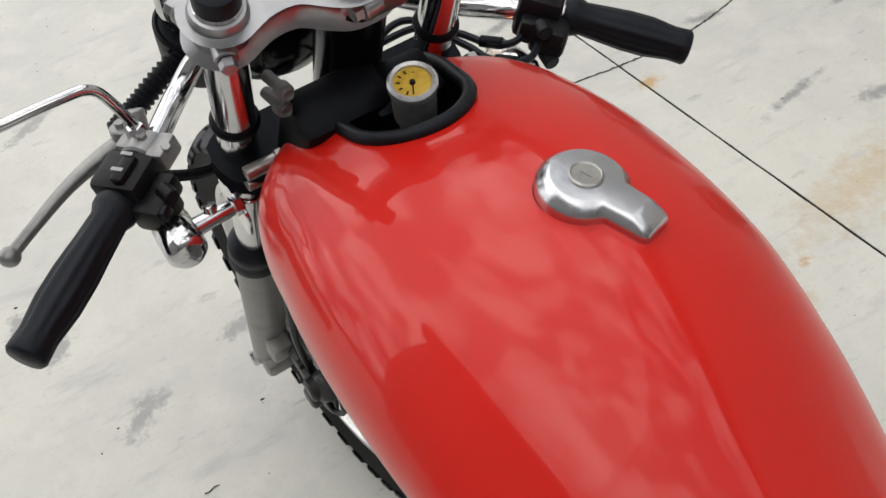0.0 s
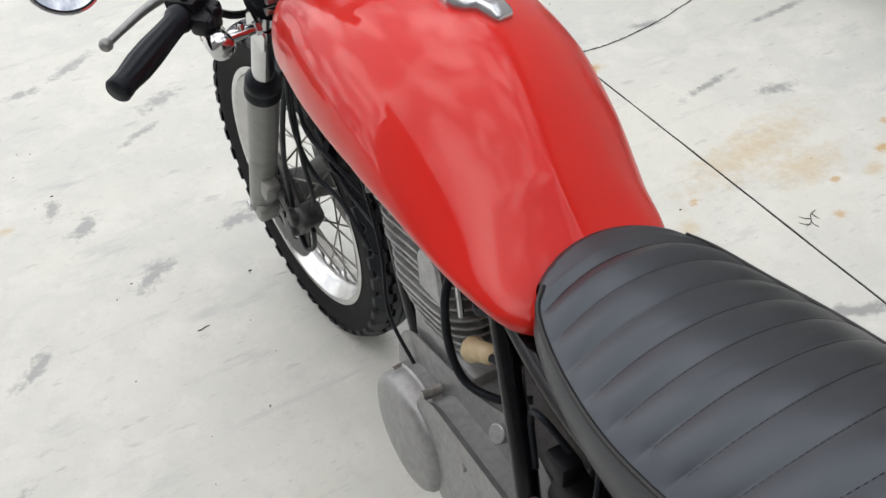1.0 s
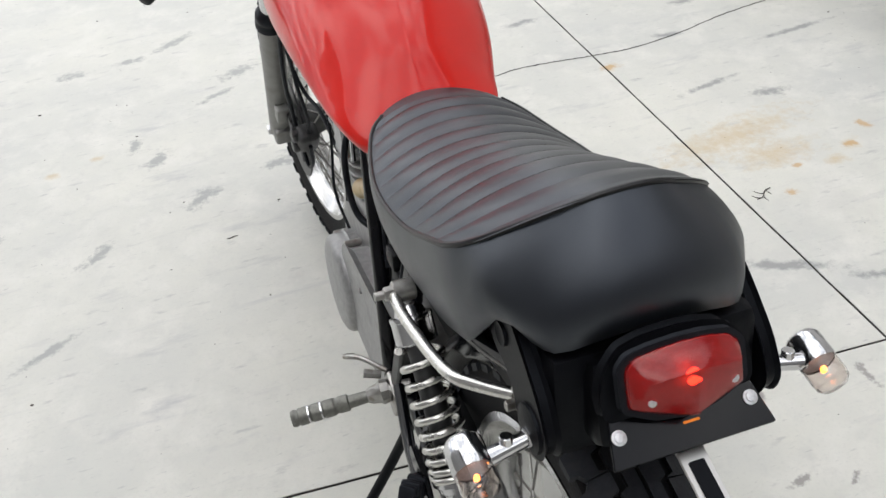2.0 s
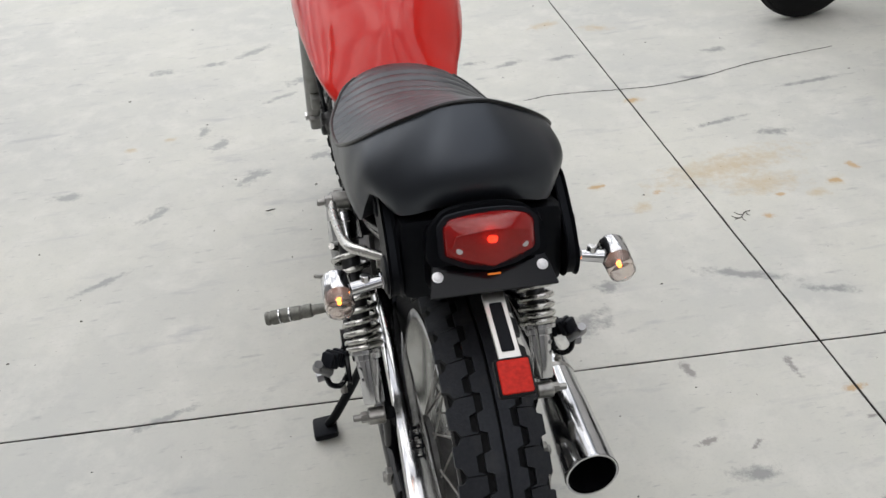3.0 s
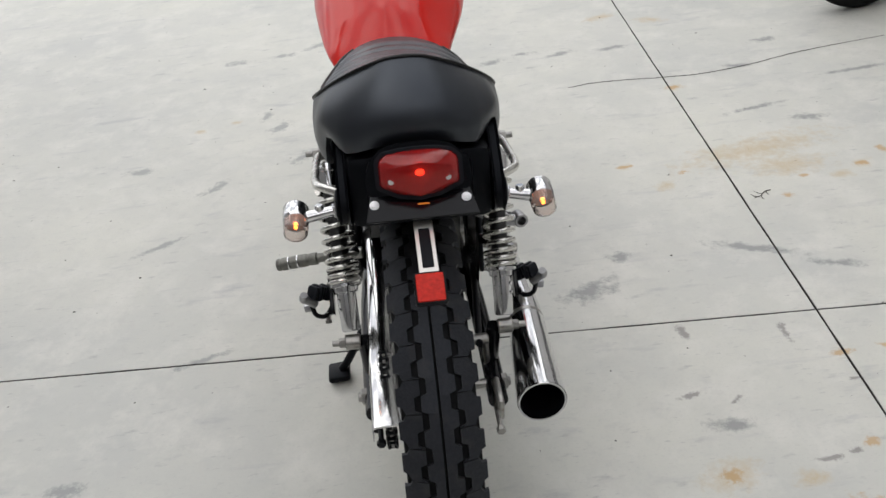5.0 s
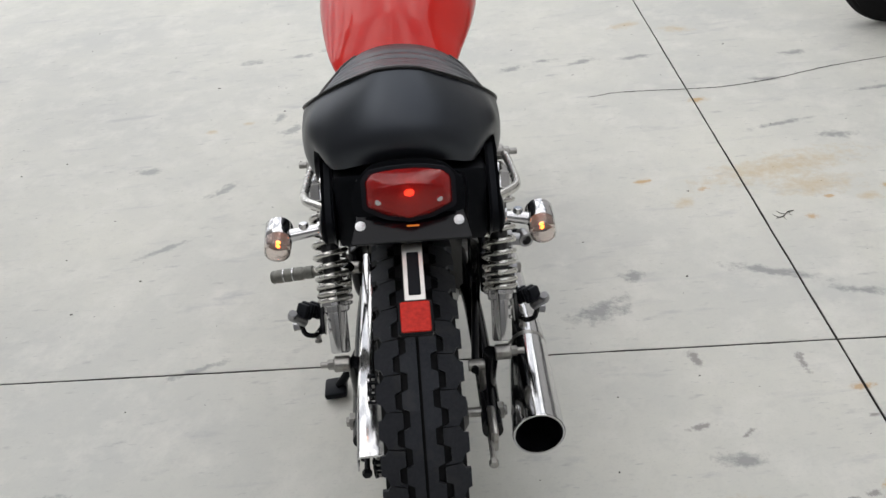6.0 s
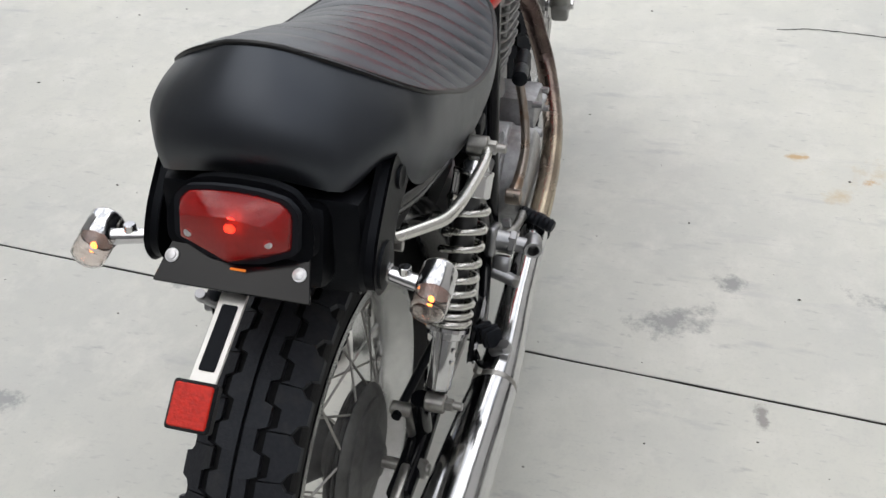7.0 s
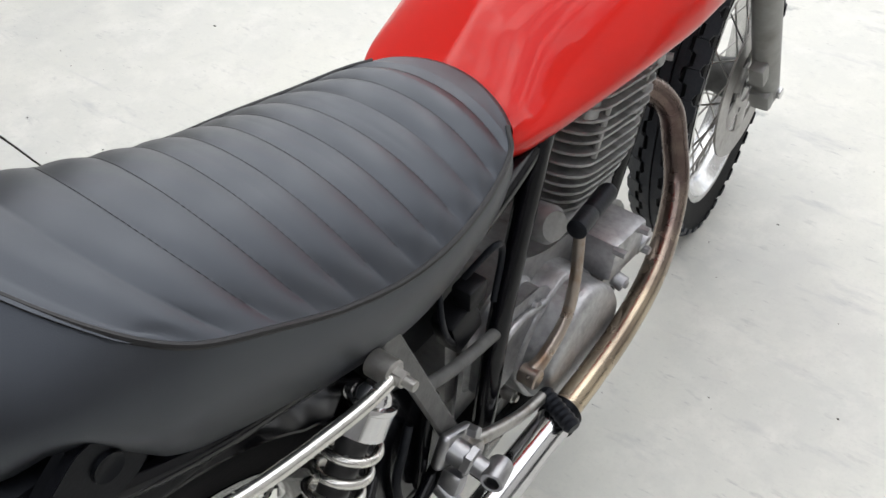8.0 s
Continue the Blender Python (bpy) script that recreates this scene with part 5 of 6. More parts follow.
CABLES = [
    ("loom_branch", 0.0042, [F(-0.05, -0.045, 0.62), F(-0.092, -0.06, 0.55), F(-0.095, -0.09, 0.40), F(-0.075, -0.13, 0.30), (-0.06, 1.08, 0.50), (-0.05, 1.0, 0.45)], GRIP),
    ("loom_branch", 0.0035, [F(-0.02, -0.05, 0.62), F(-0.078, -0.075, 0.50), F(-0.088, -0.115, 0.42), (-0.085, 1.02, 0.62), (-0.06, 0.95, 0.58)], GRIP),
    ("brake_hose", 0.0048, [F(-0.06, -0.05, 0.60), F(-0.095, -0.062, 0.45), F(-0.10, -0.075, 0.28), F(-0.085, -0.085, 0.12), F(-0.075, -0.10, 0.03), F(-0.07, -0.128, 0.0), F(-0.066, -0.146, 0.04), F(-0.068, -0.14, 0.10)], GRIP),
    ("speedometer_cable", 0.0042, [F(-0.03, -0.03, 0.62), F(-0.085, -0.055, 0.50), F(-0.088, -0.11, 0.34), F(-0.07, -0.135, 0.2), F(-0.062, -0.10, 0.06), F(-0.05, -0.02, 0.02)], GRIP),
    ("clutch_cable", 0.0029, [bar_pt(-1, (-0.09, 1.262, 0.90)), (-0.02, 1.25, 0.90), (0.0, 1.16, 0.86), (-0.05, 1.09, 0.78), (-0.075, 0.95, 0.66), (-0.085, 0.87, 0.56), (-0.098, 0.83, 0.47), (-0.090, 0.77, 0.41)], GRIP),
    ("throttle_cable", 0.0038, [(0.205, 1.10, 0.862), (0.183, 1.078, 0.860), (0.165, 1.066, 0.859), (0.148, 1.068, 0.860), (0.133, 1.088, 0.861), (0.125, 1.125, 0.865), (0.10, 1.165, 0.875), (0.04, 1.17, 0.87)], GRIP),
    ("throttle_cable", 0.0038, [(0.200, 1.115, 0.866), (0.180, 1.098, 0.866), (0.163, 1.092, 0.865), (0.145, 1.104, 0.865), (0.130, 1.140, 0.868), (0.09, 1.18, 0.88), (0.03, 1.16, 0.87)], GRIP),
    ("wiring_loom", 0.006, [bar_pt(-1, (-0.20, 1.14, 0.85)), (-0.14, 1.19, 0.80), (-0.06, 1.21, 0.80), (0.0, 1.14, 0.82), (-0.02, 1.02, 0.80)], SATIN),
    ("vent_hose", 0.0045, [(-0.075, 1.05, 0.80), (-0.082, 1.08, 0.66), (-0.06, 1.05, 0.55), (-0.05, 0.96, 0.52)], GRIP),
]
for name, r, pts, mat in CABLES:
    bm = bmesh.new()
    hose(bm, pts, r, seg=8, steps=8)
    part(name, bm, mat, bike, "thin black cable")
for pts in ([(0.150, 1.067, 0.860), (0.136, 1.083, 0.861)], [(0.155, 1.097, 0.865), (0.140, 1.115, 0.866)]):
    bm = bmesh.new()
    rod(bm, pts[0], pts[1], 0.0062, seg=10)
    part("cable_adjuster", bm, SATIN, bike, "black cable adjuster sleeve")

# ---- frame ----
def tube_part(name, pts, r, mat=BLACK, label="", parent=bike, seg=14, steps=6, smooth=True):
    bm = bmesh.new()
    hose(bm, pts, r, seg=seg, steps=steps, smooth=smooth)
    return part(name, bm, mat, parent, label)


tube_part("spine_tube", [(0, 1.10, 0.86), (0, 0.95, 0.84), (0, 0.70, 0.79), (0, 0.52, 0.70)], 0.032, label="black main frame tube that holds the oil")
tube_part("down_tube", [(0, 1.12, 0.80), (0, 1.05, 0.60), (0, 0.98, 0.40), (0, 0.92, 0.26)], 0.019, label="black front down tube")
for s in (-1, 1):
    tube_part("seat_tube", [(s * 0.092, 0.540, 0.735), (s * 0.104, 0.485, 0.62), (s * 0.114, 0.440, 0.52), (s * 0.122, 0.408, 0.40), (s * 0.115, 0.405, 0.31), (s * 0.095, 0.47, 0.25)], 0.0145, label="black upright frame tube beside the engine")
    tube_part("top_rail", [(s * 0.085, 0.56, 0.725), (s * 0.105, 0.40, 0.705), (s * 0.115, 0.22, 0.715), (s * 0.115, 0.05, 0.752), (s * 0.105, -0.06, 0.79)], 0.0125, label="black seat rail")
    bm = bmesh.new()
    sa, sb = Vector((s * 0.130, 0.222, 0.716)), Vector((s * 0.138, 0.330, 0.428))
    plate(bm, rounded([(0, -0.0125), ((sb - sa).length, -0.0125), ((sb - sa).length, 0.0125), (0, 0.0125)], 0.010, 4), 0.008, axes(sb - sa, (0, 0.94, 0.35), sa), 0.0025)
    part("rear_stay", bm, DRUM, bike, "grey-black flat stay")
    tube_part("rear_stay", [(s * 0.116, 0.437, 0.518), (s * 0.124, 0.34, 0.552), (s * 0.126, 0.285, 0.576)], 0.0078, mat=DRUM, label="black diagonal frame stay")
    tube_part("rear_stay", [(s * 0.140, 0.30, 0.455), (s * 0.155, 0.21, 0.435), (s * 0.168, 0.125, 0.46)], 0.0085, label="black peg stay")
    tube_part("lower_rail", [(s * 0.03, 0.93, 0.255), (s * 0.085, 0.80, 0.235), (s * 0.095, 0.47, 0.25)], 0.013, label="black lower frame rail")
    tube_part("swing_arm", [(s * 0.09, 0.47, 0.345), (s * 0.105, 0.25, 0.345), (s * 0.108, 0.02, 0.338), (s * 0.106, -0.08, 0.34)], 0.0175, label="black swinging arm tube")
    bm = bmesh.new()
    block(bm, (s * 0.106, -0.045, 0.33), (0.014, 0.07, 0.042), None, 0.005)
    rod(bm, (s * 0.10, -0.065, 0.33), (s * 0.10, -0.125, 0.325), 0.0045, seg=8)
    rod(bm, (s * 0.10, -0.115, 0.326), (s * 0.10, -0.125, 0.325), 0.008, seg=6)
    part("chain_adjuster", bm, STEEL if s > 0 else SATIN, bike, "axle plate with chain adjuster bolt").location = REAR
bm = bmesh.new()
rod(bm, (-0.135, 0, 0.328), (0.135, 0, 0.328), 0.0085, seg=14)
for s in (-1, 1):
    rod(bm, (s * 0.112, 0, 0.328), (s * 0.13, 0, 0.328), 0.0145, seg=6)
part("rear_axle", bm, STEEL, bike, "steel rear axle with large nuts").location = REAR

# invented black sheet that hides bright ground between the frame tubes
bm = bmesh.new()
plate(bm, rounded([(0.185, 0.640), (0.300, 0.560), (0.345, 0.440), (0.330, 0.370), (0.225, 0.375), (0.190, 0.470)], 0.02, 4), 0.005, axes((0, 1, 0), (0, 0, 1), (0.112, 0, 0)), 0.0015)
part("gap_plate", bm, BLACK, bike, "black plate added to darken the gap between the frame tubes")
tube_part("brake_hose", [(0.120, 0.262, 0.530), (0.124, 0.245, 0.500), (0.122, 0.235, 0.455), (0.124, 0.240, 0.400)], 0.0055, GRIP, "black rubber hose")
tube_part("rear_stay", [(0.122, 0.300, 0.545), (0.123, 0.285, 0.480), (0.122, 0.275, 0.400)], 0.008, label="black upright frame stay")

# ---- rear brake drum, sprocket, chain ----
RX = 0.005
bm = bmesh.new()
lathe(bm, (RX + 0.012, 0, 0.328), (1, 0, 0), [(0, 0.06), (0.002, 0.096), (0.008, 0.102), (0.011, 0.098), (0.014, 0.102), (0.017, 0.098), (0.020, 0.102), (0.024, 0.100), (0.028, 0.094), (0.031, 0.078), (0.034, 0.05), (0.045, 0.03), (0.052, 0.02)], 56)
drum = part("brake_drum", bm, DRUM, rear_wheel, "finned dusty grey rear brake drum")
drum.location = REAR
bm = bmesh.new()
rod(bm, (RX + 0.07, 0.035, 0.40), (RX + 0.098, 0.035, 0.40), 0.010, seg=14)
hose(bm, [(RX + 0.092, 0.035, 0.40), (RX + 0.094, 0.04, 0.36), (RX + 0.096, 0.05, 0.27)], 0.006, seg=10)
part("brake_arm", bm, STEEL, rear_wheel, "steel rear brake arm").location = REAR
tube_part("brake_rod", [(0.103, 0.05, 0.27), (0.115, 0.25, 0.29), (0.125, 0.44, 0.31)], 0.003, STEEL, "thin steel brake rod")
tube_part("torque_arm", [(0.085, -0.01, 0.41), (0.10, 0.16, 0.40), (0.112, 0.30, 0.375)], 0.0065, SATIN, "black brake torque arm")

SX = -0.083
bm = bmesh.new()
teeth = 42
outline = []
for k in range(teeth):
    for da, r in ((0.0, 0.088), (0.3, 0.088), (0.45, 0.0945), (0.6, 0.0945), (0.8, 0.088)):
        a = 2 * math.pi * (k + da) / teeth
        outline.append((r * math.cos(a), r * math.sin(a)))
plate(bm, outline, 0.005, Matrix.Translation((SX, 0, 0.328)) @ Matrix.Rotation(radians(90), 4, "Y"), 0.0004)
part("sprocket", bm, STEEL, rear_wheel, "toothed steel rear sprocket").location = REAR
# chain links round sprocket and along both runs
link_pts = []
PITCH = 0.01588
run = 0.47
for k in range(int(run / PITCH)):
    y = run - k * PITCH
    link_pts.append(Vector((SX, y, 0.328 + 0.0905 - 0.055 * y / run)))
arc = int(math.pi * 0.0905 / PITCH)
for k in range(arc + 1):
    a = math.pi / 2 + math.pi * k / arc
    link_pts.append(Vector((SX, 0.0905 * math.cos(a), 0.328 + 0.0905 * math.sin(a))))
for k in range(1, int(run / PITCH)):
    y = k * PITCH
    link_pts.append(Vector((SX, y, 0.328 - 0.0905 + 0.055 * y / run)))
bm = bmesh.new()
for i, (a, b) in enumerate(zip(link_pts, link_pts[1:])):
    w = 0.0055 if i % 2 else 0.0075
    for s in (-1, 1):
        d = b - a
        block(bm, (a + b) / 2 + Vector((s * w, 0, 0)), (0.0018, d.length + 0.008, 0.011), axes((1, 0, 0), d, (0, 0, 0)).to_3x3(), 0.0008, 1)
    rod(bm, a - Vector((0.0095, 0, 0)), a + Vector((0.0095, 0, 0)), 0.0042, seg=8)
tagged(part("chain", bm, SATIN, bike, "oily dark drive chain"), kind="stuff").location = REAR
bm = bmesh.new()
cg = [(-0.083, 0.30, 0.462), (-0.085, 0.15, 0.452), (-0.088, 0.0, 0.436), (-0.090, -0.08, 0.416), (-0.090, -0.14, 0.391), (-0.090, -0.160, 0.380)]
rings = []
path = smooth_path(cg, 5)
for i, p in enumerate(path):
    k = 1.0 + 0.5 * i / (len(path) - 1)
    rings.append([p + Vector((q[0] * k + 0.006 * (k - 0.85), q[1], q[2])) for q in ((-0.0175, 0, -0.030), (-0.0178, 0, -0.006), (-0.0162, 0, -0.0012), (-0.013, 0, 0.0008), (0.013, 0, 0.0016), (0.0162, 0, -0.0004), (0.0178, 0, -0.006), (0.0178, 0, -0.016), (0.0163, 0, -0.016), (0.0163, 0, -0.006), (0.012, 0, -0.003), (-0.012, 0, -0.003), (-0.0163, 0, -0.006), (-0.0163, 0, -0.030))])
bridge(bm, rings, True, (True, True))
part("chain_guard", bm, CHROME, bike, "long chrome chain guard")

# ---- rear shock absorbers ----
for s in (-1, 1):
    a, b = Vector((s * 0.147, 0.197, 0.708)), Vector((s * 0.134, 0.010, 0.430))
    d = (b - a).normalized()
    L = (b - a).length
    bm = bmesh.new()
    lathe(bm, a + d * 0.028, d, [(-0.012, 0.010), (-0.006, 0.017), (0.001, 0.0195), (0.002, 0.0255), (0.004, 0.0262), (0.007, 0.0262), (0.008, 0.0254), (0.034, 0.0258), (0.036, 0.024), (0.036, 0.02)], 32)
    shock = part("shock_absorber", bm, CHROME, bike, "chrome twin shock absorber with exposed coil spring")
    bm = bmesh.new()
    n, r0 = 9.0, 0.0252
    u, v = frame_of(d)
    pts = []
    lo, hi = 0.068, L * 0.685
    for k in range(int(n * 26) + 1):
        t = k / (n * 26)
        ang = 2 * math.pi * n * t
        pts.append(a + d * (lo + (hi - lo) * (1.32 * t - 0.32 * t ** 2.6)) + (u * math.cos(ang) + v * math.sin(ang)) * r0)
    hose(bm, pts, 0.0049, seg=10, smooth=False)
    part("spring", bm, RAIL, shock, "chrome coil spring")
    # chrome tube in dark metal: dark reflections between coils put into its colour
    bm = bmesh.new()
    rod(bm, a + d * 0.06, a + d * (L * 0.75), 0.0150, seg=24)
    part("damper_tube", bm, BRAKE, shock, "damper tube inside the spring, coloured dark for its reflections")
    bm = bmesh.new()
    lathe(bm, a + d * (L * 0.69), d, [(0, 0.018), (0.001, 0.0282), (0.006, 0.0282), (0.008, 0.0225), (0.016, 0.0215), (0.018, 0.0170), (L * 0.245, 0.0165), (L * 0.255, 0.014)], 32)
    for k in range(3):
        rod(bm, a + d * (L * 0.72 + 0.016 * k) + Vector((s * 0.0125, -0.010, 0.002)), a + d * (L * 0.72 + 0.016 * k) + Vector((s * 0.0152, -0.0122, 0.002)), 0.0042 - 0.0004 * k, seg=10)
    part("shock_body", bm, CHROME, shock, "chrome lower damper body with adjuster holes")
    for p, w in ((a, 0.022), (b, 0.022)):
        bm = bmesh.new()
        rod(bm, p - Vector((w * 0.6, 0, 0)), p + Vector((w * 0.6, 0, 0)), 0.0135, seg=20)
        rod(bm, p + Vector((s * 0.010, 0, 0)), p + Vector((s * 0.024, 0, 0)), 0.0088, seg=6)
        rod(bm, p + Vector((s * 0.02, 0, 0)), p + Vector((s * 0.036, 0, 0)), 0.0055, seg=12)
        part("shock_eye", bm, STEEL, shock, "steel mounting eye with acorn nut")
    bm = bmesh.new()
    hose(bm, [(s * 0.106, 0.03, 0.345), (s * 0.110, 0.02, 0.385), (s * 0.114, 0.010, 0.432)], [0.017, 0.014, 0.013], seg=14, steps=6)
    part("shock_lug", bm, BLACK, shock, "black lug on the swinging arm that holds the shock absorber")
    # grab rail
    bm = bmesh.new()
    hose(bm, [(s * 0.160, 0.198, 0.706), (s * 0.163, 0.15, 0.713), (s * 0.162, 0.08, 0.727), (s * 0.160, 0.028, 0.740), (s * 0.154, -0.006, 0.748), (s * 0.138, -0.030, 0.753), (s * 0.113, -0.056, 0.756)], 0.0068, seg=14, steps=7)
    rail = part("grab_rail", bm, RAIL, bike, "bent chrome side grab rail")
    bm = bmesh.new()
    plate(bm, rounded([(-0.014, -0.012), (0.012, -0.012), (0.012, 0.012), (-0.014, 0.012)], 0.007), 0.004, axes((0, 1, 0), (0, 0, 1), (s * 0.114, -0.066, 0.757)), 0.001)
    rod(bm, (s * 0.110, -0.068, 0.756), (s * 0.127, -0.068, 0.756), 0.0058, seg=6)
    part("rail_lug", bm, STEEL, rail, "flattened lug with a bolt")

# ---- tail: tray, brackets, mudguard, lamp ----
bm = bmesh.new()
rings = []
for k in range(41):
    a = radians(2 + 103 * k / 40)
    R0 = 0.366 + 0.070 * max(0.0, (k - 24) / 16)
    c = Vector((0, R0 * math.cos(a), 0.328 + R0 * math.sin(a)))
    n = Vector((0, math.cos(a), math.sin(a)))
    row = []
    for j in range(13):
        t = -1 + j / 6
        row.append(c + n * (0.034 * (1 - abs(t) ** 2.6) - 0.034) + Vector((0.090 * t, 0, 0)))
    rings.append(row + [p - n * 0.003 for p in row[::-1]])
bridge(bm, rings, True, (True, True))
part("mudguard", bm, BLACK, bike, "gloss black rear mudguard")
bm = bmesh.new()
block(bm, (0, -0.03, 0.775), (0.21, 0.19, 0.11), Matrix.Rotation(radians(-8), 3, "X"), 0.015)
block(bm, (0, -0.115, 0.79), (0.15, 0.06, 0.09), Matrix.Rotation(radians(-20), 3, "X"), 0.015)
part("tail_tray", bm, SATIN, bike, "black tray under the seat tail")
for s in (-1, 1):
    bm = bmesh.new()
    out = [(-0.026, 0.842), (-0.014, 0.825), (-0.022, 0.802), (-0.052, 0.795), (-0.072, 0.782), (-0.082, 0.756), (-0.104, 0.736), (-0.132, 0.746), (-0.140, 0.772), (-0.118, 0.804), (-0.082, 0.834), (-0.055, 0.854)]
    plate(bm, rounded(out, 0.012, 3), 0.016, axes((0, 1, 0), (0, 0, 1), (s * 0.112, 0, 0)), 0.004)
    lathe(bm, (s * 0.112, -0.110, 0.766), (s, 0, 0), [(0.004, 0.026), (0.011, 0.024), (0.014, 0.014)], 24)
    lathe(bm, (s * 0.112, -0.045, 0.826), (s, 0, 0), [(0.006, 0.013), (0.011, 0.012), (0.009, 0.008)], 18)
    part("tail_bracket", bm, SATIN, bike, "black bracket with rubber boss behind the seat")

TO, TU, TN = Vector((-0.003, -0.150, 0.838)), Vector((0, 0.36, 0.93)), Vector((0, -0.93, 0.36))
TP = axes((1, 0, 0), TU, TO)
bm = bmesh.new()
PP = axes((1, 0, 0), (0, 0.82, 0.57), (-0.004, -0.1725, 0.7935))
PN = PP.to_3x3() @ Vector((0, 0, 1))
plate(bm, rounded([(-0.066, 0.024), (-0.078, -0.026), (0.080, -0.026), (0.069, 0.024)], 0.003, 3), 0.0035, PP, 0.001)
tail_lamp = part("tail_lamp", bm, BLACK, bike, "red faceted tail lamp on a black backing plate")
mount = rounded([(-0.069, -0.034), (-0.0705, -0.012), (-0.063, 0.008), (-0.048, 0.0235), (-0.026, 0.0285), (0.0, 0.0295), (0.026, 0.0285), (0.048, 0.0225), (0.063, 0.007), (0.0695, -0.012), (0.0685, -0.034)], 0.006, 3)
bm = bmesh.new()
plate(bm, mount, 0.016, TP @ Matrix.Translation((0, 0, -0.009)), 0.004)
part("lamp_mount", bm, SATIN, tail_lamp, "black moulded lamp mount")
rim_line = rounded([(-0.055, -0.024), (-0.055, 0.010), (-0.046, 0.0195), (-0.024, 0.0225), (0.0, 0.0235), (0.024, 0.0225), (0.046, 0.0185), (0.056, 0.009), (0.056, -0.025), (0.028, -0.037), (0.0, -0.0412), (-0.028, -0.037)], 0.004, 3)
bm = bmesh.new()
plate(bm, [(x * 1.055, y * 1.07) for x, y in rim_line], 0.009, TP @ Matrix.Translation((0, 0, 0.0045)), 0.0025)
part("gasket", bm, GRIP, tail_lamp, "black rubber lamp gasket")
# lens: a shed-shaped prism with a bent crest, chamfered ends and a V-shaped lower edge
bm = bmesh.new()
for x, y in rim_line:
    bm.verts.new(TP @ Vector((x, y, 0.004)))
    bm.verts.new(TP @ Vector((x * 0.99, y * 0.985, 0.010)))
for x, y, h in ((-0.0440, 0.002, 0.0300), (0.0, 0.0075, 0.0385), (0.0440, 0.001, 0.0300), (-0.0490, -0.0225, 0.0200), (0.0495, -0.0235, 0.0200), (0.0, -0.0385, 0.0260)):
    bm.verts.new(TP @ Vector((x, y, h)))
bmesh.ops.convex_hull(bm, input=bm.verts[:])
bmesh.ops.delete(bm, geom=[v for v in bm.verts if not v.link_faces], context="VERTS")
bmesh.ops.dissolve_limit(bm, angle_limit=radians(3), verts=bm.verts[:], edges=bm.edges[:])
bmesh.ops.bevel(bm, geom=[e for e in bm.edges if e.calc_face_angle(0) > radians(14)], offset=0.0011, segments=2, affect="EDGES", profile=0.5)
lens = part("lens", bm, RED_LENS, tail_lamp, "translucent red faceted lens", 20)
lens.visible_shadow = False
bm = bmesh.new()
bmesh.ops.create_uvsphere(bm, u_segments=14, v_segments=10, radius=0.0036, matrix=Matrix.Translation(TP @ Vector((0.001, -0.006, 0.0185))) @ TP.to_3x3().to_4x4() @ Matrix.Diagonal((1.5, 1.2, 0.8, 1)))
part("bulb", bm, RED_GLOW, tail_lamp, "lit tail lamp bulb")
bm = bmesh.new()
plate(bm, [(x * 0.93, y * 0.93) for x, y in rim_line], 0.002, TP @ Matrix.Translation((0, 0, 0.0100)), 0.0)
part("lamp_reflector", bm, LAMP_BACK, tail_lamp, "ribbed inner reflector behind the red lens")
# amber lamp glow mirrored in the gloss plate, put in as an emissive strip
bm = bmesh.new()
block(bm, PP @ Vector((0.004, -0.004, 0.0022)), (0.016, 0.0024, 0.002), PP.to_3x3(), 0.0008)
part("plate_glow", bm, YELLOW_GLOW, tail_lamp, "small emissive strip for the lamp glow mirrored in the plate")
for x in (-0.039, 0.039):
    bm = bmesh.new()
    lathe(bm, TP @ Vector((x, -0.0163, 0.0218)), TN, [(0, 0.0042), (0.0028, 0.0042), (0.0036, 0.0032)], 16)
    part("lens_screw", bm, SCREW, tail_lamp, "rusty lens screw")
for x in (-0.064, 0.064):
    bm = bmesh.new()
    lathe(bm, PP @ Vector((x, 0, 0.001)), PN, [(0, 0.0068), (0.0024, 0.0068), (0.0028, 0.0048), (0.004, 0.0044), (0.0046, 0.002)], 20)
    for q in (0, 1):
        block(bm, PP @ Vector((x, 0, 0.0056)), (0.005, 0.0009, 0.0008), (PP.to_3x3() @ Matrix.Rotation(radians(20 + 90 * q), 3, "Z")), 0)
    part("plate_screw", bm, SCREW, tail_lamp, "bright cross-head screw with washer")

a, b = Vector((-0.003, -0.186, 0.766)), Vector((-0.005, -0.281, 0.731))
d = (b - a).normalized()
HM = axes((1, 0, 0), -d, (a + b) / 2)
bm = bmesh.new()
L2 = (b - a).length / 2 + 0.006
plate(bm, rounded([(-0.0135, -L2), (0.0135, -L2), (0.0135, L2), (-0.0135, L2)], 0.003), 0.003, HM, 0.0008)
hanger = part("reflector_bracket", bm, WORN_CHROME, bike, "worn bright steel strip that carries the reflector")
bm = bmesh.new()
plate(bm, rounded([(-0.0078, -L2 + 0.030), (0.0078, -L2 + 0.030), (0.0078, L2 - 0.016), (-0.0078, L2 - 0.016)], 0.002), 0.002, HM @ Matrix.Translation((0, 0, 0.002)), 0.0005)
part("insert", bm, SATIN, hanger, "dark recessed insert")
RM = axes((1, 0, 0), (0, 0.8, 0.6), (-0.005, -0.291, 0.729))
bm = bmesh.new()
plate(bm, rounded([(-0.0215, -0.0225), (0.0215, -0.0225), (0.0215, 0.0225), (-0.0215, 0.0225)], 0.004), 0.012, RM @ Matrix.Translation((0, 0, -0.003)), 0.002)
refl = part("reflector_housing", bm, PLASTIC, bike, "black housing of the rear reflector")
bm = bmesh.new()
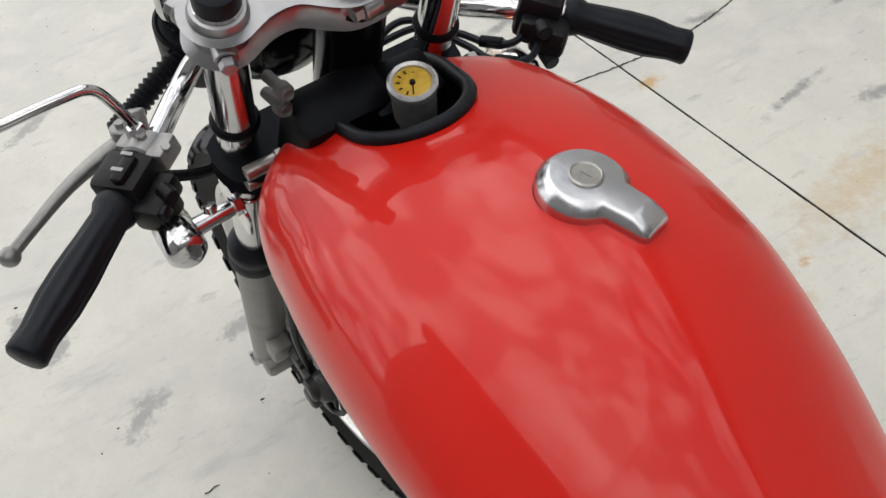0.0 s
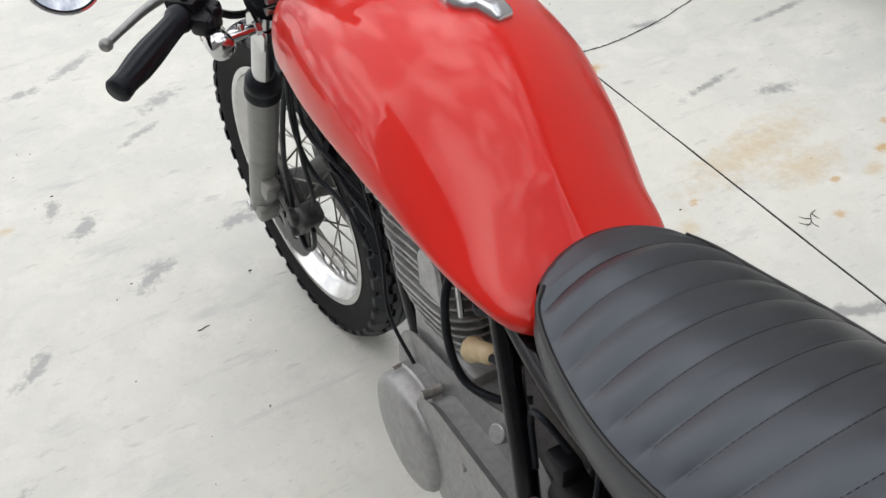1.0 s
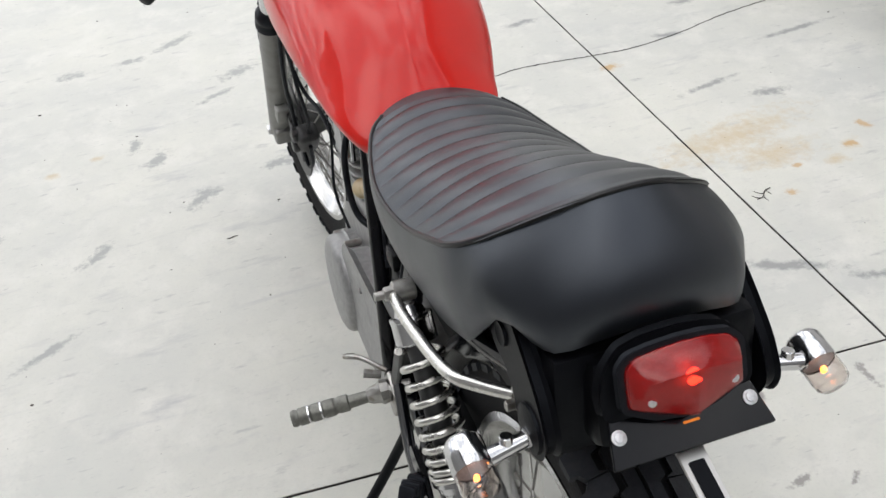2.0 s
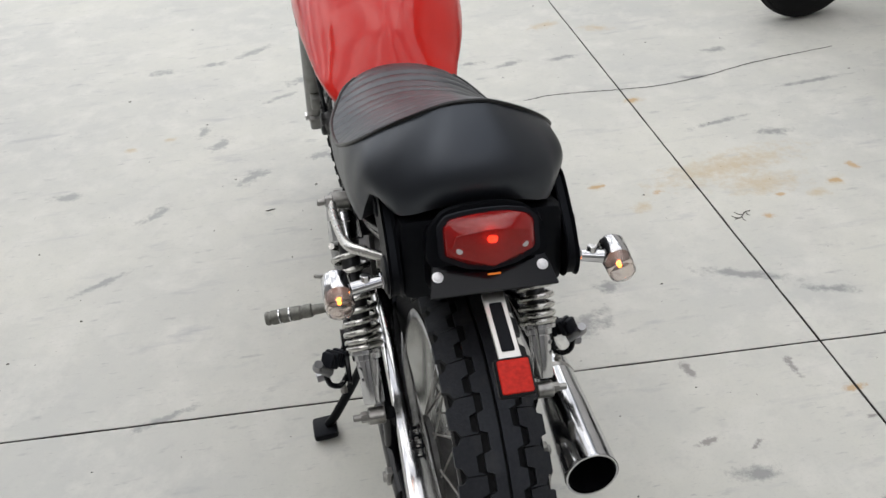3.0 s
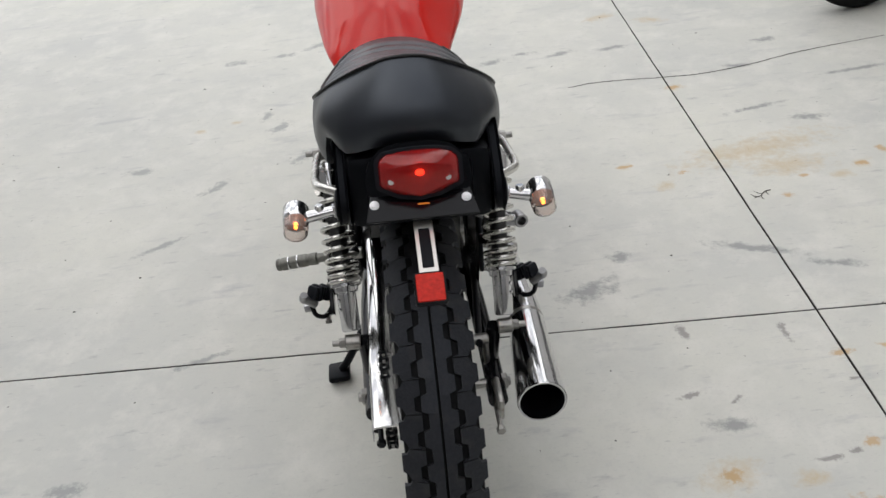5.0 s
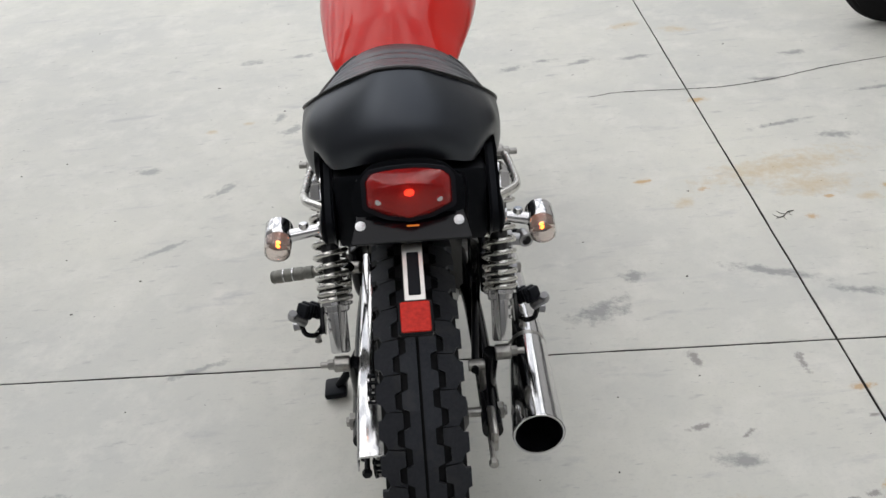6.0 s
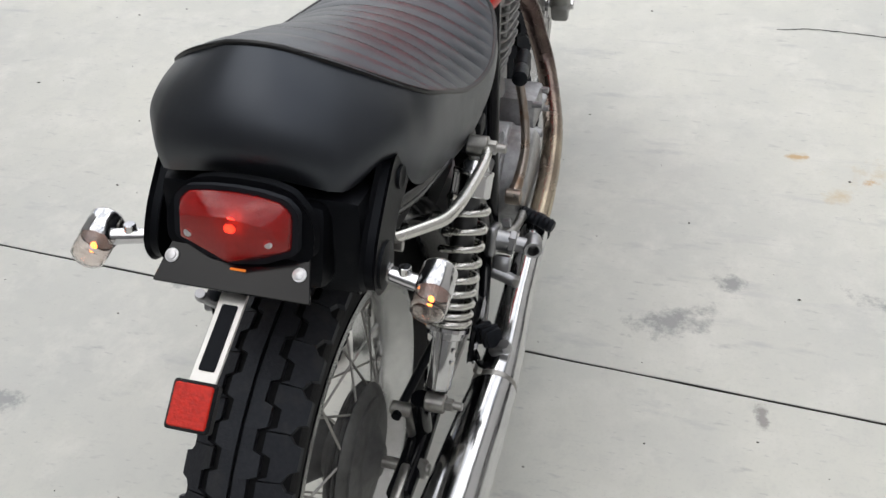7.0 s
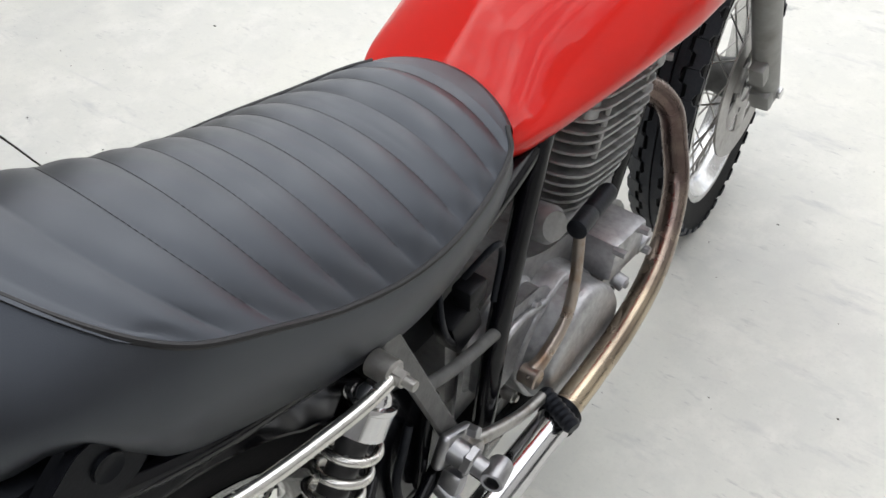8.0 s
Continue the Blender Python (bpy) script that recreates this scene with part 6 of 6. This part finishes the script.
plate(bm, rounded([(-0.0185, -0.0195), (0.0185, -0.0195), (0.0185, 0.0195), (-0.0185, 0.0195)], 0.003), 0.004, RM @ Matrix.Translation((0, 0, 0.003)), 0.001)
part("reflector", bm, REFLECTOR, refl, "square red reflector")

# ---- engine ----
bm = bmesh.new()
side_outline = rounded([(0.40, 0.30), (0.42, 0.50), (0.50, 0.545), (0.585, 0.50), (0.79, 0.455), (0.825, 0.41), (0.835, 0.27), (0.79, 0.205), (0.50, 0.205)], 0.03, 4)
plate(bm, side_outline, 0.17, axes((0, 1, 0), (0, 0, 1), (0, 0, 0)), 0.012)
block(bm, (0, 0.715, 0.475), (0.15, 0.17, 0.06), None, 0.012)
engine = part("engine", bm, CASE, bike, "air-cooled single-cylinder engine in dull grey alloy")
# round generator cover on one side, flat oval clutch cover on the other
bm = bmesh.new()
lathe(bm, (-0.08, 0.735, 0.325), (-1, 0, 0), [(0, 0.098), (0.022, 0.098), (0.024, 0.0955), (0.027, 0.095), (0.046, 0.093), (0.053, 0.088), (0.057, 0.078), (0.059, 0.05), (0.0595, 0.0)], 56, (True, False))
cover = part("side_cover", bm, CASE, engine, "round dull alloy generator cover", 45)
for y, z in ((0.786, 0.392), (0.698, 0.430), (0.83, 0.31), (0.66, 0.27), (0.77, 0.24)):
    bm = bmesh.new()
    rod(bm, (-0.088, y + (y - 0.735) * 0.08, z + 0.006), (-0.118, y + (y - 0.735) * 0.08, z + 0.006), 0.0072, seg=12)
    part("cover_bolt", bm, STEEL, cover, "cover bolt in a cast lug")
bm = bmesh.new()
ro = rounded([(0.665, 0.423), (0.682, 0.383), (0.665, 0.302), (0.600, 0.262), (0.535, 0.300), (0.490, 0.385), (0.503, 0.425), (0.540, 0.465), (0.590, 0.482), (0.630, 0.462)], 0.03, 5)
cy, cz = sum(p[0] for p in ro) / len(ro), sum(p[1] for p in ro) / len(ro)
def cov(k, x):
    return [Vector((x, cy + (p[0] - cy) * k, cz + (p[1] - cz) * k)) for p in ro]
bridge(bm, [cov(1.11, 0.08), cov(1.11, 0.116), cov(1.09, 0.119), cov(1.05, 0.121), cov(1.04, 0.145), cov(1.03, 0.156), cov(0.96, 0.162), cov(0.88, 0.164), cov(0.4, 0.165)], True, (True, True))
cover = part("side_cover", bm, ALLOY, engine, "rounded pale alloy clutch cover", 50)
for y, z in ((0.700, 0.395), (0.700, 0.320), (0.480, 0.350)):
    bm = bmesh.new()
    rod(bm, (0.080, y, z), (0.122, y, z), 0.010, 0.0085, seg=14)
    rod(bm, (0.120, y, z), (0.127, y, z), 0.0058, seg=6)
    part("cover_bolt", bm, STEEL, cover, "cover bolt in a cast lug")
bm = bmesh.new()
plate(bm, rounded([(0.415, 0.400), (0.425, 0.490), (0.465, 0.520), (0.540, 0.505), (0.560, 0.475), (0.500, 0.440), (0.475, 0.395)], 0.014, 4), 0.030, axes((0, 1, 0), (0, 0, 1), (0.100, 0, 0)), 0.006)
hose(bm, [(0.117, 0.425, 0.475), (0.119, 0.47, 0.498), (0.118, 0.545, 0.478)], 0.006, seg=10)
rod(bm, (0.105, 0.440, 0.430), (0.124, 0.440, 0.430), 0.011, seg=16)
rod(bm, (0.105, 0.520, 0.490), (0.122, 0.520, 0.490), 0.0085, seg=14)
part("gearbox_cover", bm, ALLOY, engine, "ribbed pale alloy gearbox cover")
# round covers on top of the cases, sprocket cover, breather
bm = bmesh.new()
plate(bm, rounded([(0.42, 0.34), (0.42, 0.43), (0.45, 0.462), (0.66, 0.452), (0.695, 0.42), (0.665, 0.36), (0.645, 0.29), (0.50, 0.285)], 0.022, 4), 0.06, axes((0, 1, 0), (0, 0, 1), (-0.094, 0, 0)), 0.012)
rod(bm, (-0.12, 0.572, 0.425), (-0.1275, 0.572, 0.425), 0.006, seg=12)
rod(bm, (-0.12, 0.47, 0.30), (-0.1275, 0.47, 0.30), 0.006, seg=12)
part("sprocket_cover", bm, CASE, engine, "dull grey front sprocket cover")
bm = bmesh.new()
rod(bm, (-0.075, 0.54, 0.50), (-0.098, 0.535, 0.512), 0.013, seg=18)
rod(bm, (-0.06, 0.545, 0.495), (-0.08, 0.54, 0.505), 0.019, seg=18)
block(bm, (-0.07, 0.515, 0.515), (0.03, 0.03, 0.018), None, 0.004)
part("clutch_arm", bm, ALLOY, engine, "alloy clutch release arm")
bm = bmesh.new()
lathe(bm, (0.045, 0.60, 0.545), (0.85, -0.25, 0.35), [(0, 0.026), (0.05, 0.026), (0.056, 0.022), (0.06, 0.02)], 24)
part("starter_boss", bm, CASE, engine, "round alloy boss at the cylinder base")
bm = bmesh.new()
block(bm, (0.108, 0.715, 0.455), (0.085, 0.095, 0.065), Matrix.Rotation(radians(-8), 3, "X"), 0.010)
rod(bm, (0.120, 0.765, 0.44), (0.152, 0.765, 0.43), 0.020, seg=20)
rod(bm, (0.140, 0.70, 0.41), (0.158, 0.70, 0.405), 0.012, seg=16)
for y, z in ((0.675, 0.484), (0.745, 0.474), (0.762, 0.425), (0.70, 0.407)):
    rod(bm, (0.143, y, z), (0.162, y, z), 0.0062, seg=8)
part("filter_housing", bm, ALLOY, engine, "alloy oil filter housing with bolts")

CYL, CT = Vector((0, 0.732, 0.50)), Vector((0, 0.20, 1)).normalized()
bm = bmesh.new()
for h0, h1, w, l in ((-0.02, 0.115, 0.052, 0.066), (0.115, 0.215, 0.056, 0.072)):
    c = CYL + CT * (h0 + h1) / 2
    block(bm, c, (w * 2, l * 2, h1 - h0), axes((1, 0, 0), (0, 1, -0.20), (0, 0, 0)).to_3x3(), 0.02, 3)
barrel = part("cylinder", bm, FINS, engine, "finned cylinder barrel and head")
def fin_outline(w, l, r):
    return rounded([(-w, -l), (w, -l), (w, l), (-w, l)], r, 5)
for k in range(13):
    h = -0.014 + 0.0165 * k
    head = k > 8
    w, l = (0.096, 0.106) if head else (0.092 - 0.004 * max(0, 5 - k), 0.102 - 0.005 * max(0, 5 - k))
    bm = bmesh.new()
    plate(bm, fin_outline(w, l, 0.056), 0.0040, axes((1, 0, 0), (0, 1, -0.20), CYL + CT * h), 0.0014)
    part("fin", bm, FINS, barrel)
# cast head above the fins: stud towers with domed nuts and valve covers at the front corners
for s in (-1, 1):
    for y, r in ((-0.078, 0.016), (0.072, 0.019), (0.0, 0.014)):
        p = CYL + Vector((s * 0.070, y, 0))
        bm = bmesh.new()
        rod(bm, p + CT * 0.165, p + CT * 0.212, r, r * 0.9, seg=18)
        rod(bm, p + CT * 0.210, p + CT * 0.219, r * 0.72, seg=6)
        lathe(bm, p + CT * 0.218, CT, [(0, r * 0.5), (0.005, r * 0.45), (0.008, r * 0.25), (0.009, 0.0)], 14)
        part("stud_tower", bm, CASE, barrel, "cast stud tower with a domed nut")
    bm = bmesh.new()
    block(bm, CYL + CT * 0.188 + Vector((s * 0.072, 0.088, 0)), (0.040, 0.046, 0.052), Matrix.Rotation(radians(s * 18), 3, "Z"), 0.010, 3)
    for q in (-0.016, 0.016):
        rod(bm, CYL + CT * (0.188 + q) + Vector((s * 0.088, 0.098, 0)), CYL + CT * (0.188 + q) + Vector((s * 0.099, 0.102, 0)), 0.0058, seg=8)
    part("valve_cover", bm, CASE, barrel, "small cast valve cover with bolts")
for s in (-1, 1):
    for y in (-0.055, 0.05):
        bm = bmesh.new()
        rod(bm, CYL + CT * 0.10 + Vector((s * 0.084, y, 0)), CYL + CT * 0.18 + Vector((s * 0.088, y, 0)), 0.005, seg=8)
        part("fin_post", bm, FINS, barrel)
bm = bmesh.new()
block(bm, CYL + CT * 0.235, (0.135, 0.17, 0.045), axes((1, 0, 0), (0, 1, -0.20), (0, 0, 0)).to_3x3(), 0.012, 3)
for s in (-1, 1):
    lathe(bm, CYL + CT * 0.235 + Vector((s * 0.05, 0.07, 0)), (s * 0.3, 1, 0), [(0, 0.026), (0.03, 0.026), (0.036, 0.022)], 20)
    block(bm, CYL + CT * 0.225 + Vector((s * 0.075, 0.085, 0)), (0.03, 0.05, 0.05), None, 0.008)
    rod(bm, CYL + CT * 0.21 + Vector((s * 0.085, 0.105, 0)), CYL + CT * 0.245 + Vector((s * 0.085, 0.105, 0)), 0.012, seg=14)
part("rocker_box", bm, CASE, engine, "dull grey rocker box")
bm = bmesh.new()
arch = [(-0.028, -0.03), (0.028, -0.03), (0.028, 0.012)] + [(0.028 * math.cos(a), 0.012 + 0.026 * math.sin(a)) for a in np.linspace(0.2, math.pi - 0.2, 9)] + [(-0.028, 0.012)]
plate(bm, arch, 0.014, axes((0, -1, 0.1), (0, 0.1, 1), (-0.104, 0.668, 0.668)), 0.004)
part("head_cover_plate", bm, ALLOY, engine, "arched alloy plate on the cylinder head")
bm = bmesh.new()
block(bm, (0, 0.545, 0.645), (0.075, 0.09, 0.10), None, 0.015)
rod(bm, (0, 0.53, 0.66), (0, 0.43, 0.65), 0.032, seg=24)
rod(bm, (0, 0.55, 0.60), (0, 0.55, 0.55), 0.028, seg=20)
part("carburettor", bm, SATIN, engine, "dark carburettor behind the cylinder")
bm = bmesh.new()
fa, fb = Vector((-0.100, 0.588, 0.612)), Vector((-0.092, 0.535, 0.640))
fd = (fb - fa).normalized()
lathe(bm, fa, fd, [(0, 0.006), (0.002, 0.0155), (0.007, 0.0165), (0.011, 0.0150), (0.014, 0.0130), (0.040, 0.0125), (0.045, 0.010), (0.052, 0.006)], 20)
part("fuel_filter", bm, CREAM, bike, "yellowed plastic fuel filter")
for name, r, pts in (("breather_hose", 0.0055, [(-0.095, 0.635, 0.705), (-0.112, 0.625, 0.66), (-0.115, 0.612, 0.60), (-0.108, 0.588, 0.56), (-0.085, 0.555, 0.548), (-0.05, 0.53, 0.55)]),
                     ("fuel_hose", 0.005, [(-0.104, 0.535, 0.645), (-0.09, 0.50, 0.66), (-0.06, 0.50, 0.70), (-0.04, 0.55, 0.74)]),
                     ("spark_lead", 0.0042, [(-0.07, 0.60, 0.70), (-0.10, 0.57, 0.685), (-0.06, 0.53, 0.72), (0.0, 0.60, 0.75)])):
    tube_part(name, pts, r, GRIP, "black rubber hose")
bm = bmesh.new()
rod(bm, (-0.10, 0.615, 0.70), (-0.104, 0.60, 0.655), 0.004, seg=8)
part("petcock_lever", bm, CHROME, bike, "small chrome fuel tap lever")

# exhaust
bm = bmesh.new()
bend = smooth_path([(0.035, 0.845, 0.600), (0.060, 0.893, 0.592), (0.090, 0.918, 0.555), (0.110, 0.916, 0.500), (0.132, 0.898, 0.446), (0.154, 0.840, 0.406), (0.173, 0.760, 0.384), (0.184, 0.66, 0.369), (0.188, 0.56, 0.362), (0.188, 0.46, 0.358)], 8)
hose(bm, bend, 0.0192, seg=24, smooth=False)
part("exhaust_header", bm, HEADER, bike, "heat-browned exhaust header pipe")
bm = bmesh.new()
sil = [(0.188, 0.49, 0.358), (0.188, 0.42, 0.358), (0.189, 0.30, 0.357), (0.192, 0.16, 0.354), (0.186, 0.05, 0.352), (0.180, -0.06, 0.349), (0.178, -0.104, 0.348)]
hose(bm, sil, [0.0235, 0.0235, 0.025, 0.031, 0.037, 0.0415, 0.0430], seg=36, steps=8, closed_ends=False)
lathe(bm, (0.178, -0.104, 0.348), (0.02, -1, 0), [(0, 0.0430), (0.003, 0.0420), (0.003, 0.0390), (-0.01, 0.0375)], 36, (False, False))
silencer = part("silencer", bm, CHROME, bike, "chrome megaphone silencer with an open end")
bm = bmesh.new()
lathe(bm, (0.178, -0.104, 0.348), (0.05, 1, 0.01), [(0, 0.0375), (0.06, 0.034), (0.16, 0.026), (0.161, 0.0)], 32, (False, False))
part("silencer_bore", bm, SATIN, silencer, "black inside of the silencer")
for x, y, z, r in ((0.188, 0.485, 0.358, 0.0262), (0.190, 0.125, 0.354, 0.0336)):
    bm = bmesh.new()
    wide = 0.026 if y > 0.3 else 0.012
    lathe(bm, (x, y - 0.013, z), (0, 1, 0), [(0, r - 0.002), (0.002, r), (wide - 0.002, r), (wide, r - 0.002)], 30)
    part("exhaust_clamp", bm, SATIN if y > 0.3 else STEEL, silencer, "dark exhaust clamp" if y > 0.3 else "narrow steel exhaust strap")

# kick starter, pegs, stand, pillion brackets
bm = bmesh.new()
hose(bm, [(0.148, 0.458, 0.432), (0.154, 0.490, 0.450), (0.156, 0.53, 0.485), (0.148, 0.558, 0.53), (0.134, 0.582, 0.578)], [0.0125, 0.009, 0.0078, 0.0075, 0.0075], seg=16, steps=7)
rod(bm, (0.138, 0.462, 0.435), (0.164, 0.462, 0.435), 0.0135, seg=20)
kick = part("kick_starter", bm, RUST_CHROME, bike, "tarnished chrome kick-start lever")
bm = bmesh.new()
ka, kb = Vector((0.136, 0.566, 0.594)), Vector((0.126, 0.665, 0.585))
kd = (kb - ka).normalized()
lathe(bm, ka, kd, [(0, 0.010), (0.002, 0.0132), (0.04, 0.0132)] + [(0.042 + 0.004 * i, 0.0132 if i % 2 else 0.0122) for i in range(14)] + [(0.101, 0.011)], 22)
part("kick_pedal", bm, GRIP, kick, "black ribbed rubber kick pedal")
bm = bmesh.new()
pa, pb = Vector((-0.155, 0.352, 0.402)), Vector((-0.292, 0.372, 0.378))
pd = (pb - pa).normalized()
prof = [(0.02, 0.009), (0.05, 0.010), (0.052, 0.013), (0.066, 0.013), (0.068, 0.0118), (0.071, 0.0118), (0.073, 0.0132)] + [(0.073 + 0.058 * k / 3 + o, r) for k in range(3) for o, r in ((0.001, 0.0136), (0.0155, 0.0136), (0.017, 0.0120), (0.0188, 0.0120))] + [(0.134, 0.0136), (0.139, 0.012), (0.139, 0.006)]
lathe(bm, pa, pd, prof, 24)
peg = part("footpeg", bm, GOLD, bike, "ribbed bronze-grey alloy footpeg")
for h in (0.0925, 0.112):
    bm = bmesh.new()
    lathe(bm, pa + pd * (h - 0.0016), pd, [(0, 0.0124), (0.0005, 0.0140), (0.003, 0.0140), (0.0035, 0.0124)], 24)
    part("peg_ring", bm, CHROME, peg, "bright ring on the peg")
bm = bmesh.new()
lathe(bm, pa - pd * 0.012, pd, [(0, 0.017), (0.012, 0.019), (0.016, 0.015), (0.028, 0.013), (0.034, 0.010)], 8)
rod(bm, (-0.11, 0.345, 0.405), pa, 0.012, seg=14)
block(bm, (-0.137, 0.352, 0.392), (0.012, 0.06, 0.05), Matrix.Rotation(radians(30), 3, "X"), 0.006)
part("peg_mount", bm, STEEL, peg, "machined steel peg mount")
bm = bmesh.new()
hose(bm, [(-0.14, 0.37, 0.425), (-0.17, 0.40, 0.435), (-0.19, 0.43, 0.42), (-0.175, 0.44, 0.41)], 0.004, seg=8)
rod(bm, (-0.15, 0.365, 0.425), (-0.175, 0.372, 0.43), 0.0065, seg=8)
part("gear_linkage", bm, STEEL, bike, "small steel gear linkage")
bm = bmesh.new()
block(bm, (0.150, 0.300, 0.474), (0.016, 0.058, 0.046), Matrix.Rotation(radians(-28), 3, "X"), 0.007, 3)
rod(bm, (0.146, 0.292, 0.482), (0.176, 0.294, 0.478), 0.0165, 0.0150, seg=20)
rod(bm, (0.172, 0.294, 0.478), (0.184, 0.295, 0.476), 0.0180, seg=6)
rod(bm, (0.182, 0.295, 0.476), (0.204, 0.296, 0.473), 0.0118, seg=18)
block(bm, (0.168, 0.276, 0.450), (0.026, 0.020, 0.026), Matrix.Rotation(radians(-35), 3, "X"), 0.005)
rod(bm, (0.156, 0.268, 0.440), (0.190, 0.262, 0.432), 0.0105, 0.0090, seg=16)
rod(bm, (0.160, 0.318, 0.492), (0.172, 0.319, 0.494), 0.0078, seg=6)
hub_peg = part("peg_bracket", bm, POLISHED, bike, "bare alloy peg bracket with an open socket")
bm = bmesh.new()
lathe(bm, (0.206, 0.316, 0.472), (0.20, -1, 0.12), [(0, 0.0125), (0.003, 0.0142), (0.030, 0.0142), (0.032, 0.0130), (0.032, 0.0092), (0.010, 0.0088), (0.010, 0.0)], 24)
part("socket", bm, POLISHED, hub_peg, "open alloy socket of the removed peg")
bm = bmesh.new()
lathe(bm, (0.188, 0.262, 0.432), (1, -0.1, -0.1), [(0, 0.006), (0.001, 0.0098), (0.008, 0.0098), (0.010, 0.008), (0.010, 0.004)], 6)
part("bracket_bolt", bm, STEEL, hub_peg, "weathered bolt head")
bm = bmesh.new()
hose(bm, [(0.150, 0.315, 0.455), (0.162, 0.36, 0.440), (0.166, 0.42, 0.412), (0.166, 0.478, 0.392)], [0.010, 0.0085, 0.0078, 0.008], seg=12, steps=6)
rod(bm, (0.140, 0.318, 0.455), (0.172, 0.318, 0.455), 0.016, seg=18)
pedal = part("brake_pedal", bm, STEEL, bike, "dull steel brake pedal arm")
bm = bmesh.new()
pa, pb = Vector((0.160, 0.482, 0.392)), Vector((0.222, 0.462, 0.382))
lathe(bm, pa, pb - pa, [(0, 0.008)] + [(0.003 + 0.0042 * i, 0.0125 if i % 2 else 0.0108) for i in range(14)] + [(0.064, 0.009)], 18)
part("pedal_rubber", bm, GRIP, pedal, "black ribbed pedal rubber")
for s in (-1, 1):
    bm = bmesh.new()
    hose(bm, [(s * 0.118, 0.20, 0.50), (s * 0.145, 0.15, 0.50), (s * 0.165, 0.112, 0.484)], 0.009, seg=12)
    plate(bm, rounded([(0.145, 0.505), (0.150, 0.480), (0.085, 0.440), (0.066, 0.452), (0.098, 0.492)], 0.010), 0.008, axes((0, 1, 0), (0, 0, 1), (s * 0.166, 0, 0)), 0.002)
    hose(bm, [(s * 0.168, 0.090, 0.452), (s * 0.180, 0.074, 0.446), (s * 0.196, 0.072, 0.452), (s * 0.202, 0.078, 0.468)], 0.0045, seg=8)
    bracket = part("pillion_bracket", bm, BLACK, bike, "black pillion peg bracket, folded")
    bm = bmesh.new()
    pa, pb = Vector((s * 0.172, 0.108, 0.474)), Vector((s * 0.196, 0.078, 0.496))
    u, w = frame_of(pb - pa)
    for k in range(5):
        c = pa.lerp(pb, k / 4)
        block(bm, c, (0.026 if k % 2 else 0.022, 0.010, 0.028 if k % 2 else 0.024), axes(u, pb - pa, (0, 0, 0)).to_3x3(), 0.004)
    part("peg_rubber", bm, GRIP, bracket, "black ribbed peg rubber")
    bm = bmesh.new()
    hose(bm, [(s * 0.196, 0.080, 0.470), (s * 0.205, 0.074, 0.482), (s * 0.213, 0.070, 0.490), (s * 0.211, 0.066, 0.500)], [0.0085, 0.008, 0.0085, 0.007], seg=12)
    rod(bm, (s * 0.197, 0.082, 0.464), (s * 0.216, 0.080, 0.462), 0.0075, seg=6)
    part("peg_end", bm, POLISHED, bracket, "bright hooked peg pivot")
    bm = bmesh.new()
    rod(bm, (s * 0.176, 0.080, 0.450), (s * 0.176, 0.074, 0.434), 0.0042, seg=8)
    rod(bm, (s * 0.176, 0.075, 0.437), (s * 0.176, 0.073, 0.431), 0.0065, seg=6)
    part("bracket_bolt", bm, STEEL, bracket, "dark bracket bolt")
bm = bmesh.new()
hose(bm, [(-0.095, 0.42, 0.25), (-0.125, 0.44, 0.16), (-0.175, 0.450, 0.055), (-0.196, 0.453, 0.022)], 0.0095, seg=12)
stand = part("side_stand", bm, SATIN, bike, "black side stand leg")
bm = bmesh.new()
block(bm, (-0.203, 0.454, 0.013), (0.052, 0.062, 0.018), Matrix.Rotation(radians(-6), 3, "Y"), 0.007)
part("stand_foot", bm, SATIN, stand, "worn black stand foot")

bm = bmesh.new()
rod(bm, (-0.08, 0.372, 0.555), (-0.122, 0.372, 0.549), 0.017, seg=20)
part("canister", bm, SATIN, bike, "small black canister under the seat")
bm = bmesh.new()
rod(bm, (-0.121, 0.372, 0.549), (-0.124, 0.372, 0.5485), 0.013, seg=20)
part("canister_end", bm, CASE, bike, "pale end of the canister")
# dark parts behind the engine: battery tray, air filter, coils
bm = bmesh.new()
block(bm, (0, 0.33, 0.61), (0.13, 0.15, 0.18), None, 0.012)
block(bm, (0, 0.33, 0.70), (0.18, 0.24, 0.03), None, 0.008)
part("battery_box", bm, SATIN, bike, "black battery box under the seat")
bm = bmesh.new()
lathe(bm, (0, 0.46, 0.65), (0, -1, -0.05), [(0, 0.034), (0.01, 0.046), (0.06, 0.048), (0.065, 0.04)], 30)
part("air_filter", bm, GRIP, bike, "dark pod air filter")
for s in (-1, 1):
    bm = bmesh.new()
    block(bm, (s * 0.092, 0.385, 0.565), (0.035, 0.05, 0.055), Matrix.Rotation(radians(15), 3, "X"), 0.006)
    block(bm, (s * 0.098, 0.40, 0.605), (0.028, 0.035, 0.03), None, 0.005)
    part("relay_box", bm, PLASTIC, bike, "small electrical box beside the battery")
    tube_part("wire", [(s * 0.09, 0.40, 0.62), (s * 0.108, 0.43, 0.655), (s * 0.10, 0.46, 0.62), (s * 0.105, 0.44, 0.56)], 0.004, GRIP, "loose black wire")
    tube_part("wire", [(s * 0.085, 0.36, 0.67), (s * 0.112, 0.33, 0.63), (s * 0.105, 0.36, 0.56), (s * 0.09, 0.41, 0.52)], 0.0035, GRIP, "loose black wire")
bm = bmesh.new()
block(bm, (0, 0.44, 0.44), (0.15, 0.10, 0.14), None, 0.02)
part("gearbox_rear", bm, CASE, engine, "rear of the grey crankcase")
